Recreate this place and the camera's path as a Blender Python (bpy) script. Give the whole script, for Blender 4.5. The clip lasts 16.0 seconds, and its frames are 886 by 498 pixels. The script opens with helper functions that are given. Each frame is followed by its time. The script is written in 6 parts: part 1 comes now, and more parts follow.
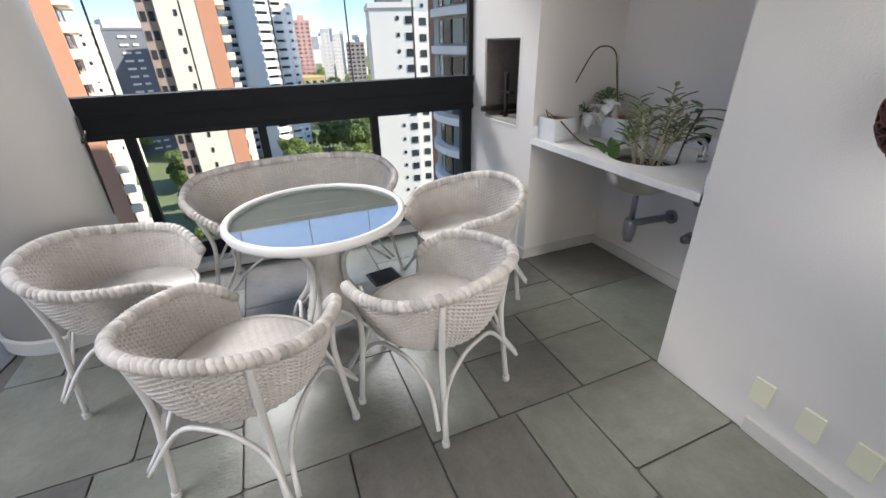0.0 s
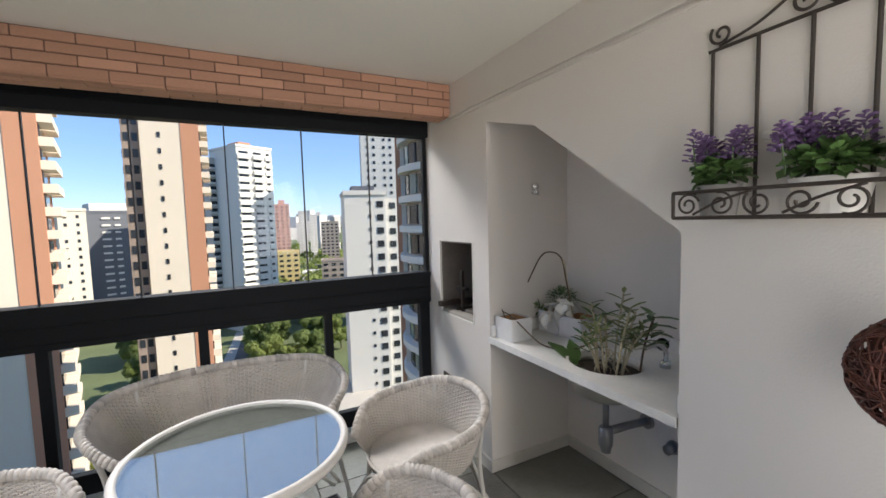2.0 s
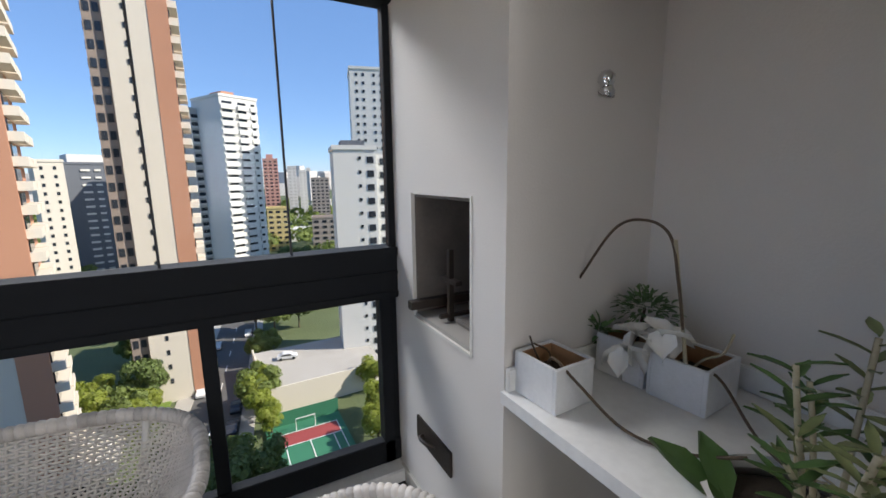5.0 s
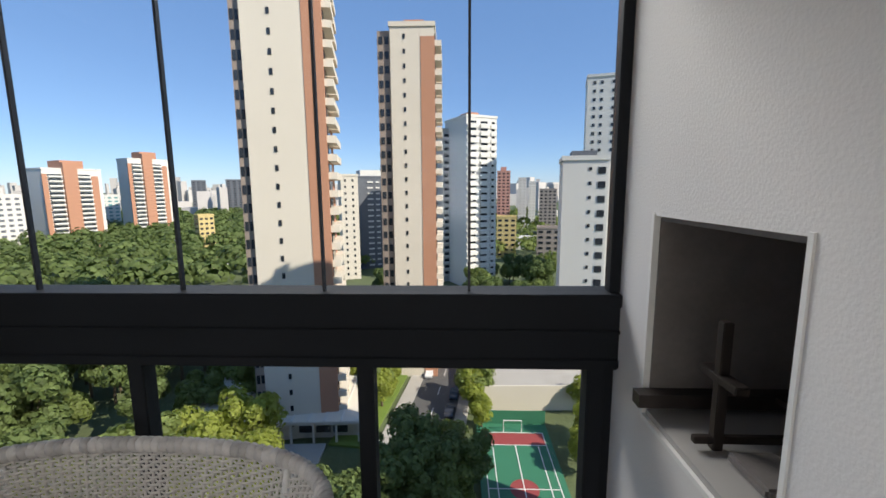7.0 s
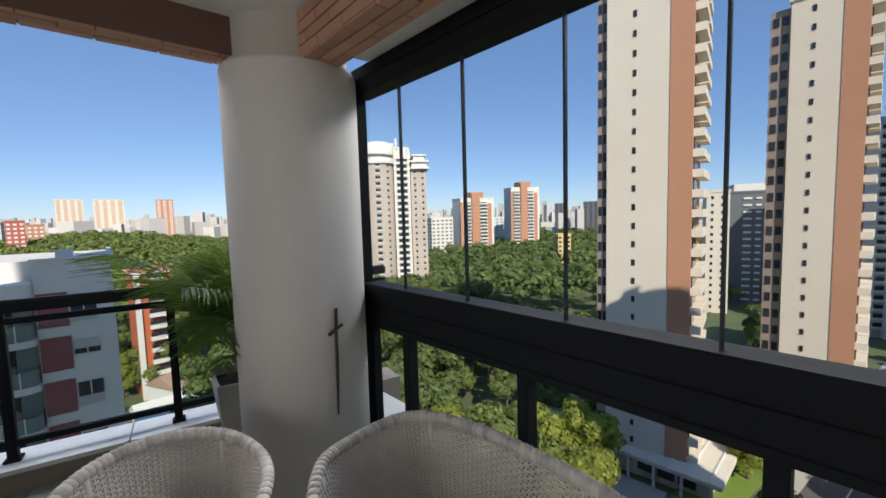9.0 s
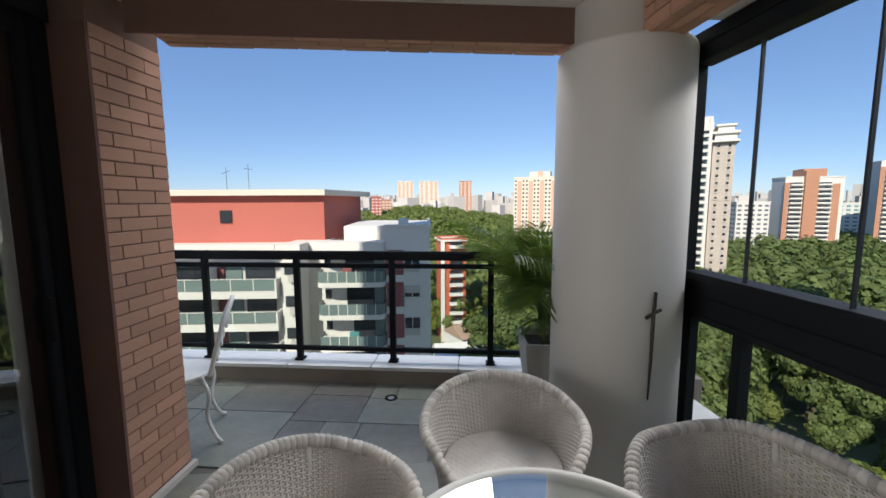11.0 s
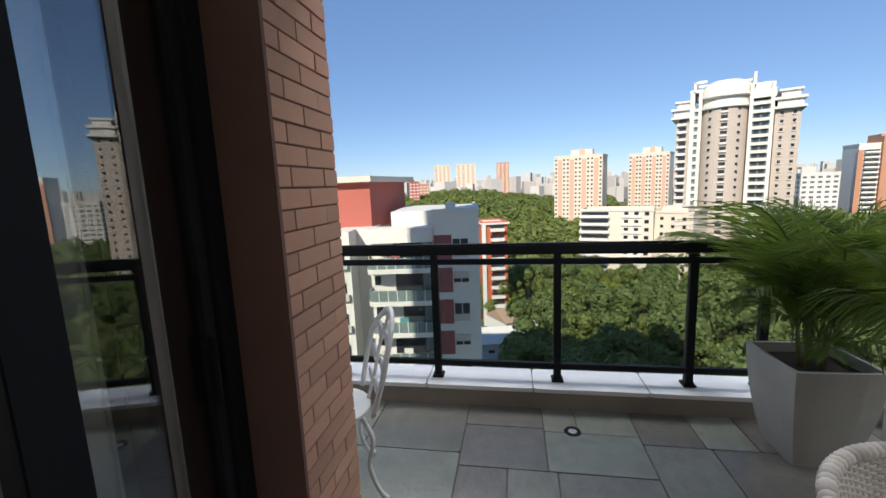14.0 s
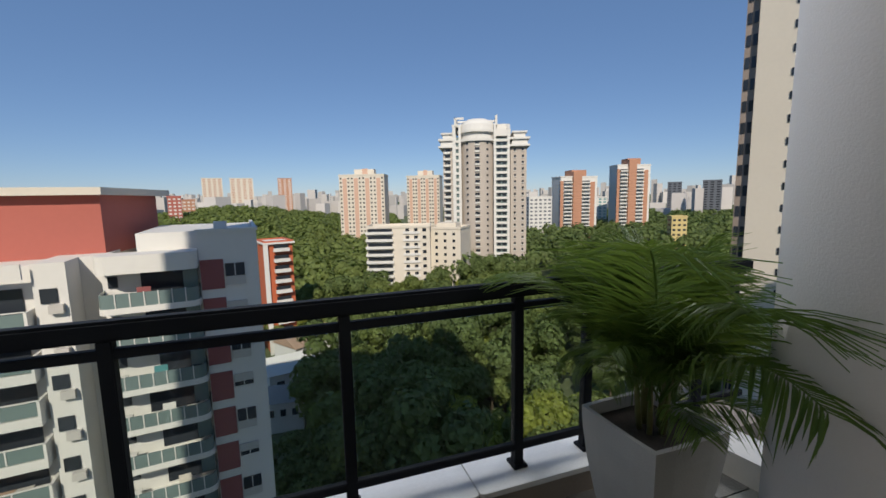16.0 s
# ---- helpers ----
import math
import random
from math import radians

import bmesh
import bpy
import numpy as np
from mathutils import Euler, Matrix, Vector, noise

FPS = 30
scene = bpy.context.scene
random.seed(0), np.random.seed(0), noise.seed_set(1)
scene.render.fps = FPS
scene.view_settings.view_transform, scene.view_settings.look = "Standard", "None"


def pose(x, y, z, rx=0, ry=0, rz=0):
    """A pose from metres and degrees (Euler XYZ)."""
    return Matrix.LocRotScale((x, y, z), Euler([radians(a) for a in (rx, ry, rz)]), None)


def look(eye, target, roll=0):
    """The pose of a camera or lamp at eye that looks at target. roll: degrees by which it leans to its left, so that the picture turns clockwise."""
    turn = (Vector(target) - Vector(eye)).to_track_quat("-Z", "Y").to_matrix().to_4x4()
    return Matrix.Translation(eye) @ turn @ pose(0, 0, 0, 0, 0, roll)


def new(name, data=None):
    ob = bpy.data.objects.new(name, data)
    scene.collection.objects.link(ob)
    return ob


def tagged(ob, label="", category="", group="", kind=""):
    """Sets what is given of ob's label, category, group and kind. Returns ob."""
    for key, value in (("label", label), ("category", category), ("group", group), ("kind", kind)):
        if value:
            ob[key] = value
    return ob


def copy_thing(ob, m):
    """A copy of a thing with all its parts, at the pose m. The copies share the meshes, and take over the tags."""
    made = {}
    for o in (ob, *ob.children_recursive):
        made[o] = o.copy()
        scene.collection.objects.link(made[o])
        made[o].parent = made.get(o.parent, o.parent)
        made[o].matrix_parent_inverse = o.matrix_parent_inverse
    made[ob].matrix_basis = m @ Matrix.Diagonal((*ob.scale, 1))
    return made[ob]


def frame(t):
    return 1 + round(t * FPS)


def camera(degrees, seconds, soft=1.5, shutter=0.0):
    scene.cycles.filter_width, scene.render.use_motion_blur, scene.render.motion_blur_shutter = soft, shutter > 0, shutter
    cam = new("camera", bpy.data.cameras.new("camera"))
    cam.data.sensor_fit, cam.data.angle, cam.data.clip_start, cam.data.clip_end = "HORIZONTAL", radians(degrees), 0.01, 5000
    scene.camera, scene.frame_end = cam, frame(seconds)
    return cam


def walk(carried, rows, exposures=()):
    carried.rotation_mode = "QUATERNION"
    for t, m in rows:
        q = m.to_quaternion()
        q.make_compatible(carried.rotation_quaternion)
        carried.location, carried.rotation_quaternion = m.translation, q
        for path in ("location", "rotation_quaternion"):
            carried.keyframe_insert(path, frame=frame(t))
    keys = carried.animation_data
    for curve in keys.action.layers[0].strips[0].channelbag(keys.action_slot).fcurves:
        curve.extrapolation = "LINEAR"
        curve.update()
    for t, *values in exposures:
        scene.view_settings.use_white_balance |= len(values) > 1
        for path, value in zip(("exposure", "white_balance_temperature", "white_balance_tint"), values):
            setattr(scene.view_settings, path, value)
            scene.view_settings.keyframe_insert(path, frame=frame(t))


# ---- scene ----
cam = camera(94.2, 16.0, soft=1.6)
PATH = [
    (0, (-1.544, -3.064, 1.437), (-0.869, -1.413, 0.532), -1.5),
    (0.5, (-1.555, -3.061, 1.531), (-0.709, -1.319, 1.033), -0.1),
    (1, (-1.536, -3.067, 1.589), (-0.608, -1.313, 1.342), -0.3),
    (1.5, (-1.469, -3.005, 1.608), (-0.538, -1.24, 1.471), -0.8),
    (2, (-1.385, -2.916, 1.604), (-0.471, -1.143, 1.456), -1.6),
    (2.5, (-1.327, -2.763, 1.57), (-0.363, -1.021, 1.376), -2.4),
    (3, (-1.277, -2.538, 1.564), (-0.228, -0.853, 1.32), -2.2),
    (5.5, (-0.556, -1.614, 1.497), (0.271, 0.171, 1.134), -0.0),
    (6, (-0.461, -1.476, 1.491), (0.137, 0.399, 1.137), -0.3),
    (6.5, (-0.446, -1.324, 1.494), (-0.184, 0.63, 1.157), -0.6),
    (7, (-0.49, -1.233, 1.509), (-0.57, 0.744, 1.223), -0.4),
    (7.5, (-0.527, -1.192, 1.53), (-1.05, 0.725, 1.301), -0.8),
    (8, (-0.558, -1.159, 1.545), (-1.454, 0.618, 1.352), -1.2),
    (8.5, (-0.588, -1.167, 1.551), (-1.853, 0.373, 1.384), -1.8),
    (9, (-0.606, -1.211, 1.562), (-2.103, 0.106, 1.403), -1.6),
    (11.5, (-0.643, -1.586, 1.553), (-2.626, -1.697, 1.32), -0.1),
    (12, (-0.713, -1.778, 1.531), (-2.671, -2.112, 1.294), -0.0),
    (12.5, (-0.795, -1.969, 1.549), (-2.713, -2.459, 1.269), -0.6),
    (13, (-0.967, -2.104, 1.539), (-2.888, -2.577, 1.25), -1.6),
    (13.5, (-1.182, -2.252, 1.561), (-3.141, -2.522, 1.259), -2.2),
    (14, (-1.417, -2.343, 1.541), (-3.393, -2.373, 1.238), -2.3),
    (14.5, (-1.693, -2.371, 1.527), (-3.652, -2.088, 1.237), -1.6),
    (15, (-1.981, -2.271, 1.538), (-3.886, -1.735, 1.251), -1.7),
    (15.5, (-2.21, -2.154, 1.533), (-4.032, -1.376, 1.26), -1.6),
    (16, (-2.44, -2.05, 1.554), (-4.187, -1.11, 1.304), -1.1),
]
EXPOSURES = [(0.0, 1.6, 6950, 12), (0.6, 1.45, 7000, 12), (1.5, 1.25, 7250, 12), (3.0, 1.2, 7150, 12), (5.5, 0.9, 6800, 11), (7.0, 0.75, 7000, 10), (9.0, 0.5, 7000, 10), (11.5, 0.6, 7000, 10), (12.5, 0.62, 7000, 10), (13.5, 0.6, 7050, 10), (14.5, 0.45, 7150, 10), (15.5, -0.03, 7050, 10), (16.0, 0.0, 7050, 10)]
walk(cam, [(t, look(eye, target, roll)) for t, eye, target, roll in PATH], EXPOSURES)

# ---- world, sun, exposure ----
SUN_AZ, SUN_EL = 117.0, 37.0
world = bpy.data.worlds.new("sky")
scene.world = world
world.use_nodes = True
wn = world.node_tree
sky = wn.nodes.new("ShaderNodeTexSky")
sky.sky_type, sky.sun_disc = "NISHITA", False
sky.sun_elevation, sky.sun_rotation = radians(SUN_EL), radians(SUN_AZ)
sky.altitude, sky.air_density, sky.dust_density, sky.ozone_density = 760, 0.85, 0.3, 4.0
wn.links.new(sky.outputs[0], wn.nodes["Background"].inputs[0])
wn.nodes["Background"].inputs[1].default_value = 0.055
# even morning haze laid over the clear sky
haze, both = wn.nodes.new("ShaderNodeBackground"), wn.nodes.new("ShaderNodeAddShader")
haze.inputs[0].default_value, haze.inputs[1].default_value = (0.19, 0.42, 0.94, 1), 0.28
wn.links.new(wn.nodes["Background"].outputs[0], both.inputs[0])
wn.links.new(haze.outputs[0], both.inputs[1])
wn.links.new(both.outputs[0], wn.nodes["World Output"].inputs[0])
sun = new("sun", bpy.data.lights.new("sun", "SUN"))
sun.data.energy, sun.data.angle, sun.data.color = 4.0, radians(0.6), (1.0, 0.945, 0.86)
az, el = radians(SUN_AZ), radians(SUN_EL)
sun.matrix_world = look((math.sin(az) * math.cos(el) * 90, math.cos(az) * math.cos(el) * 90, math.sin(el) * 90), (0, 0, 0))


# unseen lamps added to boost daylight at glazing, terrace, open door and living room
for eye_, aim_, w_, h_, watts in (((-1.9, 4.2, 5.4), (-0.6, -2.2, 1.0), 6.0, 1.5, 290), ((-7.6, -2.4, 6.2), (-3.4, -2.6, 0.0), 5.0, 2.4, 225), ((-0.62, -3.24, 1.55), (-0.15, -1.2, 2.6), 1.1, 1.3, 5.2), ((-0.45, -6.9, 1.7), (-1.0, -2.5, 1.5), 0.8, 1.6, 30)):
    lamp = new("fill_light", bpy.data.lights.new("fill_light", "AREA"))
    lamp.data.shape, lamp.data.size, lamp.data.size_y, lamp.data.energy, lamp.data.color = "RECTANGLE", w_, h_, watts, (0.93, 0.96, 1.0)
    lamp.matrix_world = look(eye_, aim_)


# ---- materials ----
MATS = {}


def material(name, colour, rough=0.6, metal=0.0, vary=0.12, scale=6.0, grain=60.0, bump=0.15, per_object=0.0, spec=0.5, island=0.0, stain=0.0, depth=0.004, hue=0.0):
    m = bpy.data.materials.new(name)
    m.use_nodes = True
    nt = m.node_tree
    n, l = nt.nodes, nt.links
    bsdf = n["Principled BSDF"]
    geo = n.new("ShaderNodeTexCoord")
    big, fine = n.new("ShaderNodeTexNoise"), n.new("ShaderNodeTexNoise")
    big.inputs["Scale"].default_value, fine.inputs["Scale"].default_value = scale, grain
    big.inputs["Detail"].default_value, fine.inputs["Detail"].default_value = 5, 4
    l.new(geo.outputs["Object"], big.inputs["Vector"])
    l.new(geo.outputs["Object"], fine.inputs["Vector"])
    hsv = n.new("ShaderNodeHueSaturation")
    hsv.inputs["Color"].default_value = (*colour, 1)
    add = n.new("ShaderNodeMath")
    add.operation = "MULTIPLY_ADD"
    l.new(big.outputs[0], add.inputs[0])
    add.inputs[1].default_value, add.inputs[2].default_value = vary * 2, 1 - vary
    add2 = n.new("ShaderNodeMath")
    add2.operation = "MULTIPLY_ADD"
    l.new(fine.outputs[0], add2.inputs[0])
    add2.inputs[1].default_value = vary
    l.new(add.outputs[0], add2.inputs[2])
    last = add2
    if per_object or island:
        src = n.new("ShaderNodeObjectInfo") if per_object else n.new("ShaderNodeNewGeometry")
        add3 = n.new("ShaderNodeMath")
        add3.operation = "MULTIPLY_ADD"
        l.new(src.outputs["Random" if per_object else "Random Per Island"], add3.inputs[0])
        add3.inputs[1].default_value = per_object or island
        l.new(last.outputs[0], add3.inputs[2])
        sub = n.new("ShaderNodeMath")
        sub.operation = "SUBTRACT"
        l.new(add3.outputs[0], sub.inputs[0])
        sub.inputs[1].default_value = (per_object or island) / 2 + vary / 2
        last = sub
    l.new(last.outputs[0], hsv.inputs["Value"])
    if hue:
        info, shift = n.new("ShaderNodeObjectInfo"), n.new("ShaderNodeMath")
        shift.operation = "MULTIPLY_ADD"
        shift.inputs[1].default_value, shift.inputs[2].default_value = hue * 2, 0.5 - hue
        l.new(info.outputs["Random"], shift.inputs[0])
        l.new(shift.outputs[0], hsv.inputs["Hue"])
    out = hsv.outputs[0]
    if stain:
        st = n.new("ShaderNodeTexNoise")
        st.inputs["Scale"].default_value, st.inputs["Detail"].default_value = scale * 0.35, 8
        l.new(geo.outputs["Object"], st.inputs["Vector"])
        ramp = n.new("ShaderNodeMapRange")
        ramp.inputs[1].default_value, ramp.inputs[2].default_value, ramp.inputs[4].default_value = 0.5, 0.75, stain
        l.new(st.outputs[0], ramp.inputs[0])
        mix = n.new("ShaderNodeMixRGB")
        l.new(ramp.outputs[0], mix.inputs[0])
        l.new(out, mix.inputs[1])
        mix.inputs[2].default_value = (colour[0] * 0.62, colour[1] * 0.6, colour[2] * 0.55, 1)
        out = mix.outputs[0]
    l.new(out, bsdf.inputs["Base Color"])
    bsdf.inputs["Roughness"].default_value, bsdf.inputs["Metallic"].default_value = rough, metal
    bsdf.inputs["Specular IOR Level"].default_value = spec
    if bump:
        b = n.new("ShaderNodeBump")
        b.inputs["Strength"].default_value, b.inputs["Distance"].default_value = bump, depth
        l.new(fine.outputs[0], b.inputs["Height"])
        l.new(b.outputs[0], bsdf.inputs["Normal"])
    MATS[name] = m
    return m


def clear_glass(name, tint, ior=1.5, rough=0.0):
    """A thin pane: lets light straight through, with the gloss of a glass face."""
    m = bpy.data.materials.new(name)
    m.use_nodes = True
    n, l = m.node_tree.nodes, m.node_tree.links
    n.remove(n["Principled BSDF"])
    see, gloss, mix, face = n.new("ShaderNodeBsdfTransparent"), n.new("ShaderNodeBsdfGlossy"), n.new("ShaderNodeMixShader"), n.new("ShaderNodeLayerWeight")
    power, fres = n.new("ShaderNodeMath"), n.new("ShaderNodeMath")
    power.operation, fres.operation = "POWER", "MULTIPLY_ADD"
    face.inputs[0].default_value, power.inputs[1].default_value = 0.5, 4.5
    base = ((ior - 1) / (ior + 1)) ** 2
    fres.inputs[1].default_value, fres.inputs[2].default_value = 0.8 - base, base
    l.new(face.outputs["Facing"], power.inputs[0])
    l.new(power.outputs[0], fres.inputs[0])
    see.inputs[0].default_value = (*tint, 1)
    gloss.inputs["Roughness"].default_value = rough
    l.new(fres.outputs[0], mix.inputs[0])
    l.new(see.outputs[0], mix.inputs[1])
    l.new(gloss.outputs[0], mix.inputs[2])
    l.new(mix.outputs[0], n["Material Output"].inputs[0])
    return m


WALL = material("painted_wall", (0.70, 0.665, 0.63), 0.75, vary=0.05, scale=2.0, grain=140, bump=0.25, stain=0.12)
CEIL = material("ceiling_paint", (0.82, 0.79, 0.73), 0.85, vary=0.03, scale=1.5, grain=120, bump=0.12)
BRICK = material("fired_brick", (0.56, 0.31, 0.215), 0.85, vary=0.16, scale=14, grain=120, bump=0.5, per_object=0.28)
MORTAR = material("mortar", (0.20, 0.115, 0.085), 0.95, vary=0.15, scale=20, grain=200, bump=0.5)
SLATE = material("slate", (0.178, 0.178, 0.152), 0.30, vary=0.34, scale=4, grain=22, bump=0.4, per_object=0.5, stain=0.55, depth=0.006, hue=0.075)
GROUT = material("grout", (0.115, 0.11, 0.10), 0.9, vary=0.2, scale=30, grain=150, bump=0.4)
BLACK = material("black_aluminium", (0.013, 0.0145, 0.017), 0.6, vary=0.2, scale=3, grain=300, bump=0.04, spec=0.1)
GASKET = material("dark_gasket", (0.02, 0.022, 0.028), 0.6, vary=0.2, scale=8, grain=90, bump=0.1)
GLASS = clear_glass("window_glass", (0.96, 0.97, 0.97), 1.15)
RAILGLASS = clear_glass("rail_glass", (0.90, 0.93, 0.92), 1.38)
DOORGLASS = clear_glass("door_glass", (0.93, 0.95, 0.95), 2.2)
MARBLE = material("white_marble", (0.69, 0.685, 0.67), 0.28, vary=0.2, scale=3.5, grain=40, bump=0.05, stain=0.3)
KERBSTONE = material("brown_kerb_render", (0.27, 0.225, 0.185), 0.8, vary=0.15, scale=5, grain=60, bump=0.3, stain=0.4)
SKIRT = material("skirting_stone", (0.55, 0.53, 0.49), 0.5, vary=0.12, scale=9, grain=80, bump=0.15)
WICKER = material("white_wicker", (0.56, 0.525, 0.49), 0.55, vary=0.2, scale=14, grain=120, bump=0.4, stain=0.2)
RIMWICKER = material("wrapped_wicker_rim", (0.51, 0.475, 0.44), 0.55, vary=0.2, scale=18, grain=140, bump=0.5, island=0.45)
CANE = material("white_painted_cane", (0.58, 0.565, 0.54), 0.42, vary=0.1, scale=14, grain=120, bump=0.2)
IRON = material("wrought_iron", (0.028, 0.02, 0.016), 0.5, vary=0.3, scale=20, grain=180, bump=0.3)
CASTWHITE = material("white_cast_iron", (0.68, 0.675, 0.66), 0.4, vary=0.1, scale=16, grain=120, bump=0.3)
VINE = material("dark_red_vine", (0.105, 0.032, 0.022), 0.5, vary=0.35, scale=30, grain=200, bump=0.4, island=0.6)
CHROME = material("chrome", (0.75, 0.75, 0.76), 0.12, metal=1.0, vary=0.04, bump=0)
STEEL = material("brushed_steel", (0.55, 0.55, 0.55), 0.3, metal=1.0, vary=0.1, bump=0.05)
GREYPIPE = material("grey_metal_pipe", (0.26, 0.27, 0.29), 0.32, metal=0.7, vary=0.15, bump=0.1)
SOOT = material("sooty_firebrick", (0.17, 0.15, 0.135), 0.9, vary=0.3, scale=7, grain=60, bump=0.4, stain=0.5)
WHITEWOOD = material("whitewashed_wood", (0.66, 0.665, 0.67), 0.6, vary=0.1, scale=22, grain=90, bump=0.4, stain=0.18)
RAWWOOD = material("raw_pine", (0.36, 0.20, 0.10), 0.7, vary=0.25, scale=12, grain=70, bump=0.3)
PLATE = material("cream_plastic", (0.74, 0.72, 0.56), 0.4, vary=0.03, bump=0.03)
SOIL = material("potting_soil", (0.035, 0.025, 0.018), 0.95, vary=0.5, scale=40, grain=160, bump=0.9)
POT = material("cement_planter", (0.40, 0.385, 0.35), 0.75, vary=0.1, scale=6, grain=130, bump=0.3, stain=0.2)
PALM = material("palm_leaf", (0.085, 0.155, 0.026), 0.45, vary=0.35, scale=6, grain=40, bump=0.1, per_object=0.35)
PALMSTEM = material("palm_stem", (0.17, 0.17, 0.06), 0.5, vary=0.25, scale=18, grain=80, bump=0.3)
LEAF = material("green_leaf", (0.085, 0.165, 0.05), 0.38, vary=0.3, scale=14, grain=60, bump=0.15, island=0.5)
PALELEAF = material("pale_leaf", (0.22, 0.26, 0.11), 0.45, vary=0.3, scale=14, grain=60, bump=0.15, island=0.5)
DRYSTEM = material("dry_stem", (0.40, 0.35, 0.24), 0.6, vary=0.3, scale=30, grain=90, bump=0.3)
BROWNSTEM = material("brown_stem", (0.075, 0.05, 0.03), 0.6, vary=0.35, scale=30, grain=90, bump=0.3)
PETAL = material("white_petal", (0.78, 0.77, 0.73), 0.55, vary=0.05, scale=10, bump=0.1)
PURPLE = material("lilac_bloom", (0.15, 0.085, 0.20), 0.6, vary=0.35, scale=20, grain=80, bump=0.2, island=0.7)
WHITEPOT = material("white_ceramic", (0.72, 0.70, 0.66), 0.35, vary=0.08, scale=10, bump=0.05)
GREYPOT = material("grey_zinc_pot", (0.24, 0.23, 0.22), 0.5, vary=0.2, scale=12, bump=0.1)
PARQUET = material("dark_wood_floor", (0.065, 0.036, 0.026), 0.2, vary=0.3, scale=5, grain=50, bump=0.05, per_object=0.4)
RUG = material("grey_rug", (0.17, 0.15, 0.13), 0.95, vary=0.2, scale=8, grain=220, bump=0.8)
CURTAIN = material("sheer_curtain", (0.80, 0.80, 0.80), 0.9, vary=0.06, scale=5, grain=160, bump=0.2)
DARKCURTAIN = material("grey_curtain", (0.60, 0.605, 0.615), 0.9, vary=0.1, scale=5, grain=160, bump=0.2)
ROOMWALL = material("room_wall", (0.62, 0.61, 0.60), 0.8, vary=0.04, scale=2, grain=120, bump=0.1)
TABLETOP = clear_glass("table_glass", (0.82, 0.87, 0.87), 5.0)
# outdoors
CONCRETE = material("cream_facade", (0.62, 0.565, 0.48), 0.85, vary=0.07, scale=0.12, grain=2, bump=0.1, stain=0.1)
TAUPEFAC = material("taupe_facade", (0.44, 0.385, 0.335), 0.85, vary=0.12, scale=0.15, grain=2, bump=0.1)
WHITEFAC = material("white_facade", (0.64, 0.625, 0.59), 0.85, vary=0.06, scale=0.12, grain=2, bump=0.1, stain=0.12)
GREYFAC = material("grey_facade", (0.45, 0.43, 0.40), 0.85, vary=0.1, scale=0.15, grain=2, bump=0.1)
# terracotta paled to put the distance haze into the stripe colour
PALETERRA = material("hazed_terracotta_facade", (0.56, 0.36, 0.27), 0.85, vary=0.08, scale=0.15, grain=2, bump=0.1)
TERRA = material("terracotta_facade", (0.43, 0.215, 0.135), 0.85, vary=0.08, scale=0.15, grain=2, bump=0.1)
BRONZE = material("bronze_brown_facade", (0.27, 0.215, 0.18), 0.6, vary=0.25, scale=0.3, grain=2, bump=0.05)
# brown set dark to carry the shade on pillar side and beam face
BROWN = material("shade_brown_render", (0.17, 0.09, 0.07), 0.85, vary=0.1, scale=4, grain=80, bump=0.2)
REDFAC = material("red_render", (0.40, 0.115, 0.09), 0.85, vary=0.08, scale=0.2, grain=3, bump=0.1)
ORANGEFAC = material("orange_render", (0.47, 0.115, 0.05), 0.8, vary=0.08, scale=0.2, grain=3, bump=0.1)
MAROON = material("maroon_panel", (0.24, 0.075, 0.075), 0.8, vary=0.08, scale=0.3, grain=3, bump=0.05)
PINKFAC = material("pink_facade", (0.50, 0.25, 0.20), 0.85, vary=0.08, scale=0.15, grain=2, bump=0.05)
YELLOWFAC = material("ochre_facade", (0.56, 0.44, 0.20), 0.85, vary=0.08, scale=0.15, grain=2, bump=0.05)
TEAL = material("teal_facade", (0.07, 0.24, 0.25), 0.5, vary=0.15, scale=0.2, grain=2, bump=0.05)
SLATEFAC = material("slate_grey_facade", (0.105, 0.115, 0.135), 0.7, vary=0.15, scale=0.2, grain=2, bump=0.05)
BRICKFAC = material("taupe_brick_facade", (0.36, 0.30, 0.26), 0.85, vary=0.1, scale=0.2, grain=3, bump=0.1)
PANE = material("dark_window_pane", (0.025, 0.03, 0.038), 0.12, vary=0.3, scale=0.4, bump=0, per_object=0.5)
GREENPANE = material("green_balcony_glass", (0.14, 0.19, 0.185), 0.15, vary=0.15, scale=0.5, bump=0)
ROOFGREY = material("flat_roof", (0.26, 0.25, 0.24), 0.9, vary=0.2, scale=0.4, grain=4, bump=0.3)
HAZEFAC = material("far_facade", (0.50, 0.47, 0.45), 0.9, vary=0.1, scale=0.02, grain=0.3, bump=0, island=0.35)
ASPHALT = material("asphalt", (0.085, 0.083, 0.082), 0.9, vary=0.2, scale=0.3, grain=9, bump=0.3, stain=0.3)
PAVING = material("concrete_paving", (0.36, 0.34, 0.31), 0.9, vary=0.15, scale=0.4, grain=6, bump=0.3, stain=0.3)
LINE = material("white_line_paint", (0.68, 0.68, 0.66), 0.8, vary=0.1, scale=2, bump=0.1)
COURTG = material("green_court_paint", (0.03, 0.16, 0.09), 0.75, vary=0.12, scale=0.5, grain=8, bump=0.1)
COURTR = material("red_court_paint", (0.27, 0.05, 0.05), 0.75, vary=0.12, scale=0.5, grain=8, bump=0.1)
GROUND = material("leafy_ground", (0.075, 0.095, 0.04), 0.95, vary=0.5, scale=0.08, grain=1.2, bump=0.6, depth=0.3)
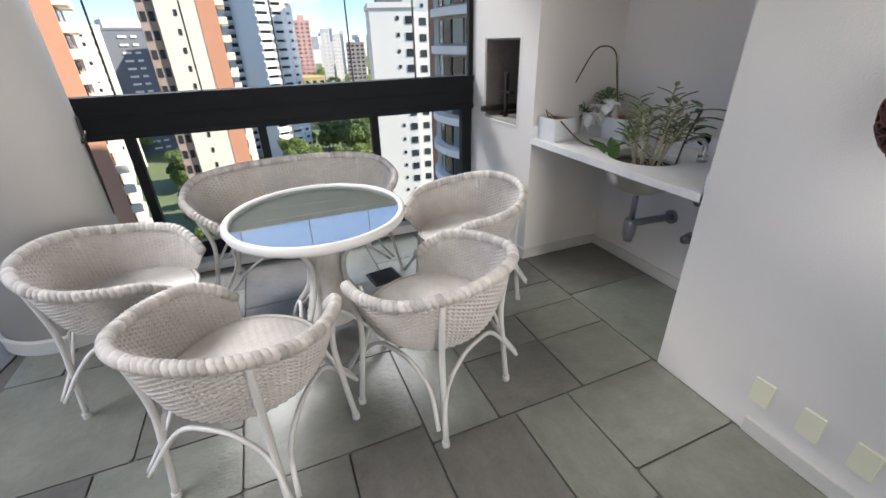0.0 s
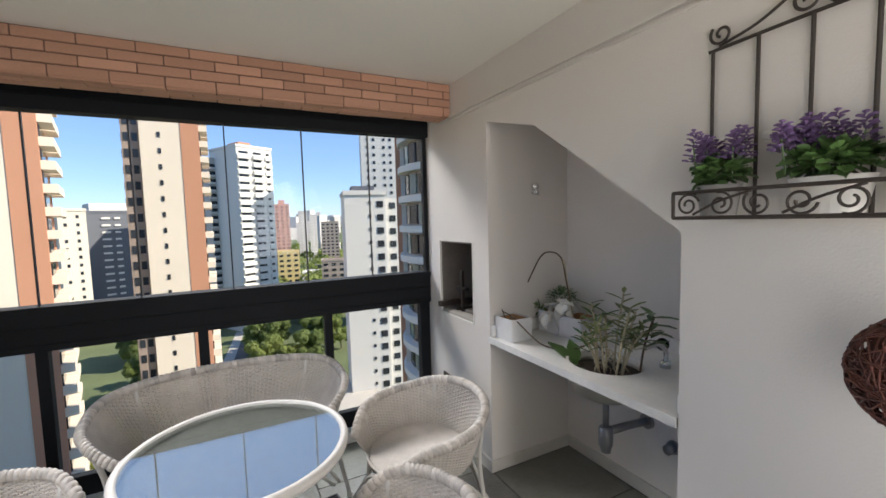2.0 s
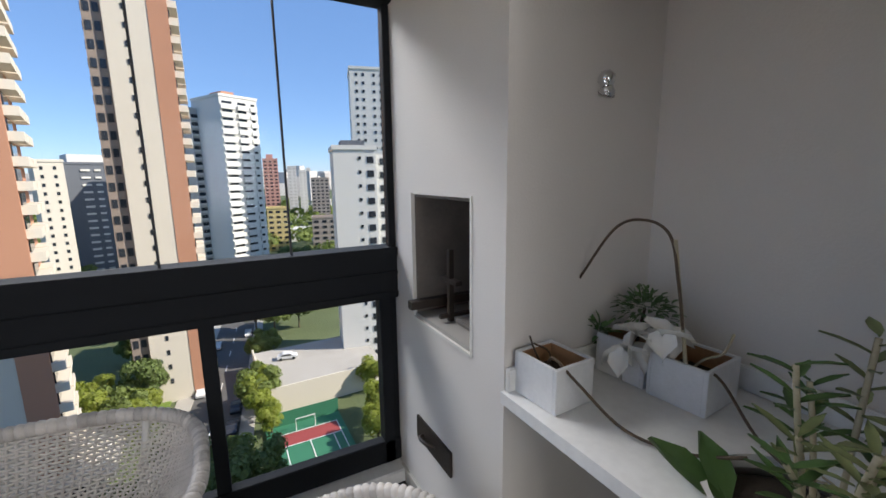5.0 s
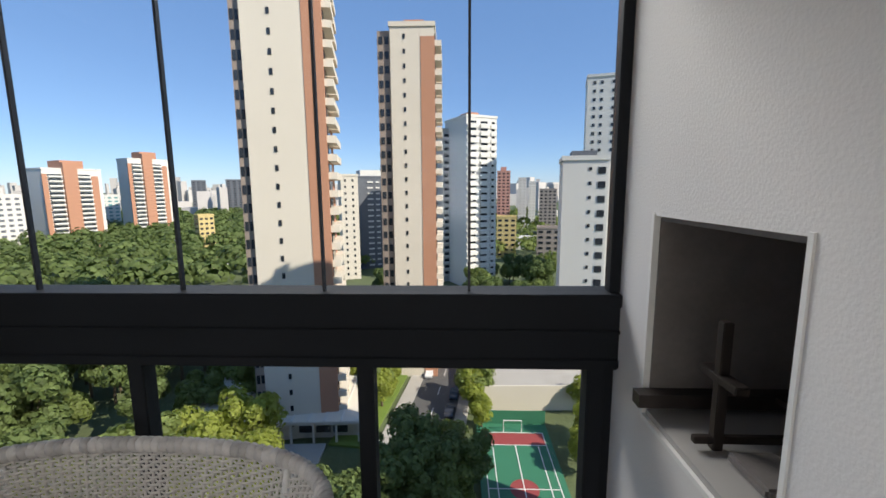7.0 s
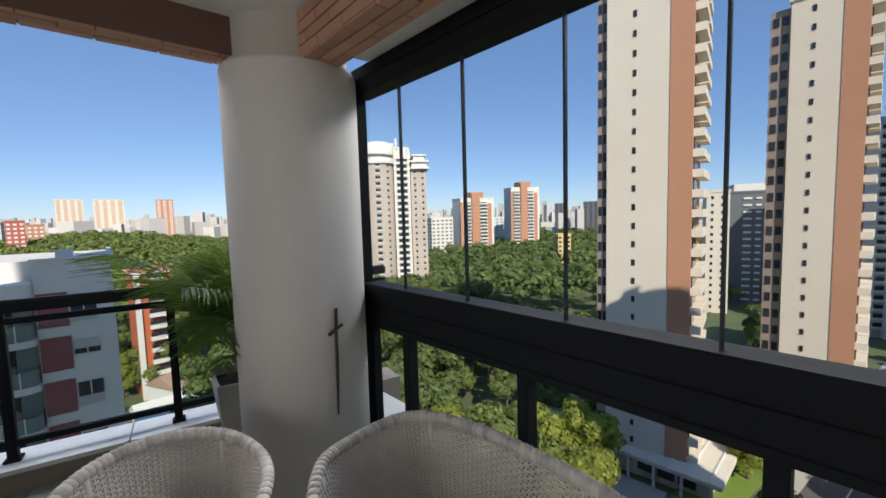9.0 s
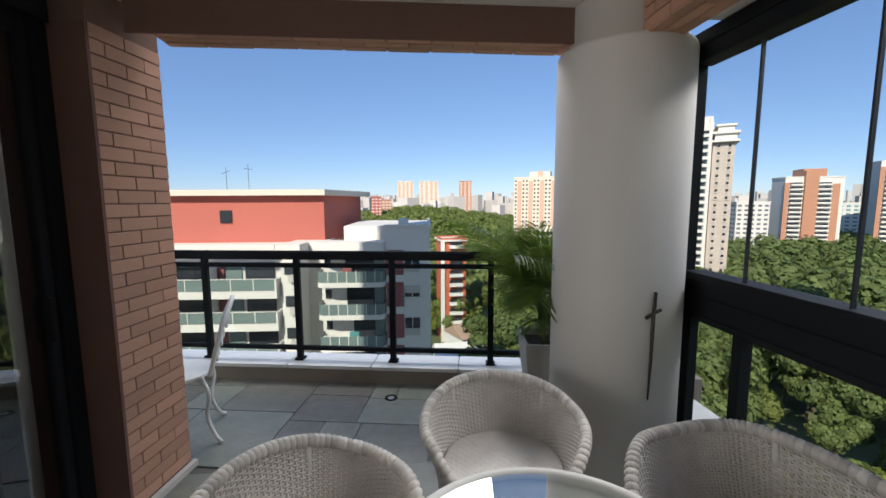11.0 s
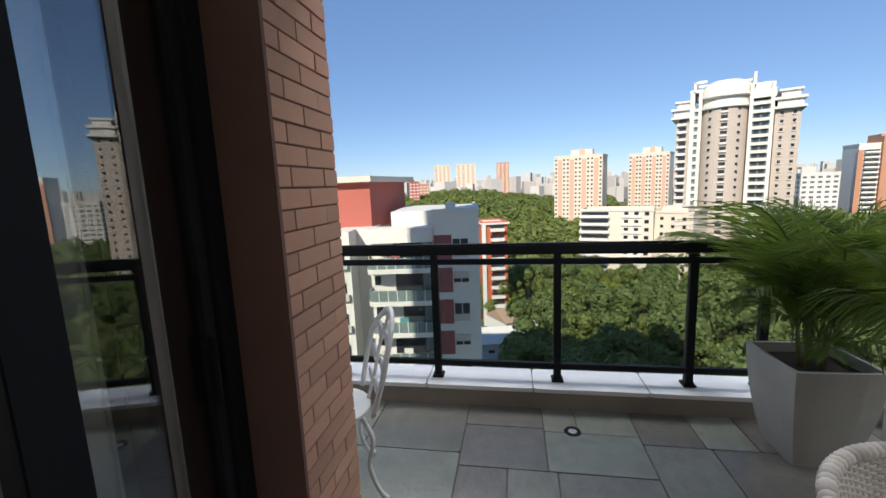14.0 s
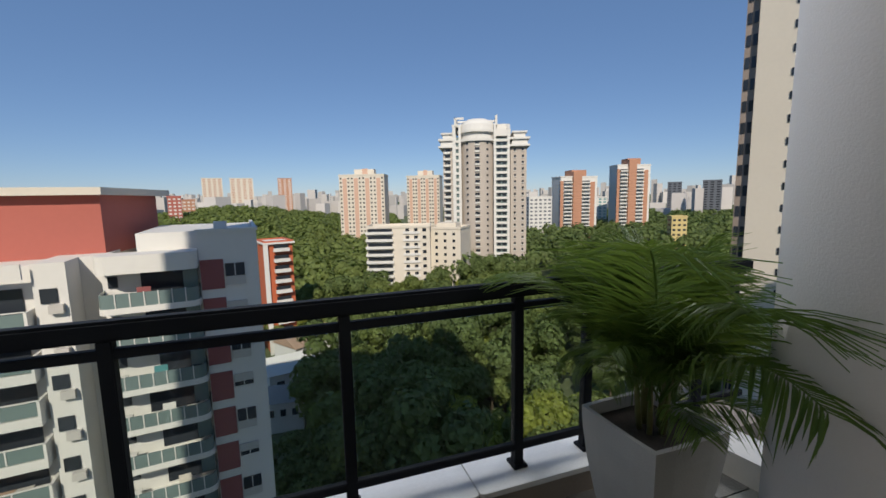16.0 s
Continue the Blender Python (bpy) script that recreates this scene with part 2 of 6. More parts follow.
LAWN = material("sunlit_lawn", (0.12, 0.18, 0.03), 0.9, vary=0.25, scale=0.5, grain=8, bump=0.4)
TREE = material("tree_foliage", (0.155, 0.195, 0.06), 0.6, vary=0.4, scale=0.8, grain=6, bump=0.2, island=0.7, spec=0.2)
TREE2 = material("dark_tree_foliage", (0.115, 0.155, 0.052), 0.6, vary=0.4, scale=0.8, grain=6, bump=0.2, island=0.7, spec=0.2)
TREE3 = material("yellow_green_foliage", (0.23, 0.26, 0.06), 0.6, vary=0.4, scale=0.8, grain=6, bump=0.2, island=0.7, spec=0.2)


def let_light_through(m, colour, share):
    """Cloth and leaves pass part of the light that falls on their far side."""
    n, l = m.node_tree.nodes, m.node_tree.links
    veil, blend = n.new("ShaderNodeBsdfTranslucent"), n.new("ShaderNodeMixShader")
    veil.inputs[0].default_value, blend.inputs[0].default_value = (*colour, 1), share
    l.new(n["Principled BSDF"].outputs[0], blend.inputs[1])
    l.new(veil.outputs[0], blend.inputs[2])
    l.new(blend.outputs[0], n["Material Output"].inputs[0])


for m_, colour_, share_ in ((CURTAIN, (0.8, 0.8, 0.8), 0.4), (DARKCURTAIN, (0.6, 0.6, 0.6), 0.4), (PALM, (0.22, 0.32, 0.05), 0.3), (TREE, (0.26, 0.34, 0.06), 0.35), (TREE2, (0.16, 0.24, 0.05), 0.3), (TREE3, (0.50, 0.58, 0.08), 0.45)):
    let_light_through(m_, colour_, share_)
BARK = material("bark", (0.10, 0.075, 0.05), 0.9, vary=0.3, scale=3, grain=30, bump=0.6)
CARWHITE = material("white_car_paint", (0.66, 0.66, 0.66), 0.25, vary=0.03, bump=0)
CARDARK = material("dark_car_paint", (0.03, 0.032, 0.04), 0.25, vary=0.1, bump=0)
TYRE = material("rubber", (0.02, 0.02, 0.02), 0.8, vary=0.2, bump=0.1)
TILEROOF = material("clay_roof", (0.34, 0.23, 0.16), 0.9, vary=0.2, scale=1.0, grain=9, bump=0.5)


# ---- mesh helpers ----
def mesh_object(name, bm, mat, parent=None, label="", smooth=False):
    me = bpy.data.meshes.new(name)
    bmesh.ops.recalc_face_normals(bm, faces=bm.faces)
    bm.to_mesh(me)
    bm.free()
    me.materials.append(mat)
    if smooth:
        for p in me.polygons:
            p.use_smooth = True
    ob = new(name, me)
    if parent:
        ob.parent = parent
    if label:
        ob["label"] = label
    return ob


def part(name, bm, mat, parent, label="", smooth=False):
    return mesh_object(name, bm, mat, parent, label, smooth)


def raw_part(name, verts, faces, mat, parent=None, label="", smooth=True):
    me = bpy.data.meshes.new(name)
    me.from_pydata(verts, [], faces)
    me.materials.append(mat)
    if smooth:
        me.polygons.foreach_set("use_smooth", [True] * len(me.polygons))
    ob = new(name, me)
    if parent:
        ob.parent = parent
    if label:
        ob["label"] = label
    return ob


def thing(name, label, category, m=None, group="", kind=""):
    ob = new(name)
    ob.empty_display_size = 0.1
    if m is not None:
        ob.matrix_world = m
    return tagged(ob, label, category, group, kind)


def box(bm, x0, x1, y0, y1, z0, z1, m=None):
    v = [bm.verts.new((x, y, z)) for z in (z0, z1) for y in (y0, y1) for x in (x0, x1)]
    if m is not None:
        for w in v:
            w.co = m @ w.co
    for f in ((0, 2, 3, 1), (4, 5, 7, 6), (0, 1, 5, 4), (2, 6, 7, 3), (0, 4, 6, 2), (1, 3, 7, 5)):
        bm.faces.new([v[i] for i in f])
    return v


def boxes(*specs, bevel=0.0):
    bm = bmesh.new()
    for s in specs:
        box(bm, *s)
    if bevel:
        bmesh.ops.recalc_face_normals(bm, faces=bm.faces)
        bmesh.ops.bevel(bm, geom=bm.edges[:], offset=bevel, segments=2, affect="EDGES")
    return bm


def prism(points, lo, hi, axis="x"):
    """A straight prism over an outline; axis is the way it is drawn out."""
    bm = bmesh.new()
    put = {"x": lambda a, b, c: (c, a, b), "y": lambda a, b, c: (a, c, b), "z": lambda a, b, c: (a, b, c)}[axis]
    low = [bm.verts.new(put(a, b, lo)) for a, b in points]
    high = [bm.verts.new(put(a, b, hi)) for a, b in points]
    bm.faces.new(low)
    bm.faces.new(high[::-1])
    for i in range(len(points)):
        j = (i + 1) % len(points)
        bm.faces.new((low[i], low[j], high[j], high[i]))
    return bm


def tube(bm, pts, r, seg=8, closed=False):
    """A round bar through points; r is one radius or one for each point."""
    pts = [Vector(p) for p in pts]
    n = len(pts)
    rs = r if isinstance(r, (list, tuple)) else [r] * n
    rings, side = [], None
    for i, p in enumerate(pts):
        a = pts[i - 1] if (i or closed) else p
        b = pts[(i + 1) % n] if (i < n - 1 or closed) else p
        d = (b - a).normalized()
        if side is None:
            side = d.orthogonal().normalized()
        side = (side - d * side.dot(d))
        side = side.normalized() if side.length > 1e-6 else d.orthogonal().normalized()
        up = d.cross(side)
        rings.append([bm.verts.new(p + (side * math.cos(k * 2 * math.pi / seg) + up * math.sin(k * 2 * math.pi / seg)) * rs[i]) for k in range(seg)])
    for i in range(n if closed else n - 1):
        a, b = rings[i], rings[(i + 1) % n]
        for k in range(seg):
            bm.faces.new((a[k], a[(k + 1) % seg], b[(k + 1) % seg], b[k]))
    if not closed:
        bm.faces.new(rings[0][::-1])
        bm.faces.new(rings[-1])
    return bm


def tubes(*paths, r=0.01, seg=8):
    bm = bmesh.new()
    for p in paths:
        tube(bm, p, r, seg)
    return bm


def lathe(bm, profile, seg=32, cx=0.0, cy=0.0, sx=1.0, sy=1.0):
    rings = [[bm.verts.new((cx + r * sx * math.cos(k * 2 * math.pi / seg), cy + r * sy * math.sin(k * 2 * math.pi / seg), z)) for k in range(seg)] for r, z in profile]
    for a, b in zip(rings, rings[1:]):
        for k in range(seg):
            bm.faces.new((a[k], a[(k + 1) % seg], b[(k + 1) % seg], b[k]))
    return rings


def curve_points(points, steps=8):
    """A smooth line through a few points."""
    p = [Vector(q) for q in points]
    p = [p[0] * 2 - p[1], *p, p[-1] * 2 - p[-2]]
    out = []
    for i in range(1, len(p) - 2):
        for k in range(steps):
            t = k / steps
            a, b, c, d = p[i - 1], p[i], p[i + 1], p[i + 2]
            out.append(0.5 * (2 * b + (c - a) * t + (2 * a - 5 * b + 4 * c - d) * t * t + (3 * b - 3 * c + d - a) * t ** 3))
    out.append(p[-2])
    return out


UNITS = {}


def unit_box(mat, soft=0.0):
    key = (mat.name, soft)
    if key not in UNITS:
        bm = bmesh.new()
        box(bm, -0.5, 0.5, -0.5, 0.5, -0.5, 0.5)
        if soft:
            bmesh.ops.recalc_face_normals(bm, faces=bm.faces)
            bmesh.ops.bevel(bm, geom=bm.edges[:], offset=soft, segments=1, affect="EDGES")
        me = bpy.data.meshes.new("block")
        bmesh.ops.recalc_face_normals(bm, faces=bm.faces)
        bm.to_mesh(me)
        bm.free()
        me.materials.append(mat)
        UNITS[key] = me
    return UNITS[key]


def piece(name, mat, parent, x, y, z, sx, sy, sz, rz=0.0, soft=0.0):
    ob = new(name, unit_box(mat, soft))
    ob.parent = parent
    ob.location, ob.scale, ob.rotation_euler = (x, y, z), (sx, sy, sz), (0, 0, rz)
    return ob


def grid_faces(nu, nv, wrap=False):
    f = []
    for i in range(nu if wrap else nu - 1):
        for j in range(nv - 1):
            a, b = i * nv + j, ((i + 1) % nu) * nv + j
            f.append((a, b, b + 1, a + 1))
    return f


def leaf(bm, base, way, up, length, width, fold=0.15, droop=0.2):
    """One pointed leaf of six faces, bent along its length."""
    base, way = Vector(base), Vector(way).normalized()
    side = way.cross(Vector(up)).normalized()
    nrm = side.cross(way)
    rows = []
    for t, w in ((0, 0.12), (0.3, 0.85), (0.65, 0.9), (1, 0.03)):
        c = base + way * length * t - nrm * droop * length * t * t
        rows.append([bm.verts.new(c + side * width * 0.5 * w * s + nrm * fold * width * abs(s)) for s in (-1, 0, 1)])
    for a, b in zip(rows, rows[1:]):
        for k in range(2):
            bm.faces.new((a[k], a[k + 1], b[k + 1], b[k]))


# ---- structure ----
CEIL_Z = 2.51
part_wall = boxes((0, 0.64, -0.83, 0.10, 0, 0.91), (0, 0.64, -0.83, 0.10, 1.44, CEIL_Z), (0, 0.64, -0.18, 0.10, 0.91, 1.44), (0, 0.64, -0.83, -0.645, 0.91, 1.44),
                  (0, 0.64, -7.2, -2.03, 0, CEIL_Z), (0.64, 0.78, -7.2, 0.10, 0, CEIL_Z))
tagged(mesh_object("wall_east", part_wall, WALL), "grey-white painted wall with barbecue opening and sink niche", "wall", kind="structure")
tagged(mesh_object("wall_niche_head", prism([(-0.83, 2.17), (-1.26, 2.06), (-2.03, 1.535), (-2.03, CEIL_Z), (-0.83, CEIL_Z)], 0, 0.64, "x"), WALL),
       "grey-white painted sloping head over the sink niche", "wall", kind="structure")
tagged(mesh_object("ceiling", prism([(0.78, 0.10), (-2.72, 0.10), (-2.95, -2.6), (-2.95, -3.2), (0.78, -3.2)], CEIL_Z, CEIL_Z + 0.12, "z"), CEIL),
       "cream painted plaster balcony ceiling", "ceiling", kind="structure")
tagged(mesh_object("ceiling_soffit", boxes((-2.5, 0, -0.2, 0.10, 2.37, CEIL_Z)), CEIL), "white soffit strip above the balcony glazing", "ceiling", kind="structure")
tagged(mesh_object("floor", prism([(0.64, 0.12), (-2.6, 0.12), (-2.9, 0.62), (-3.96, 0.62), (-5.0, -5.9), (-4.95, -6.2), (-2.96, -6.3), (-2.96, -3.0), (0.64, -3.0)], -0.35, -0.010, "z"), GROUT), "dark grouted bed of the slate balcony floor", "floor", kind="structure")
tagged(mesh_object("floor_indoors", boxes((-2.92, 0.0, -7.2, -3.0, -0.35, -0.006)), PARQUET), "dark polished wooden living room floor", "floor", kind="structure")

# living room shell
room = boxes((-2.98, -2.80, -4.31, -3.2, 0, 2.75), (-2.98, -2.80, -7.2, -6.1, 0, 2.75), (-2.98, 0.0, -7.32, -7.2, 0, 2.75))
tagged(mesh_object("wall_room", room, ROOMWALL), "white painted living room wall beside the terrace window", "wall", kind="structure")
tagged(mesh_object("ceiling_room", boxes((-2.98, 0.0, -7.3, -3.2, 2.75, 2.85)), CEIL), "white living room ceiling", "ceiling", kind="structure")

# the rest of the block, which shades this side from the sun
mass = boxes((-2.98, 17, -22.5, 0.10, 2.86, 37), (0.79, 17, -22.5, 0.10, -42, 2.86), (-2.98, 0.79, -22.5, -7.33, -42, 2.86), (-2.98, 0.79, -7.33, 0.10, -42, -0.36))
tagged(mesh_object("building_mass", mass, CONCRETE), "cream upper and lower storeys of the apartment block", "building", kind="structure")

# round column
bm = bmesh.new()
lathe(bm, [(0.30, 0), (0.335, 0.0), (0.335, 2.285), (0.328, 2.305), (0.29, 2.31), (0.29, 2.80)], 64)
column = tagged(mesh_object("column", bm, WALL, smooth=False), "thick round grey plastered balcony column", "column", kind="structure")
for p in column.data.polygons:
    p.use_smooth = True
column.location = (-2.78, -0.33, 0)
bm = bmesh.new()
lathe(bm, [(0.338, 0.0), (0.356, 0.0), (0.356, 0.075), (0.350, 0.085), (0.338, 0.085)], 48)
tagged(mesh_object("baseboard_column", bm, SKIRT), "stone skirting round the foot of the column", "skirting", kind="structure").location = (-2.78, -0.33, 0)

# brick pillar and beams: cores here, the bricks at the end of the file
PILLAR = pose(-2.62, -2.83, 0, 0, 0, -9.15)
pillar = tagged(mesh_object("pillar", boxes((-0.42, -0.004, -0.20, -0.012, 0, 2.60)), MORTAR), "terracotta brick pillar beside the sliding door", "pillar", kind="structure")
pillar.matrix_world = PILLAR
part("reveal", boxes((-0.004, 0.012, -0.19, 0.0, 0, 2.34)), BROWN, pillar, "plain terracotta side of the pillar, coloured dark for shade")
part("foot_strip", boxes((-0.43, 0.0, 0.001, 0.03, 0, 0.035)), SKIRT, pillar, "pale stone strip along the foot")
beam_window = tagged(mesh_object("beam_window", boxes((-2.52, 0.0, -0.388, -0.212, 2.302, CEIL_Z)), MORTAR), "terracotta brick beam over the balcony glazing", "beam", kind="structure")
beam_side = tagged(mesh_object("beam_side", boxes((-2.918, -2.747, -2.62, -0.5, 2.352, 2.86)), MORTAR), "terracotta brick beam between pillar and column", "beam", kind="structure")
part("cladding", boxes((-2.747, -2.735, -2.75, -0.55, 2.34, CEIL_Z)), BROWN, beam_side, "smooth inner face of the beam, brown darkened for shade")

# skirtings
tagged(mesh_object("baseboard", boxes((-0.012, 0, -3.2, -2.45, 0, 0.075), bevel=0.003), SKIRT), "pale stone skirting along the wall", "skirting", kind="structure")
tagged(mesh_object("baseboard_niche", boxes((0.628, 0.64, -2.03, -0.83, 0, 0.075), (0.0, 0.628, -0.842, -0.83, 0, 0.075), (-0.012, 0.0, -0.842, 0.0, 0, 0.075)), SKIRT), "pale stone skirting round the niche", "skirting", kind="structure")
# conduit along the wall under the ceiling
tagged(mesh_object("conduit", boxes((-0.016, 0, -3.1, -0.40, 2.290, 2.306), (-0.010, 0, -3.1, -0.40, 2.266, 2.276)), WALL), "thin painted cable duct along the wall", "cable duct", kind="structure")


# ---- balcony glazing ----
win = thing("window_1", "black aluminium frameless balcony glazing with clear panes", "window", kind="structure")
X0, X1 = -2.675, 0.0
part("top_frame", boxes((X0, X1, -0.03, 0.075, 2.225, 2.368), (X0, X1, -0.036, -0.03, 2.30, 2.318), bevel=0.003), BLACK, win)
part("guard_rail", boxes((X0, X1, 0.0, 0.10, 0.948, 1.182), (X0, X1, -0.012, 0.11, 1.150, 1.192), (X0, X1, -0.010, 0.0, 1.065, 1.080), (X0, X1, -0.008, 0.0, 0.955, 0.985), bevel=0.003), BLACK, win, "broad black aluminium guard rail")
part("bottom_rail", boxes((X0, X1, 0.02, 0.08, 0.085, 0.205), bevel=0.004), BLACK, win)
part("end_frame", boxes((-0.032, 0, 0.01, 0.06, 1.192, 2.225), bevel=0.003), BLACK, win)
part("end_post", boxes((-0.085, -0.03, 0.02, 0.09, 0.085, 0.948), (-0.03, 0, 0.03, 0.08, 0.085, 0.948), bevel=0.003), BLACK, win)
part("corner_frame", boxes((-2.73, -2.676, 0.0, 0.06, 0.05, 2.368), bevel=0.004), BLACK, win)
part("window_sill", boxes((-2.7, 0.0, -0.045, 0.16, 0, 0.07), bevel=0.006), MARBLE, win, "white marble sill")
for x in (-0.798, -1.572, -2.33):
    part("post", boxes((x - 0.027, x + 0.027, 0.025, 0.085, 0.205, 0.948), bevel=0.003), BLACK, win)
part("post", boxes((-2.662, -2.642, 0.025, 0.075, 0.205, 0.948), bevel=0.002), BLACK, win)
JOINTS = [-0.032, -0.46, -0.921, -1.384, -1.868, -2.32, -2.675]
for a, b in zip(JOINTS, JOINTS[1:]):
    ob = part("pane", boxes((b + 0.003, a - 0.003, 0.030, 0.038, 1.185, 2.24)), GLASS, win)
    ob.visible_shadow = False
for x in JOINTS[1:-1]:
    part("gasket", boxes((x - 0.004, x + 0.004, 0.026, 0.042, 1.19, 2.235)), GASKET, win)
LOW = [-0.085, -0.771, -0.825, -1.545, -1.599, -2.303, -2.357, -2.642]
for a, b in zip(LOW[::2], LOW[1::2]):
    ob = part("pane", boxes((b, a, 0.050, 0.058, 0.20, 0.95)), GLASS, win)
    ob.visible_shadow = False


# ---- terrace kerb and railing ----
TERR = pose(-4.04, -0.77, 0, 0, 0, -9.15)
kerb = tagged(mesh_object("kerb", boxes((-0.15, 0.135, -5.9, 1.7, -0.30, 0.118)), KERBSTONE), "low rendered kerb under the terrace railing", "kerb", kind="structure")
kerb.matrix_world = TERR


def railing(m, posts, y0, y1):
    r = thing("railing", "black aluminium terrace railing with clear glass panels", "railing", m)
    part("top_rail", boxes((-0.032, 0.032, y0, y1, 1.056, 1.133), bevel=0.012), BLACK, r)
    part("middle_rail", boxes((-0.018, 0.018, y0, y1, 0.985, 1.025), bevel=0.004), BLACK, r)
    part("bottom_rail", boxes((-0.018, 0.018, y0, y1, 0.235, 0.275), bevel=0.004), BLACK, r)
    for y in posts:
        p = part("post", boxes((-0.025, 0.025, y - 0.025, y + 0.025, 0.15, 1.058), bevel=0.004), BLACK, r)
        part("flange", boxes((-0.045, 0.045, y - 0.04, y + 0.04, 0.148, 0.165), bevel=0.003), BLACK, p)
    for a, b in zip(posts, posts[1:]):
        ob = part("glass_panel", boxes((-0.004, 0.004, min(a, b) + 0.03, max(a, b) - 0.03, 0.27, 0.98)), RAILGLASS, r)
        ob.visible_shadow = False
    return r


tagged(mesh_object("kerb_corner", boxes((-3.92, -2.75, 0.30, 0.55, -0.30, 0.148)), SKIRT), "low rendered kerb at the terrace corner", "kerb", kind="structure")
railing(TERR, [1.25, 0.4265, 0.0, -0.853, -1.706, -2.559, -3.412, -4.265, -5.118], -5.7, 1.65)
END_RAIL = pose(-4.82, -6.15, 0, 0, 0, -90)
kerb_end = tagged(mesh_object("kerb_end", boxes((-0.15, 0.135, -0.25, 1.85, -0.30, 0.148)), SKIRT), "low rendered kerb across the terrace end", "kerb", kind="structure")
kerb_end.matrix_world = END_RAIL
railing(END_RAIL, [0.05, 0.70, 1.35, 1.80], -0.05, 1.85)


# ---- sliding door and room window ----
def leaf_door(name, x0, x1, y, label, near=0.115):
    d = thing(name, label, "door", kind="structure")
    part("stile", boxes((x0, x0 + near, y - 0.022, y + 0.022, 0.02, 2.33), bevel=0.003), BLACK, d)
    part("stile", boxes((x1 - 0.115, x1, y - 0.022, y + 0.022, 0.02, 2.33), bevel=0.003), BLACK, d)
    part("bottom_rail", boxes((x0 + near, x1 - 0.115, y - 0.02, y + 0.02, 0.02, 0.10), bevel=0.003), BLACK, d)
    part("top_rail", boxes((x0 + near, x1 - 0.115, y - 0.02, y + 0.02, 2.25, 2.33), bevel=0.003), BLACK, d)
    g = part("pane", boxes((x0 + near, x1 - 0.115, y - 0.003, y + 0.003, 0.10, 2.25)), DOORGLASS, d)
    g.visible_shadow = False
    part("door_handle", boxes((x0 + 0.03, x0 + 0.05, y + 0.022, y + 0.04, 0.95, 1.15), bevel=0.004), BLACK, d)
    return d


leaf_door("door_1", -2.558, -2.0, -3.05, "black aluminium glazed sliding door leaf, pushed open", 0.05)
leaf_door("door_2", -2.42, -1.834, -3.13, "black aluminium glazed sliding door leaf behind another")
fr = thing("door_frame", "black aluminium frame of the sliding doors", "door frame", kind="structure")
part("jamb", boxes((-2.66, -2.56, -3.18, -3.01, 0, 2.33), bevel=0.004), BLACK, fr)
part("head", boxes((-2.63, 0.0, -3.19, -2.99, 2.33, CEIL_Z)), BLACK, fr)
part("threshold", boxes((-2.63, 0.0, -3.19, -2.99, 0.0, 0.018), bevel=0.004), BLACK, fr)


def curtain(name, x0, x1, y, mat, waves, label, depth=0.03):
    n, vs = 160, []
    for i in range(n + 1):
        t = i / n
        for z in (0.03, 0.8, 1.6, 2.6):
            vs.append((x0 + (x1 - x0) * t, y + depth * math.sin(t * waves * 2 * math.pi) + 0.01 * math.sin(t * 37 + z), z))
    ob = raw_part(name, vs, grid_faces(n + 1, 4), mat, None, label)
    sol = ob.modifiers.new("cloth", "SOLIDIFY")
    sol.thickness = 0.002
    return tagged(ob, label, "curtain")


curtain("sheer_curtain", -2.66, -2.30, -3.24, CURTAIN, 6, "pale sheer curtain gathered behind the glass door")
curtain("curtain", -2.27, -2.0, -3.22, DARKCURTAIN, 4, "grey curtain gathered between the door leaves", 0.02)

rw = thing("window_2", "black framed living room window onto the terrace", "window", kind="structure")
part("window_frame", boxes((-2.95, -2.86, -6.1, -4.31, 0, 0.06), (-2.95, -2.86, -6.1, -4.31, 2.28, 2.37), (-2.95, -2.86, -5.78, -5.65, 0.06, 2.28), (-2.95, -2.90, -4.33, -4.31, 0.06, 2.28), bevel=0.003), BLACK, rw)
part("mullion", boxes((-2.90, -2.865, -5.0, -4.915, 0.06, 2.28), bevel=0.003), BLACK, rw)
part("mullion", boxes((-2.945, -2.905, -4.85, -4.77, 0.06, 2.28), bevel=0.003), BLACK, rw)
part("mullion", boxes((-2.93, -2.88, -4.99, -4.91, 2.37, 2.75), bevel=0.003), BLACK, rw)
for a, b in ((-6.1, -5.78), (-5.65, -5.0), (-4.915, -4.85), (-4.77, -4.33)):
    part("pane", boxes((-2.908, -2.902, a, b, 0.06, 2.28)), GLASS, rw).visible_shadow = False
part("pane", boxes((-2.908, -2.902, -6.1, -4.31, 2.37, 2.75)), GLASS, rw).visible_shadow = False
rug = tagged(mesh_object("rug", boxes((-2.2, -0.4, -6.2, -4.25, -0.005, 0.008), bevel=0.003), RUG), "grey-brown woven living room rug", "rug")


# ---- the city below and around ----
GZ = -42.0
EYE = (-1.0, -1.5, 1.53)


def spot(bearing, dist, z=GZ):
    b = radians(bearing)
    return (EYE[0] - math.sin(b) * dist, EYE[1] + math.cos(b) * dist, z)


def level(elev, dist):
    return EYE[2] + dist * math.tan(radians(elev))


bm = bmesh.new()
lathe(bm, [(0.01, 0), (60, 0), (150, 0), (400, 2), (900, 14), (1800, 26), (4200, 34)], 96)
ground = tagged(mesh_object("ground", bm, GROUND), "dark green wooded city ground reaching the horizon", "ground", kind="structure")
ground.location = (0, 0, GZ)


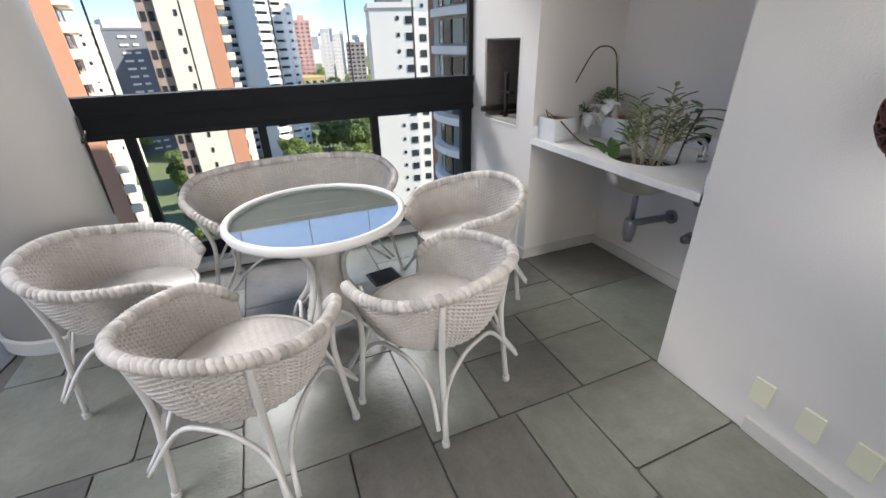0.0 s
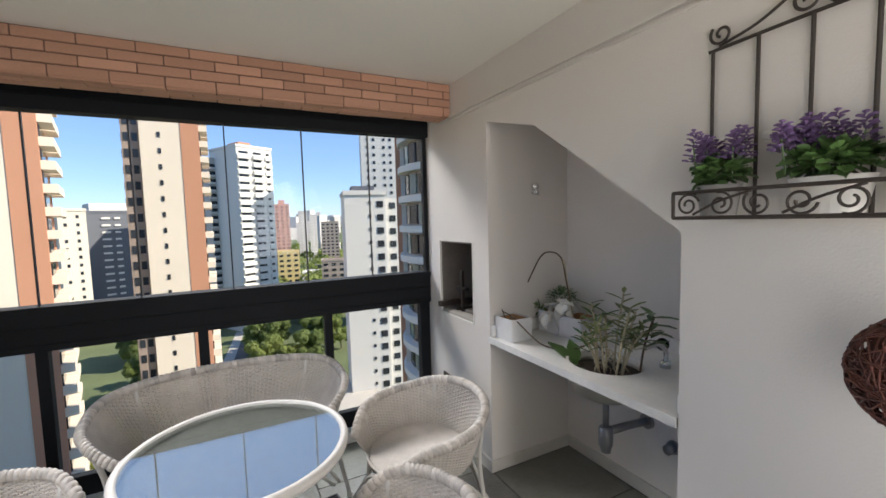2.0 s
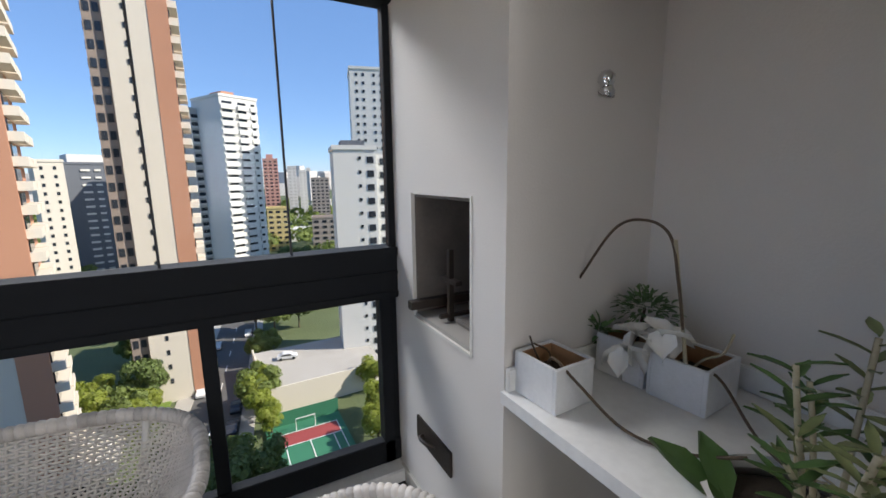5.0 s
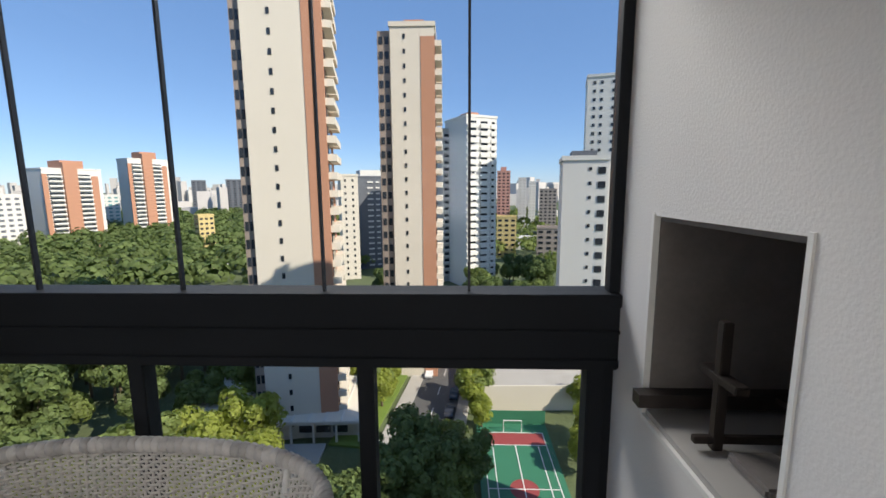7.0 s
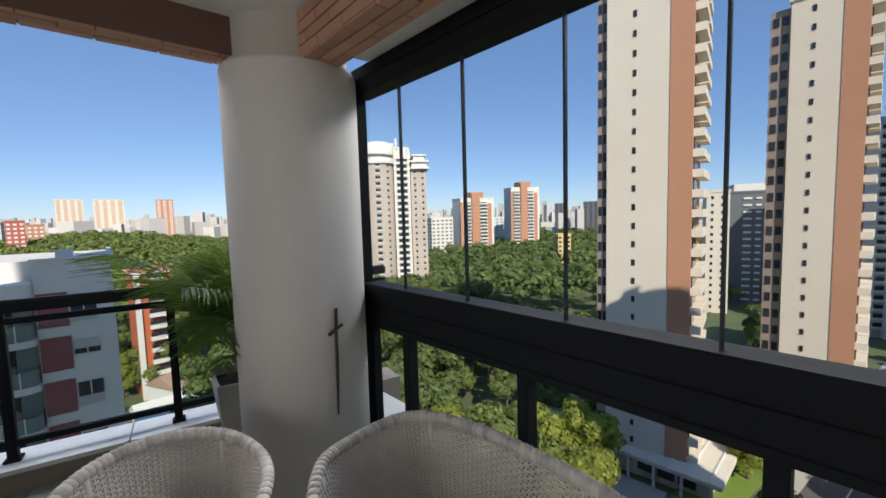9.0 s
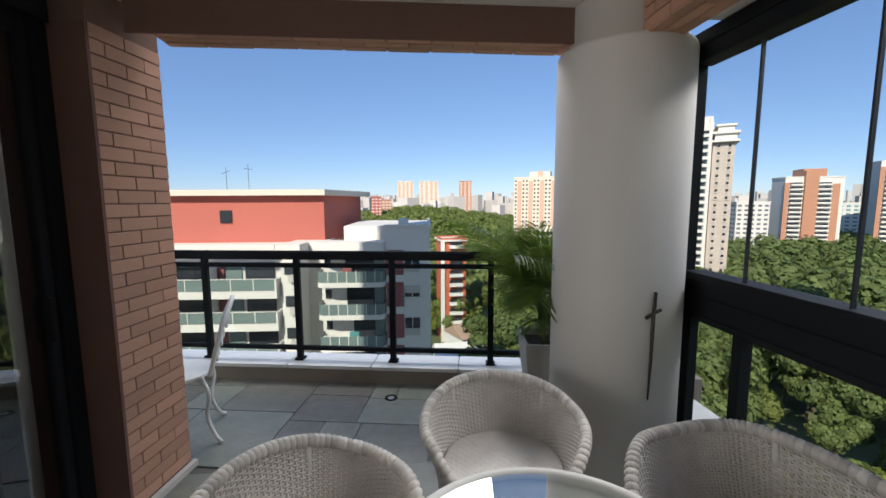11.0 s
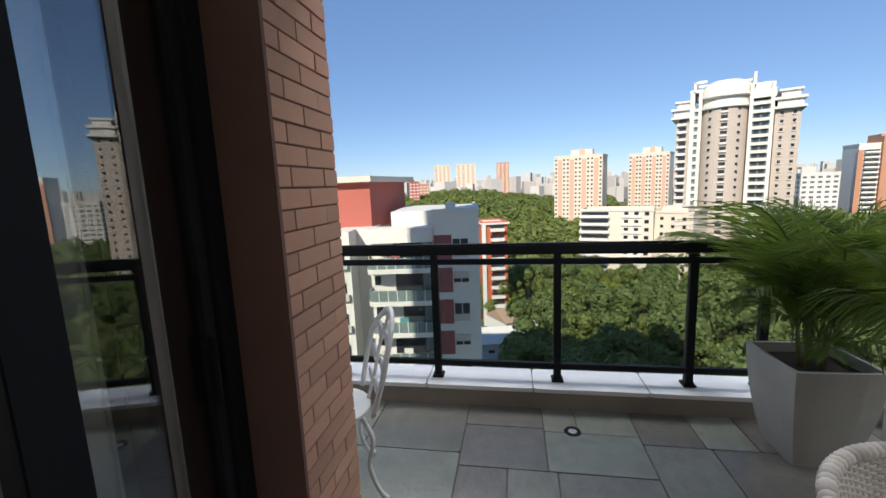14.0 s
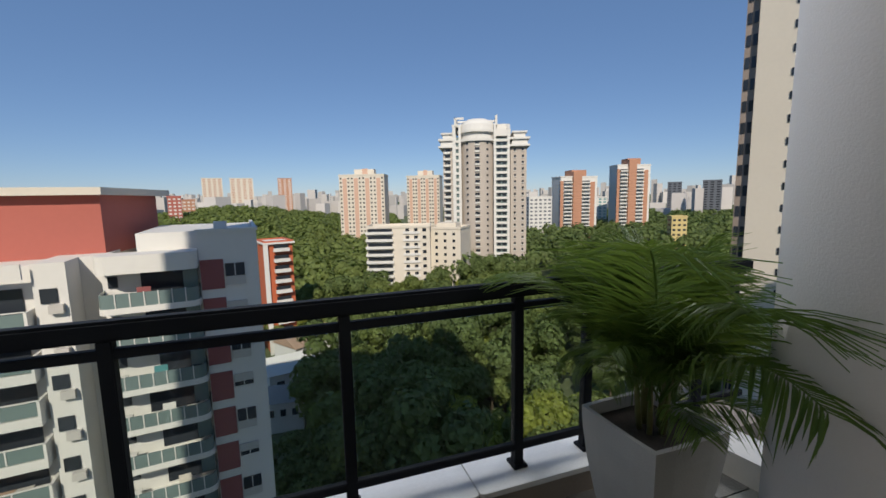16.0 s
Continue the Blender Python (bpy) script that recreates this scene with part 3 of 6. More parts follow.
def building(name, label, bearing, dist, w, d, elev, mat, turn=0.0, base=GZ, roof=True):
    """A block of width w and depth d with its front to the balcony; returns it with its height."""
    top = level(elev, dist)
    h = top - base
    x, y, _ = spot(bearing, dist)
    b = thing(name, label, "building", pose(x, y, base, 0, 0, bearing + turn))
    part("wall", boxes((-w / 2, w / 2, -d / 2, d / 2, 0, h)), mat, b)
    if roof:
        part("roof", boxes((-w / 2 - 0.25, w / 2 + 0.25, -d / 2 - 0.25, -d / 2 + 0.3, h - 0.05, h + 0.9), (-w / 2 - 0.25, w / 2 + 0.25, d / 2 - 0.3, d / 2 + 0.25, h - 0.05, h + 0.9),
                           (-w / 2 - 0.25, -w / 2 + 0.3, -d / 2 + 0.3, d / 2 - 0.3, h - 0.05, h + 0.9), (w / 2 - 0.3, w / 2 + 0.25, -d / 2 + 0.3, d / 2 - 0.3, h - 0.05, h + 0.9)), mat, b)
    return b, h


def window_rows(b, xs, y, h, step, ww, wh, z0=2.0, mat=PANE, side=0, ztop=1.5, depth=0.16):
    """One pane for each storey at each x; side 1 lays them on the flank instead, with xs along it."""
    z = h - ztop - wh / 2
    while z > z0:
        for x in xs:
            if side:
                piece("window", mat, b, y, x, z, depth, ww, wh)
            else:
                piece("window", mat, b, x, y, z, ww, depth, wh)
        z -= step


def bands(b, name, specs, mat, z0, z1, step, hh):
    """Storey strips joined into one part: each spec is x0, x1, y0, y1."""
    bm = bmesh.new()
    z = z1
    while z > z0:
        for s in specs:
            box(bm, *s, z - hh, z)
        z -= step
    ob = part(name, bm, mat, b)
    ob["kind"] = "stuff"
    return ob


def slender_tower(label, bearing, dist, elev, white, brown, dark, turn=0.0, step=2.95, base=GZ):
    w = white + brown
    b, h = building("apartment_tower", label, bearing, dist, w, 12.0, elev, CONCRETE, turn, base)
    part("stripe", boxes((w / 2 - brown, w / 2 + 0.06, -6.1, -5.9, 0, h - 2.0), (w / 2 - 0.1, w / 2 + 0.08, -5.9, 5.9, 0, h - 2.0)), TERRA, b, "terracotta coloured stripe")
    part("glazed_flank", boxes((-w / 2 - dark, -w / 2, -5.2, 5.2, 0, h - 0.6)), BRONZE, b, "brown flank with dark windows")
    window_rows(b, (-w / 2 + white * 0.46,), -6.02, h, step, 0.5, 0.95, mat=PANE)
    z = h - 3.2
    while z > 4:
        q = piece("balcony", CONCRETE, b, w / 2 + 0.75, -2.9, z, 1.5, 5.4, 1.15)
        piece("window", PANE, b, w / 2 + 0.1, -2.9, z + 1.35, 0.3, 4.6, 1.5)
        piece("balcony", CONCRETE, b, w / 2 + 0.75, 3.2, z, 1.5, 5.0, 1.15)
        for k in range(2):
            piece("window", PANE, b, -w / 2 - dark * (0.29 + 0.44 * k), -5.22, z + 0.7, dark * 0.30, 0.16, 1.5)
        piece("window", PANE, b, -w / 2 - dark - 0.02, -1.8, z + 0.7, 0.3, 5.4, 1.4)
        z -= step
    part("plant_room", boxes((-w * 0.22, w * 0.25, -2.5, 3, h, h + 2.6)), TERRA, b, "terracotta plant room on the roof")
    return b


slender_tower("tall cream apartment tower with a terracotta stripe", 21.2, 78, 31, 9.0, 3.0, 1.7, turn=-9)
slender_tower("cream apartment tower with terracotta stripe and roof", 5.6, 98, 19.0, 6.4, 2.9, 2.8, turn=-4)

# podium of the tall tower
# grey facade on these white walls stands in for the shadow on them
b, h = building("podium", "low white podium greyed for shadow, with a broad canopy under the tower", 24.3, 80.1, 30, 13, -26.4, GREYFAC, turn=-20.9, roof=False)
part("canopy", boxes((-17, 17, -9, 9, h, h + 0.7), bevel=0.1), CONCRETE, b, "white canopy roof")
for i in range(12):
    piece("canopy_rib", WHITEFAC, b, -15.4 + i * 2.8, 0, h + 0.78, 0.25, 17.6, 0.16)
for i in range(9):
    piece("window", PANE, b, -12 + i * 3, -6.5, h - 1.6, 2.5, 0.3, 2.2)
    piece("canopy_post", WHITEFAC, b, -15.6 + i * 3.9, -8.4, h / 2, 0.35, 0.35, h)
part("terrace", boxes((-17, 10, -26, -9, 0, 0.5)), PAVING, b, "pale paved terrace before the podium")

# grey balcony block with a white end wall
b, h = building("apartment_block", "grey balconied apartment block with white end wall", -1.6, 190, 15.0, 20, 9.0, WHITEFAC, turn=30)
bands(b, "balcony_slab", [(-7.6, -2.2, -11.2, -10.0), (-1.0, 3.4, -11.2, -10.0), (4.4, 7.3, -10.6, -10.0)], WHITEFAC, 3, h - 3, 3.0, 1.5)
bands(b, "window_band", [(-6.6, -2.8, -10.15, -9.9), (-0.6, 2.8, -10.15, -9.9), (5.0, 6.4, -10.15, -9.9)], PANE, 3, h - 1.6, 3.0, 0.85)
window_rows(b, (1.0,), 7.52, h, 3.0, 0.8, 1.0, side=1, ztop=9, depth=0.2)
part("emblem", boxes((7.4, 7.62, -4, 3.5, h - 7, h - 1.5)), YELLOWFAC, b, "ochre top panel")
part("plant_room", boxes((-3, 2, -4, 4, h, h + 3)), TERRA, b)
b, h = building("apartment_block", "grey rear wing of the balconied block", 1.9, 200, 8.0, 16, 7.5, GREYFAC, turn=24)
bands(b, "window_band", [(-3.6, 3.6, -8.3, -7.9)], PANE, 3, h - 1.6, 3.0, 1.3)
bands(b, "balcony_slab", [(-4.1, 4.1, -8.9, -8.0)], WHITEFAC, 3, h - 3, 3.0, 0.7)

# white block with square windows
b, h = building("apartment_block", "plain white apartment block with small square windows", -16.4, 100, 9.2, 13, 3.4, WHITEFAC, turn=6)
window_rows(b, (1.0,), -6.52, h, 3.0, 0.6, 0.7)
window_rows(b, (3.3,), -6.52, h, 3.0, 1.5, 1.4)
part("set_back_wing", boxes((4.6, 9.4, -4.6, 6.5, 0, h - 0.8)), WHITEFAC, b)
window_rows(b, (6.4,), -4.62, h - 0.8, 3.0, 1.5, 1.4, ztop=1.0)
part("water_tank", boxes((-2.6, 2.6, -3, 3, h, h + 2.2)), SLATEFAC, b, "dark roof tank house")
b, h = building("apartment_tower", "tall pale tower behind the white block", -19.2, 175, 17, 16, 12.9, WHITEFAC, turn=5)
window_rows(b, (-6.0, -3.5, 0.5, 3.0), -8.02, h, 3.0, 1.0, 1.1, z0=h - 75)

# curved brick and white balcony building
cx, cy, _ = spot(-33.2, 44)
cb = thing("curved_building", "curved apartment building with white balcony bands and brick edge", "building", pose(cx, cy, GZ, 0, 0, -33.2))
bm = bmesh.new()
lathe(bm, [(0.01, 0), (8.0, 0), (8.0, 70), (0.01, 70)], 64)
part("wall", bm, BRICKFAC, cb)
for i in range(23):
    bm = bmesh.new()
    lathe(bm, [(8.0, i * 3.0 + 0.3), (8.9, i * 3.0 + 0.3), (8.9, i * 3.0 + 0.95), (8.0, i * 3.0 + 0.95)], 72)
    part("balcony_band", bm, WHITEFAC, cb)
    for k in range(15):
        a = radians(180 + k * 12)
        piece("window", PANE if (i * 7 + k) % 3 else GREENPANE, cb, 8.05 * math.cos(a), 8.05 * math.sin(a), i * 3.0 + 2.1, 0.2, 1.35, 1.9, a)
for a in (192, 240, 288):
    q = radians(a)
    piece("rib", WHITEFAC, cb, 8.3 * math.cos(q), 8.3 * math.sin(q), 35, 0.6, 0.35, 70, q)
piece("brick_edge", TERRA, cb, 8.8 * math.cos(radians(172)), 8.8 * math.sin(radians(172)), 35, 1.2, 1.6, 70, radians(172))

# teal and dark block, and those between the towers
b, h = building("apartment_block", "dark grey and teal block with a white crown", 12.4, 235, 16, 16, 1.6, SLATEFAC, turn=10)
bands(b, "window_band", [(-1.5, 1.5, -8.5, -7.9), (3.0, 5.0, -8.5, -7.9)], WHITEFAC, 3, h - 2, 3.0, 0.8)
part("teal_side", boxes((-10.5, -7.9, -7.5, 8, 0, h - 3)), TEAL, b, "teal glazed side")
part("crown", boxes((-5, 8, -7, 7, h, h + 4)), WHITEFAC, b, "white roof crown")
b, h = building("apartment_block", "cream block behind the tall tower", 15.0, 210, 8, 16, 1.8, CONCRETE, turn=6)
window_rows(b, (-2, 1.5), -8.02, h, 3.0, 0.9, 1.2, z0=h - 60)


def banded(label, bearing, dist, width, elev, wall, strip, turn=0.0, cols=3, name="apartment_block", depth=None, cap=None):
    """A far block with storey bands of windows between wall piers."""
    d = depth or width * 0.8
    b, h = building(name, label, bearing, dist, width, d, elev, wall, turn)
    ww = width / cols
    bands(b, "window_band", [(-width / 2 + i * ww + ww * 0.22, -width / 2 + (i + 1) * ww - ww * 0.22, -d / 2 - 0.12, -d / 2 + 0.2) for i in range(cols)]
          + [(s * width / 2 - 0.15, s * width / 2 + 0.15, -d * 0.36 + k * d * 0.3, -d * 0.22 + k * d * 0.3) for s in (-1, 1) for k in range(3)], strip, max(3, h - 78), h - 1.2, 3.05, 1.35)
    if cap:
        part("plant_room", boxes((-width * 0.25, width * 0.2, -d * 0.25, d * 0.25, h, h + 4.5)), cap, b, "coloured plant room on the roof")
    return b, h


banded("pink and white block far off", -6.1, 400, 12, 2.3, PINKFAC, PANE, cap=PINKFAC)
banded("slim white tower far off", -8.6, 430, 8, 1.4, WHITEFAC, GREYFAC, cols=2)
banded("slim white tower far off", -9.9, 440, 7, 0.9, WHITEFAC, GREYFAC, cols=2)
banded("brown banded block far off", -12.0, 390, 15, -0.1, BRICKFAC, PANE, cols=4)
banded("ochre rendered low apartment block", -6.6, 265, 12, -3.8, YELLOWFAC, PANE)
banded("long low white building", -9.6, 300, 18, -6.6, WHITEFAC, GREYFAC, cols=5)
banded("brown brick low apartment block", -12.3, 240, 13, -5.2, BRICKFAC, PANE, cols=3)
# towers over the park
for bearing, dist, w, elev in ((44.3, 380, 38, 2.2), (37.7, 400, 33, 3.4)):
    b, h = building("apartment_tower", "white and terracotta banded tower over the park", bearing, dist, w * 0.86, w * 0.5, elev, WHITEFAC, turn=25)
    f = -w * 0.25
    part("shaft", boxes((-w * 0.16, w * 0.04, f - 2.4, f + 1, 0, h + 4.5)), TERRA, b, "terracotta shaft")
    part("stripe", boxes((w * 0.26, w * 0.37, f - 0.5, f + 0.2, 0, h - 4)), TERRA, b, "terracotta stripe")
    part("stripe", boxes((-w * 0.43 - 0.4, -w * 0.37, f - 0.6, f + 0.2, 0, h - 3)), TERRA, b, "terracotta stripe")
    bands(b, "balcony_slab", [(-w * 0.36, -w * 0.17, f - 1.6, f), (w * 0.05, w * 0.25, f - 1.6, f)], WHITEFAC, 3, h - 4, 3.05, 1.1)
    bands(b, "window_band", [(-w * 0.36, -w * 0.17, f - 0.2, f), (w * 0.05, w * 0.25, f - 0.2, f)], PANE, 4.3, h - 3, 3.05, 1.7)
    part("plant_room", boxes((-w * 0.16, w * 0.18, f + 1, w * 0.15, h, h + 6)), TERRA, b, "terracotta roof house")
banded("white office block with blue windows", 49.0, 350, 19, -0.3, WHITEFAC, SLATEFAC, turn=20, cols=5)
banded("pale mint tower far off", 41.0, 460, 13, -0.4, WHITEFAC, TEAL, cols=3)
banded("ochre tower among trees", 32.3, 300, 9, -2.9, YELLOWFAC, PANE, turn=20, cols=3)
banded("dark glass office tower", 32.6, 620, 16, 1.2, SLATEFAC, PANE, cols=3)
banded("dark glass office tower", 28.8, 620, 20, 1.3, SLATEFAC, PANE, cols=3)
banded("white low block among trees", 29.6, 260, 8, -8.0, WHITEFAC, PANE, cols=2)

# round-crowned tower
x, y, _ = spot(56.4, 215)
rt = thing("round_tower", "taupe brick tower with white ribs and rounded white crown", "building", pose(x, y, GZ, 0, 0, 56))
H = level(7.6, 215) - GZ
part("wall", boxes((-19.5, -12.5, -8, 10, 0, H - 4), (13.5, 21.2, -7, 10, 0, H - 4), (-12.5, 13.5, -4, 12, 0, H)), TAUPEFAC, rt)
bm = bmesh.new()
lathe(bm, [(0.01, 0), (8.2, 0), (8.2, H - 1), (0.01, H - 1)], 40, -2.6, -5)
part("bay", bm, TAUPEFAC, rt, "curved taupe brick bay")
# upright white ribs and the glazed balcony strips between them
for x0, x1, y0 in ((-14.6, -13.0, -10.5), (-11.6, -10.4, -11.0), (5.2, 6.4, -11.5), (11.8, 13.0, -9.5)):
    part("rib", boxes((x0, x1, y0, -4, 0, H + 5.5)), WHITEFAC, rt, "white upright rib")
part("glazed_strip", boxes((-13.0, -11.6, -9.4, -4, 0, H), (6.4, 11.8, -8.8, -4, 0, H - 1)), GREENPANE, rt, "pale green glazed balconies")
bands(rt, "balcony_slab", [(-13.0, -11.6, -10.2, -9.0), (6.4, 11.8, -9.9, -8.6)], WHITEFAC, 6, H - 1.5, 3.05, 1.15)
bands(rt, "window_band", [(7.0, 8.8, -8.95, -8.6), (9.4, 11.3, -8.95, -8.6)], PANE, 6, H - 3.0, 3.05, 1.2)
z = H - 4.2
while z > H - 62:
    piece("bay_balcony", WHITEFAC, rt, -2.6, -13.2, z, 2.4, 1.3, 0.75)
    piece("window", PANE, rt, -2.6, -13.15, z + 1.15, 2.2, 0.3, 1.3)
    for xx, yy in ((-7.4, -11.7), (2.2, -11.7)):
        piece("window", PANE, rt, xx, yy, z + 0.9, 0.9, 0.5, 1.0)
    for xx in (15.6, 19.4):
        piece("window", PANE, rt, xx, -7.05, z + 0.9, 1.0, 0.3, 1.1)
        piece("sill", WHITEFAC, rt, xx, -7.15, z + 0.1, 1.4, 0.5, 0.3)
    piece("balcony", WHITEFAC, rt, -17.4, -8.6, z, 3.4, 1.4, 1.0)
    piece("window", PANE, rt, -17.2, -8.05, z + 1.3, 2.6, 0.3, 1.4)
    z -= 3.05
# stepped side crowns and layered round crown
for x0, x1, y0, zz in ((-21.5, -12.8, -10, H - 4), (13.0, 22.6, -9, H - 4)):
    part("crown_side", boxes((x0, x1, y0, 11, zz - 0.9, zz), (x0 + 1, x1 - 1, y0 + 1, 10, zz, zz + 2.4), (x0, x1, y0, 11, zz + 2.4, zz + 3.4), (x0 + 2, x1 - 2, y0 + 2, 9, zz + 3.4, zz + 5.6), (x0 + 1.2, x1 - 1.2, y0 + 1.2, 10, zz + 5.6, zz + 6.4)), WHITEFAC, rt, "white stepped crown")
bm = bmesh.new()
lathe(bm, [(8.3, H - 3), (10.2, H - 2.4), (10.2, H - 1.2), (8.9, H - 1.0), (8.9, H + 1.6), (10.4, H + 1.8), (10.4, H + 3.0), (9.2, H + 3.2), (9.0, H + 5.6), (7.6, H + 7.4), (5.0, H + 8.6), (0.1, H + 9.0)], 40, -2.6, -4)
part("crown", bm, WHITEFAC, rt, "rounded white crown")
part("crown_block", boxes((4.8, 13.4, -9.2, 6, H, H + 3.2), (5.6, 12, -7, 5, H + 3.2, H + 6.0), (-14.8, -10.2, -10.6, 6, H + 4.6, H + 5.8)), WHITEFAC, rt, "white stepped roof block")
part("roof_frame", boxes((-13.6, -12.6, -11, 2, H + 5, H + 9), (6.0, 7.0, -11, 2, H + 5, H + 9.6), (-13.6, 7.0, 1, 2, H + 8.4, H + 9.4), (-13.6, -9.0, -11, -10, H + 8, H + 9)), WHITEFAC, rt, "open white roof frame")

# blocks beyond the terrace
for bearing, dist, w, elev in ((72.4, 330, 34, 3.0), (64.2, 360, 28, 2.8)):
    b, h = building("apartment_tower", "cream tower with terracotta window stripes", bearing, dist, w, w * 0.6, elev, CONCRETE, turn=-12)
    for i in range(4):
        xx = -w / 2 + w * (i + 0.5) / 4
        part("stripe", boxes((xx - w * 0.045, xx + w * 0.045, -w * 0.3 - 0.2, -w * 0.29, 0, h - 2)), PALETERRA, b)
        window_rows(b, (xx - w * 0.085, xx + w * 0.085), -w * 0.3 - 0.1, h, 3.05, 1.2, 1.2, z0=h - 50, depth=0.3)
    part("roof_house", boxes((-w * 0.2, w * 0.25, -3, 5, h, h + 5)), CONCRETE, b)
    part("roof_stripe", boxes((-w * 0.02, w * 0.1, -3.3, -2.9, h, h + 5.5)), PALETERRA, b)
b, h = building("apartment_block", "long low cream balconied block among the trees", 68.0, 178, 26, 15, -3.9, CONCRETE, turn=-6)
bands(b, "balcony_slab", [(-13.2, -2, -9.0, -7.5), (2, 9, -8.0, -7.5)], WHITEFAC, 4, h - 1.5, 3.0, 1.0)
bands(b, "window_band", [(-12.5, -2.5, -7.7, -7.3), (3, 4.5, -7.7, -7.3), (6.5, 8, -7.7, -7.3), (10, 11.5, -7.7, -7.3)], PANE, 4, h - 0.3, 3.0, 1.3)
b, h = building("apartment_block", "cream wing of the low block", 61.4, 186, 17, 15, -4.2, CONCRETE, turn=-20)
window_rows(b, (-6, -2.5, 1.5, 5.5), -7.52, h, 3.0, 1.2, 1.2, z0=4)
part("roof_house", boxes((-4, 5, -3, 4, h, h + 2.4)), CONCRETE, b)
b, h = building("apartment_block", "orange and white block with stacked balconies", 84.4, 130, 7.4, 10, -5.3, ORANGEFAC, turn=12)
bands(b, "balcony_slab", [(-1.6, 2.6, -6.6, -5.4)], WHITEFAC, 3, h - 1.2, 2.95, 0.9)
bands(b, "window_band", [(-1.4, 2.4, -5.62, -5.3)], PANE, 3, h - 0.2, 2.95, 1.2)
part("white_pier", boxes((-4.2, -3.0, -5.7, -5.3, 0, h), (-4.3, 4.3, -5.8, 5.6, h, h + 0.5)), WHITEFAC, b)
for bearing, w in ((90.6, 34), (87.4, 40)):
    banded("cream and brown twin tower on the skyline", bearing, 900, w, 2.7, CONCRETE, TERRA, cols=4)
banded("brick red tower on the skyline", 82.4, 800, 23, 2.7, TERRA, WHITEFAC, cols=3)
banded("red brick block on the skyline", 94.6, 420, 10, 0.6, REDFAC, WHITEFAC, cols=3)
banded("red brick block on the skyline", 93.2, 450, 10, 0.2, TERRA, WHITEFAC, cols=3)

# near white building with maroon panels and red tank house
nb = thing("apartment_building", "white balconied apartment building with maroon panels and red roof house", "building", pose(*spot(95.0, 36.0), 0, 0, 88))
NB = 42.0
STOREY = 2.87


def bay_outline(x0, x1, y0, y1, r):
    """A rectangle whose two front corners are rounded; the front lies at y0."""
    pts = [(x0, y1)]
    pts += [(x0 + r - r * math.cos(radians(k * 22.5)), y0 + r - r * math.sin(radians(k * 22.5))) for k in range(5)]
    pts += [(x1 - r + r * math.sin(radians(k * 22.5)), y0 + r - r * math.cos(radians(k * 22.5))) for k in range(5)]
    return pts + [(x1, y1)]


# cores: shaded wing with panels, upper set-back block, bay behind its balconies, recess, long wing
for sp in ((0.98, 4.9, -0.1, 13, 0, NB - 0.64), (-2.9, 0.98, 1.6, 13, 0, NB - 0.62), (-4.9, 0.98, 0.9, 1.6, 0, NB - 1.9), (-6.4, -4.9, 2.4, 13, 0, NB - 2.1), (-8.1, -6.4, -0.2, 13, 0, NB - 2.1), (-24, -8.1, 1.0, 13, 0, NB - 2.3)):
    part("wall", boxes(sp), WHITEFAC, nb)
for sp in ((0.9, 5.0, -0.2, 0.1, NB - 0.64, NB - 0.42), (4.7, 5.0, 0.1, 13, NB - 0.64, NB - 0.42), (-24, -8.3, -0.9, -0.7, NB - 2.95, NB - 2.0)):
    part("parapet", boxes(sp), WHITEFAC, nb)
part("vent_hood", boxes((2.0, 2.9, 2.0, 3.0, NB - 0.64, NB + 0.0)), WHITEFAC, nb)
part("roof_house", prism([(-24, 4.4), (-5.3, 4.4), (-3.4, 15.0), (-24, 15.0)], NB - 2.3, NB + 2.2, "z"), REDFAC, nb, "red rendered roof house")
part("roof_slab", prism([(-25, 3.6), (-5.0, 3.6), (-2.3, 15.6), (-25, 15.6)], NB + 2.2, NB + 2.75, "z"), CONCRETE, nb, "pale overhanging roof slab")
piece("window", PANE, nb, -14.6, 4.38, NB + 0.2, 1.1, 0.2, 1.2)
part("antenna", tubes([(-16.5, 9, NB + 2.7), (-16.5, 9, NB + 5.2)], [(-16.9, 9, NB + 4.6), (-16.1, 9, NB + 4.9)], r=0.025, seg=5), GASKET, nb)
part("antenna", tubes([(-14.6, 10, NB + 2.7), (-14.6, 10, NB + 5.6)], [(-15.0, 10, NB + 5.2), (-14.2, 10, NB + 5.1)], r=0.025, seg=5), GASKET, nb)
rb = random.Random(17)
part("bay_cap", prism(bay_outline(-4.9, 0.95, -1.0, 1.2, 0.6), NB - 3.1, NB - 1.87, "z"), WHITEFAC, nb, "rounded white top of the balcony bay")
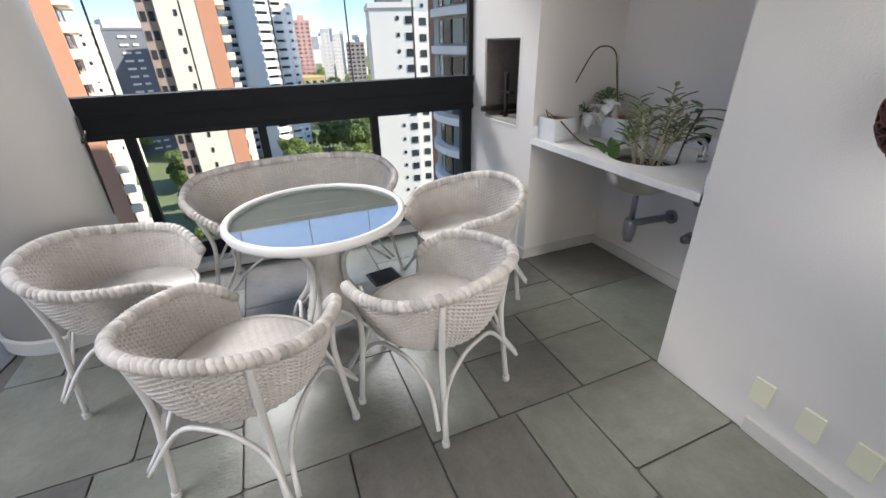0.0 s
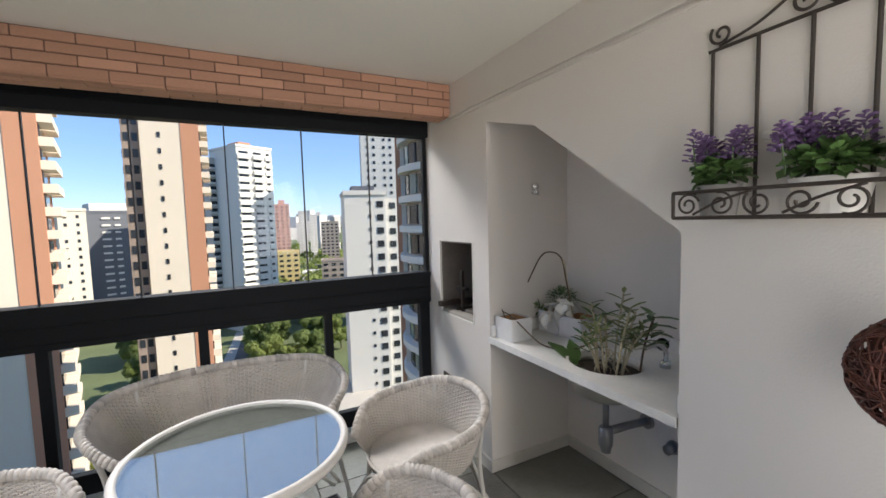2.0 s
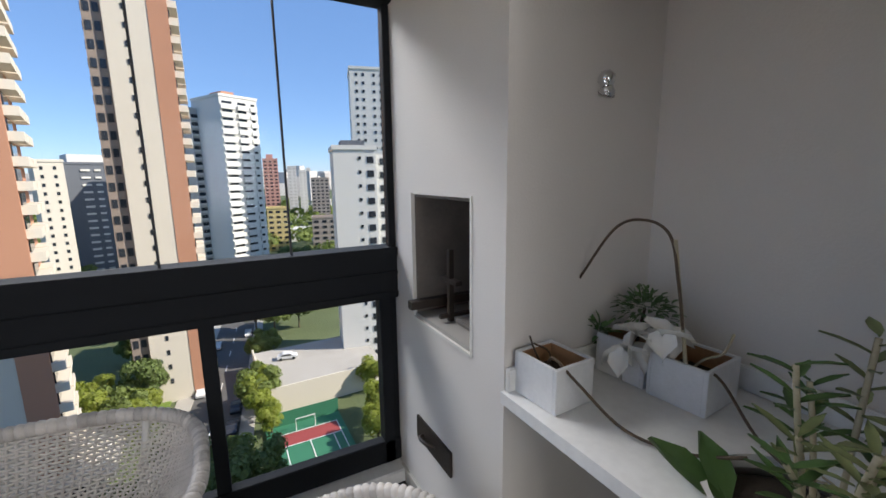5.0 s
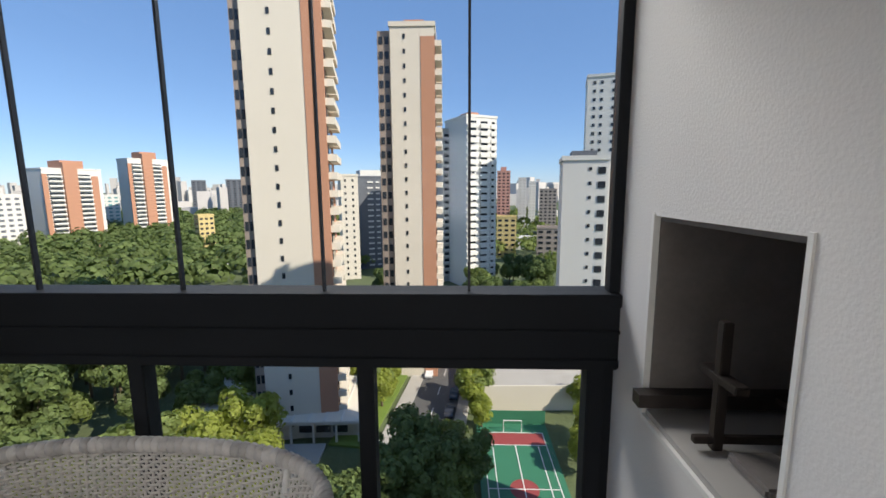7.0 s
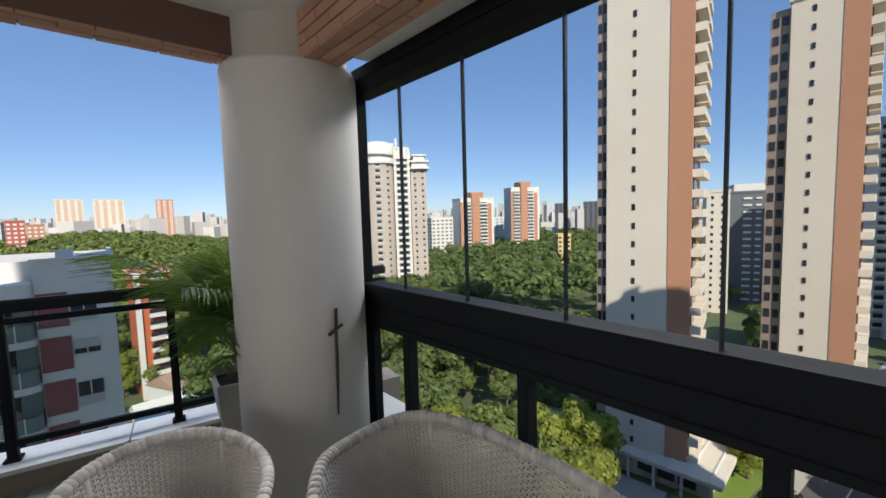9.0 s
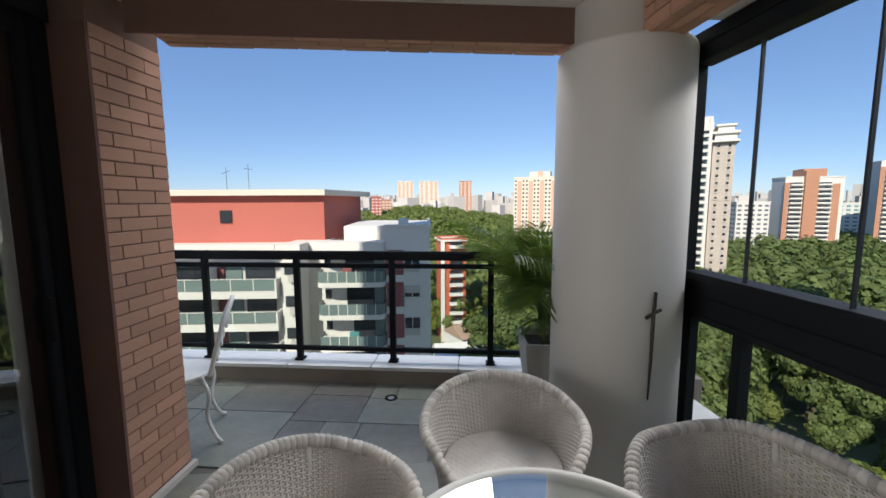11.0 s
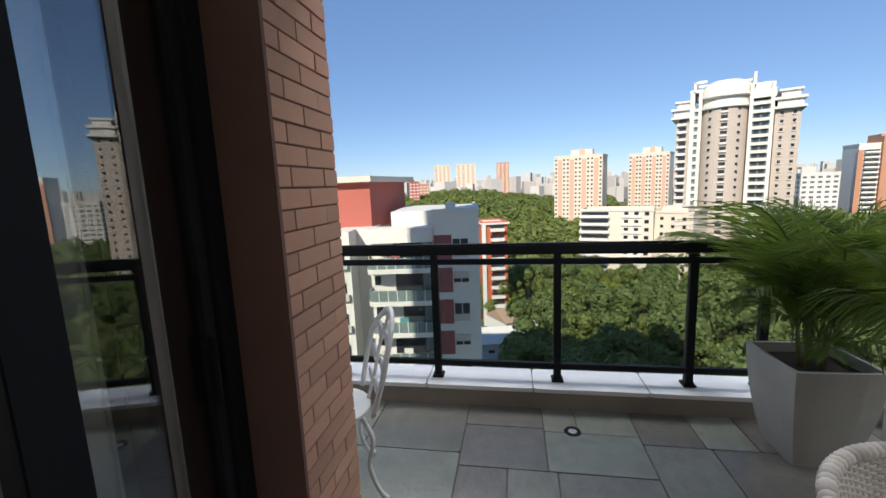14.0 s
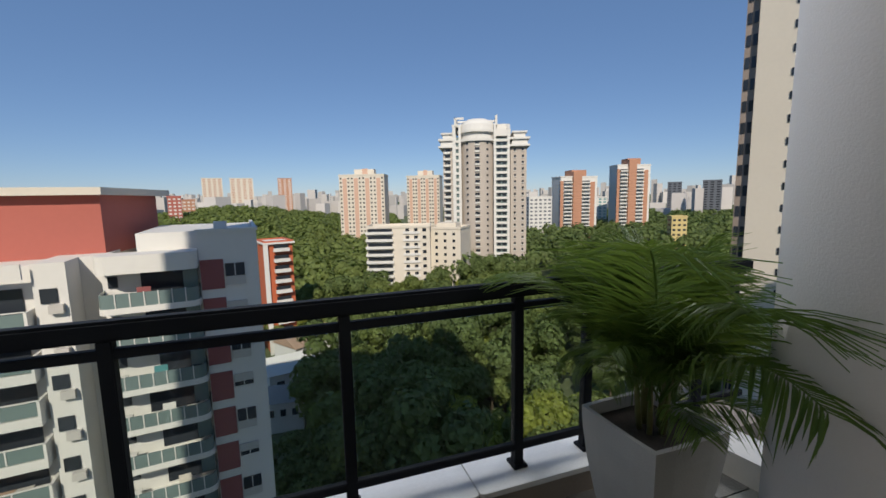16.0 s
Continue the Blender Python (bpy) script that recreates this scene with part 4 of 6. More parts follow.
for i in range(8):
    z = NB - 3.8 - STOREY * i
    # panel, shuttered window and sill on the wing
    piece("panel", MAROON, nb, 1.78, -0.12, z + 0.05, 1.5, 0.12, 2.2)
    piece("window", PANE, nb, 3.28, -0.12, z + 0.32, 1.3, 0.14, 0.95)
    piece("mullion", WHITEFAC, nb, 3.28, -0.20, z + 0.32, 0.06, 0.05, 0.95)
    if i % 2 == 0 or rb.random() < 0.4:
        piece("shutter", GREYFAC, nb, 3.28, -0.15, z - 0.5, 1.35, 0.10, 0.65)
    else:
        piece("shutter", GREYFAC, nb, 3.28, -0.19, z + 0.5, 1.35, 0.10, 0.6)
    # rounded bay: slab, glass front, dark room openings behind
    zs = z - 1.55
    part("balcony", prism(bay_outline(-4.9, 0.95, -1.0, 0.95, 0.6), zs - 0.42, zs, "z"), WHITEFAC, nb)
    part("balcony_glass", prism([*bay_outline(-4.86, 0.91, -0.96, 0.95, 0.57), *[(x, y) for x, y in bay_outline(-4.80, 0.85, -0.90, 0.95, 0.53)][::-1]], zs, zs + 0.95, "z"), GREENPANE, nb, "greenish glass balcony front")
    for k in range(6):
        piece("rail_post", WHITEFAC, nb, -3.9 + k * 0.8, -0.98, zs + 0.5, 0.06, 0.06, 1.0)
    piece("window", PANE, nb, -1.4 + 0.3 * (i % 3), 0.86, zs + 1.3, 2.6 + 0.5 * (i % 2), 0.16, 2.0)
    piece("window", GREENPANE, nb, 0.35, 0.3, zs + 1.45, 0.9, 0.12, 1.6)
    piece("window", PANE, nb, -4.3, 0.86, zs + 1.5, 0.55, 0.16, 0.8)
    piece("cooling_unit", WHITEFAC, nb, -4.25, -0.1, zs + 0.42, 0.8, 0.45, 0.65)
    if i % 3 != 1:
        piece("drying_cloth", (MAROON, CONCRETE, TEAL, WHITEFAC)[i % 4], nb, -2.4 + i * 0.25, -0.3, zs + 0.75, 0.8, 0.05, 0.9)
    # end wall of the long wing: small window with a cooling unit
    zl = z - 0.75
    piece("window", PANE, nb, -7.35, -0.22, zl + 0.35, 0.85, 0.16, 0.95)
    piece("cooling_unit", GREYFAC, nb, -7.0, -0.40, zl - 0.50, 0.75, 0.4, 0.55)
    # long balconies
    zb = zl - 1.45
    part("balcony", boxes((-24, -8.3, -0.9, 1.0, zb - 0.65, zb), (-8.45, -8.3, -0.9, 1.0, zb, zb + 1.0), (-14.2, -14.0, -0.6, 1.0, zb, zb + 2.2)), WHITEFAC, nb)
    for k in range(7):
        x = -9.3 - k * 1.9
        piece("balcony_glass", GREENPANE, nb, x, -0.82, zb + 0.5, 1.8, 0.05, 0.9)
        piece("rail_post", WHITEFAC, nb, x - 0.95, -0.84, zb + 0.52, 0.07, 0.07, 1.04)
    piece("handrail", WHITEFAC, nb, -15.0, -0.84, zb + 1.04, 13.2, 0.09, 0.06)
    piece("window", PANE, nb, -10.3, 0.96, zb + 1.25, 2.6, 0.16, 2.0)
    piece("window", GREENPANE, nb, -12.6, 0.96, zb + 1.25, 1.4, 0.16, 2.0)
    piece("panel", MAROON, nb, -13.75, 0.9, zb + 1.2, 0.7, 0.3, 2.1)
    piece("window", PANE, nb, -17.0, 0.96, zb + 1.25, 3.6, 0.16, 2.0)
    for k in range(2):
        piece("balcony_furniture", (CONCRETE, TILEROOF, GREYFAC)[rb.randrange(3)], nb, rb.uniform(-13, -9.2), 0.0, zb + 0.35, rb.uniform(0.5, 1.1), 0.5, 0.7)

# cream tower and grey block seen through the living room
b, h = building("apartment_tower", "cream tower with rows of small windows", 143.0, 60, 11.0, 16, 28, CONCRETE, turn=-32)
window_rows(b, (-4.2, -1.9), -8.02, h, 2.95, 0.9, 0.9, z0=25)
window_rows(b, (3.9,), -8.02, h, 2.95, 0.6, 0.7, z0=25)
b, h = building("apartment_block", "tall pale rendered block with few windows", 153.4, 50, 10.0, 14, 30, WHITEFAC, turn=-4)
window_rows(b, (-3.2,), -7.02, h, 2.95, 0.9, 1.0, z0=25)

# small houses at the wood's edge
for bearing, dist, w, d, hh, roof, tn in ((83.4, 98, 11, 9, 6.5, WHITEFAC, 10), (81.0, 120, 15, 10, 5.0, TILEROOF, 35), (84.6, 84, 7, 7, 6.0, ROOFGREY, -8), (79.5, 104, 8, 6, 3.4, TILEROOF, 60)):
    x, y, _ = spot(bearing, dist)
    b = thing("house", "small white house with a pitched roof among trees", "house", pose(x, y, GZ, 0, 0, bearing + tn))
    part("wall", boxes((-w / 2, w / 2, -d / 2, d / 2, 0, hh)), WHITEFAC, b)
    part("roof", prism([(-d / 2 - 0.5, hh), (d / 2 + 0.5, hh), (0, hh + d * 0.28)], -w / 2 - 0.4, w / 2 + 0.4, "x"), roof, b)
    for k in (-0.3, 0.0, 0.3):
        piece("window", PANE, b, w * k, -d / 2 - 0.02, hh * 0.65, w * 0.14, 0.15, 1.3)

# skyline: far blocks too many to count
rng = random.Random(4)
bm = bmesh.new()
for _ in range(900):
    a, r = rng.uniform(-48, 118), rng.uniform(520, 2600) ** 1.0
    w, hgt = rng.uniform(8, 24), rng.choice((14, 18, 24, 30, 38)) * rng.uniform(0.6, 1.25) + r * 0.011
    x, y, _ = spot(a, r)
    box(bm, -w / 2, w / 2, -w / 2, w / 2, -10, hgt + 20 * (r > 900), pose(x, y, GZ, 0, 0, rng.uniform(0, 90)))
sk = tagged(mesh_object("distant_skyline", bm, HAZEFAC), "pale distant city blocks along the horizon", "skyline", kind="stuff")

# street, court and parking deck
court = thing("sports_court", "green and red painted outdoor sports court", "sports court", pose(*spot(-9.4, 60.5, GZ + 0.6), 0, 0, 0))
part("apron", boxes((-6.3, 6.3, -19, 12, -0.6, 0.0)), COURTG, court)
part("red_end", boxes((-5.2, 5.2, 5.2, 8.6, 0, 0.03)), COURTR, court)
bm = bmesh.new()
lathe(bm, [(0.01, 0.034), (2.1, 0.034), (2.1, 0.0)], 32, 0, -5.2)
part("centre_circle", bm, COURTR, court)
part("lines", boxes((-5.3, -5.15, -18, 8.8, 0.04, 0.06), (5.15, 5.3, -18, 8.8, 0.04, 0.06), (-5.3, 5.3, 8.7, 8.85, 0.04, 0.06), (-0.08, 0.08, -18, 5.2, 0.04, 0.06), (-3.9, -3.75, -18, 5.2, 0.04, 0.06), (3.75, 3.9, -18, 5.2, 0.04, 0.06), (-5.3, 5.3, 5.1, 5.25, 0.04, 0.06), (-5.3, 5.3, -5.3, -5.15, 0.065, 0.08)), LINE, court, "white court lines")
part("goal", tubes([(-1.6, 9, 0), (-1.6, 9, 2.2), (1.6, 9, 2.2), (1.6, 9, 0)], r=0.08, seg=6), LINE, court)
part("fence", boxes((-6.3, 6.3, 11.6, 11.7, 0, 2.6)), COURTG, court, "green end screen")
deck = thing("parking_deck", "pale concrete parking deck with a ramp wall", "parking deck", pose(*spot(-10.8, 87, GZ), 0, 0, 2))
part("slab", boxes((-12, 12, -8, 13, 0, 4.2)), PAVING, deck)
part("parapet", boxes((-12, 12, -8.3, -8, 0, 5.2), (-12.3, -12, -8.3, 13, 0, 5.2)), CONCRETE, deck)
road = tagged(mesh_object("road", boxes((-4.6, 4.6, -60, 190, 0.02, 0.10)), ASPHALT), "grey asphalt street lined with parked cars", "road", kind="structure")
road.matrix_world = pose(*spot(6.0, 62, GZ), 0, 0, 3.5 - 10)
walkside = tagged(mesh_object("pavement", boxes((-7.6, -4.6, -60, 190, 0.0, 0.24), (4.6, 7.0, -60, 190, 0.0, 0.24)), PAVING), "pale concrete pavements beside the street", "pavement", kind="structure")
walkside.matrix_world = road.matrix_world
for k in range(14):
    piece("lane_mark", LINE, road, -0.1, -40 + k * 9, 0.115, 0.16, 3.5, 0.02)
lawn = tagged(mesh_object("lawn", boxes((-3.5, 3.5, -14, 16, 0.0, 0.4)), LAWN), "bright green strip of lawn by the street", "lawn", kind="structure")
lawn.matrix_world = pose(*spot(12.2, 80, GZ), 0, 0, -7)


def car(m, paint, label):
    c = thing("car", label, "car", m, group="parked cars")
    part("body", prism([(-2.1, 0.35), (-2.15, 0.75), (-1.9, 0.95), (-1.2, 1.0), (-0.7, 1.45), (0.9, 1.45), (1.6, 1.0), (2.1, 0.9), (2.15, 0.4)], -0.85, 0.85, "x"), paint, c)
    part("window", prism([(-1.08, 1.0), (-0.66, 1.38), (0.86, 1.38), (1.42, 1.0)], -0.87, 0.87, "x"), PANE, c)
    for yy in (-1.3, 1.3):
        for xx in (-0.8, 0.8):
            bm = bmesh.new()
            tube(bm, [(xx - 0.1, yy, 0.32), (xx + 0.1, yy, 0.32)], 0.32, 14)
            part("wheel", bm, TYRE, c)
    return c


car(pose(*spot(-6.4, 92, GZ + 4.2), 0, 0, 80), CARWHITE, "white car parked on the concrete deck")
rm = road.matrix_world
for yy, xx, paint, lab in ((30, -3.4, CARWHITE, "white car parked along the street"), (36, -3.4, CARDARK, "dark car parked along the street"), (43, -3.4, CARDARK, "dark car parked along the street"), (14, 3.5, CARDARK, "dark car parked by the trees"), (21, 3.5, CARDARK, "dark car parked by the trees"), (55, -3.4, CARWHITE, "white car parked along the street"), (62, 3.5, CARWHITE, "white car parked along the street")):
    car(rm @ pose(xx, yy, 0.1, 0, 0, 0), paint, lab)


# ---- trees ----
def tree_meshes(seed, height, spread, mat, count):
    """A trunk with limbs, and a crown of many small leaf clumps on uneven boughs."""
    r = random.Random(seed)
    bm = bmesh.new()
    tube(bm, [(0, 0, 0), (0.1, 0.05, height * 0.25), (r.uniform(-0.4, 0.4), 0.1, height * 0.55)], [0.32, 0.24, 0.14], 7)
    boughs = []
    for k in range(13):
        a, rr = k * 2.4 + r.uniform(-0.4, 0.4), spread * r.uniform(0.25, 0.95) ** 0.7
        z = height * r.uniform(0.48, 0.95) - rr * 0.18
        c = Vector((math.cos(a) * rr * 0.8, math.sin(a) * rr * 0.8, z))
        boughs.append((c, spread * r.uniform(0.28, 0.46)))
        tube(bm, [(0, 0, height * 0.3), c * 0.5 + Vector((0, 0, height * 0.18)), c], [0.14, 0.08, 0.03], 5)
    trunk = bpy.data.meshes.new("trunk")
    bm.to_mesh(trunk)
    bm.free()
    trunk.materials.append(BARK)
    vs, fs = [], []
    for k in range(count):
        c, rad = boughs[r.randrange(len(boughs))]
        d = Vector((r.gauss(0, 1), r.gauss(0, 1), r.gauss(0.25, 0.8))).normalized()
        p = c + d * rad * r.uniform(0.7, 1.08)
        u = d.orthogonal().normalized()
        u.rotate(Matrix.Rotation(r.uniform(0, 6.28), 3, d))
        w = (d + Vector((r.uniform(-0.5, 0.5), r.uniform(-0.5, 0.5), r.uniform(-0.2, 0.4)))).cross(u).normalized()
        s = spread * r.uniform(0.045, 0.10)
        i = len(vs)
        vs += [p - u * s, p - w * s * 0.7, p + u * s, p + w * s * 0.8 + d * s * 0.3]
        fs += [(i, i + 1, i + 2), (i, i + 2, i + 3)]
    crown = bpy.data.meshes.new("crown")
    crown.from_pydata([tuple(v) for v in vs], [], fs)
    crown.materials.append(mat)
    return trunk, crown


KINDS = [tree_meshes(1, 11, 4.6, TREE, 3600), tree_meshes(2, 14, 5.4, TREE2, 4200), tree_meshes(3, 9, 4.0, TREE3, 3200), tree_meshes(4, 16, 5.0, TREE2, 4200), tree_meshes(5, 12, 5.2, TREE, 4000)]
TREE_LABELS = ["leafy mid-green street tree with rounded crown", "dense dark green tree with broad crown", "bright yellow-green tree lit by the sun", "tall dark green tree with narrow crown", "broad green tree with a spreading crown"]


def tree(k, x, y, z=GZ, size=1.0, turn=0.0):
    t = thing("tree", TREE_LABELS[k], "tree", pose(x, y, z, 0, 0, turn), group="trees below the balcony")
    t.scale = (size, size, size)
    for nm, me in zip(("trunk", "crown"), KINDS[k]):
        o = new(nm, me)
        o.parent = t


rng = random.Random(11)


def grove(b0, b1, r0, r1, n, kinds, size=(0.8, 1.25), lift=0.0):
    for _ in range(n):
        a, r = rng.uniform(b0, b1), math.sqrt(rng.uniform(r0 * r0, r1 * r1))
        x, y, _z = spot(a, r)
        tree(rng.choice(kinds), x, y, GZ + lift, rng.uniform(*size), rng.uniform(0, 360))


grove(28, 62, 42, 66, 26, (2, 2, 0, 2), (0.9, 1.3), 3)
grove(24, 44, 84, 150, 26, (1, 3, 4, 0))
grove(11, 24, 34, 48, 9, (1, 4, 1), (0.55, 0.8))
grove(-2, 8, 30, 48, 8, (1, 4), (0.5, 0.7))
grove(-4, -1.5, 66, 104, 6, (2, 0), (0.6, 0.9))
grove(-13, -1.5, 120, 210, 22, (0, 1, 4), (0.8, 1.1))
grove(-21, -17.5, 60, 84, 5, (1, 2), (0.6, 0.9))
grove(9.5, 13, 38, 60, 6, (0, 2, 1), (0.4, 0.6))
grove(-2.5, 9, 47, 57, 11, (1, 4), (0.6, 0.8))
grove(9.5, 16, 76, 98, 12, (2, 2, 0), (0.6, 0.9))
grove(-1, 1.5, 36, 50, 4, (0, 2), (0.4, 0.55))
grove(8, 11, 80, 170, 10, (0, 1), (0.7, 1.0))
grove(44, 62, 66, 170, 46, (0, 1, 3, 4, 2), (0.9, 1.3))
grove(60, 80, 44, 86, 38, (0, 4, 2, 0, 4, 3), (0.9, 1.3))
grove(60, 77, 86, 165, 40, (0, 1, 4, 2), (0.9, 1.25))
grove(77, 92, 128, 170, 16, (0, 1, 4, 2), (0.9, 1.2))
grove(80, 86, 46, 62, 5, (1, 3), (0.6, 0.8))
grove(86, 100, 130, 190, 16, (0, 1, 4), (0.9, 1.2))


# woods farther off: joined crowns
def woods(name, label, n, b0, b1, r0, r1, mat, rise):
    r = random.Random(n)
    vs, fs = [], []
    for _ in range(n):
        a, d = r.uniform(b0, b1), math.sqrt(r.uniform(r0 * r0, r1 * r1))
        x, y, _z = spot(a, d)
        s, z0 = r.uniform(3.5, 7.0), GZ + rise(a, d) + r.uniform(2, 7)
        for _k in range(66):
            v = Vector((r.gauss(0, 1), r.gauss(0, 1), abs(r.gauss(0, 1)))).normalized()
            p = Vector((x, y, z0)) + Vector((v.x * s, v.y * s, v.z * s * 0.95)) * r.uniform(0.75, 1.1)
            u = v.orthogonal().normalized()
            u.rotate(Matrix.Rotation(r.uniform(0, 6.28), 3, v))
            w = v.cross(u)
            q = s * r.uniform(0.15, 0.26)
            i = len(vs)
            vs += [p - u * q, p - w * q, p + u * q + v * q * 0.4, p + w * q]
            fs += [(i, i + 1, i + 2, i + 3)]
    ob = raw_part(name, [tuple(v) for v in vs], fs, mat, None, "", False)
    return tagged(ob, label, "woods", kind="stuff")


def hill(a, d):
    return 15 * math.exp(-((a - 89) / 10.0) ** 2) * max(0.0, min(1.0, (d - 190) / 190)) + 16 * max(0.0, min(1.0, (d - 200) / 400))


bm = bmesh.new()
rows = []
for i in range(33):
    a = 66 + i * 1.3
    rows.append([bm.verts.new((*spot(a, d)[:2], GZ + hill(a, d) - 0.5)) for d in (185, 230, 290, 350, 420, 520, 640)])
for p, q in zip(rows, rows[1:]):
    for k in range(6):
        bm.faces.new((p[k], p[k + 1], q[k + 1], q[k]))
tagged(mesh_object("hillside", bm, GROUND), "wooded green hillside", "hill", kind="structure")
woods("hill_woods", "dense green woods on the hillside", 1900, 68, 104, 190, 520, TREE, hill)
woods("park_woods", "dense dark green park woods", 1300, 24, 64, 170, 640, TREE2, lambda a, d: 4 + d * 0.012)
woods("street_woods", "green trees among the far streets", 500, -24, 20, 210, 620, TREE, lambda a, d: d * 0.01)


# ---- wicker furniture ----
def rim_height(a, top, arm, seat):
    """Height of the rim at angle a from the back, falling to the arms and down to the seat front."""
    k = abs(a)
    if k < 1.15:
        return top - (top - arm) * 0.62 * (k / 1.15) ** 2
    if k < 2.0:
        return top - (top - arm) * (0.62 + 0.38 * (k - 1.15) / 0.85)
    return arm - (arm - seat - 0.05) * min(1.0, (k - 2.0) / 0.55) ** 1.5


def woven_shell(name, parent, rx, ry, low, top, arm, seat, flare, cells_u, cells_v, span=2.5, power=2.0):
    """The wrapped back and arms: a curved sheet with a raised basket weave."""
    ribs = cells_u

    def place(u, t, off):
        a = -span + 2 * span * u
        c, s = math.cos(a), math.sin(a)
        q = (abs(c) ** power + abs(s) ** power) ** (-1 / power)
        g = (1 - flare) + flare * t ** 0.7
        hgt = rim_height(a, top, arm, seat)
        return Vector((s * q * (rx * g + off), c * q * (ry * g + off), low + (hgt - low) * t)), Vector((s, c, 0)), Vector((c, -s, 0))

    vs, fs = [], []

    def strand(points):
        first = len(vs)
        for p, e, f in points:
            vs.extend((p + e, p + f, p - e, p - f))
        for i in range(len(points) - 1):
            k = first + i * 4
            for m in range(4):
                fs.append((k + m, k + (m + 1) % 4, k + 4 + (m + 1) % 4, k + 4 + m))

    for i in range(ribs + 1):
        strand([(p, n * 0.0066, g * 0.0052) for p, n, g in (place(i / ribs, j / 10, 0.0) for j in range(11))])
    for j in range(cells_v):
        t = (j + 0.5) / cells_v
        pts = []
        for i in range(ribs * 2 + 1):
            off = 0.0056 * (1 if (i // 2 + j) % 2 else -1) if i % 2 == 0 else 0.0
            p, n, g = place(i / (ribs * 2), t, off)
            pts.append((p, n * 0.0026, Vector((0, 0, 0.0056))))
        strand(pts)
    return raw_part(name, [tuple(v) for v in vs], fs, WICKER, parent)


def rim_line(rx, ry, top, arm, seat, n, span=2.5, power=2.0):
    out = []
    for i in range(n):
        a = -span + 2 * span * i / (n - 1)
        c, s = math.cos(a), math.sin(a)
        q = (abs(c) ** power + abs(s) ** power) ** (-1 / power)
        out.append((s * q * rx, c * q * ry, rim_height(a, top, arm, seat)))
    return out


def seat_pad(name, parent, rx, ry, z, cells, power=2.0):
    n = cells * 2 + 1
    vs = []
    for i in range(n):
        for j in range(n):
            u, v = 2 * i / (n - 1) - 1, 2 * j / (n - 1) - 1
            x, y = u * math.sqrt(max(0, 1 - v * v / 2)), v * math.sqrt(max(0, 1 - u * u / 2))
            w = 0.006 * (1 if ((i // 2 + j // 2) % 2) else -0.8) if (i % 2 and j % 2) else 0.0
            vs.append((x * rx, y * ry, z + w - 0.012 * (1 - x * x - y * y)))
    ob = raw_part(name, vs, grid_faces(n, n), WICKER, parent)
    sol = ob.modifiers.new("thickness", "SOLIDIFY")
    sol.thickness = 0.015
    return ob


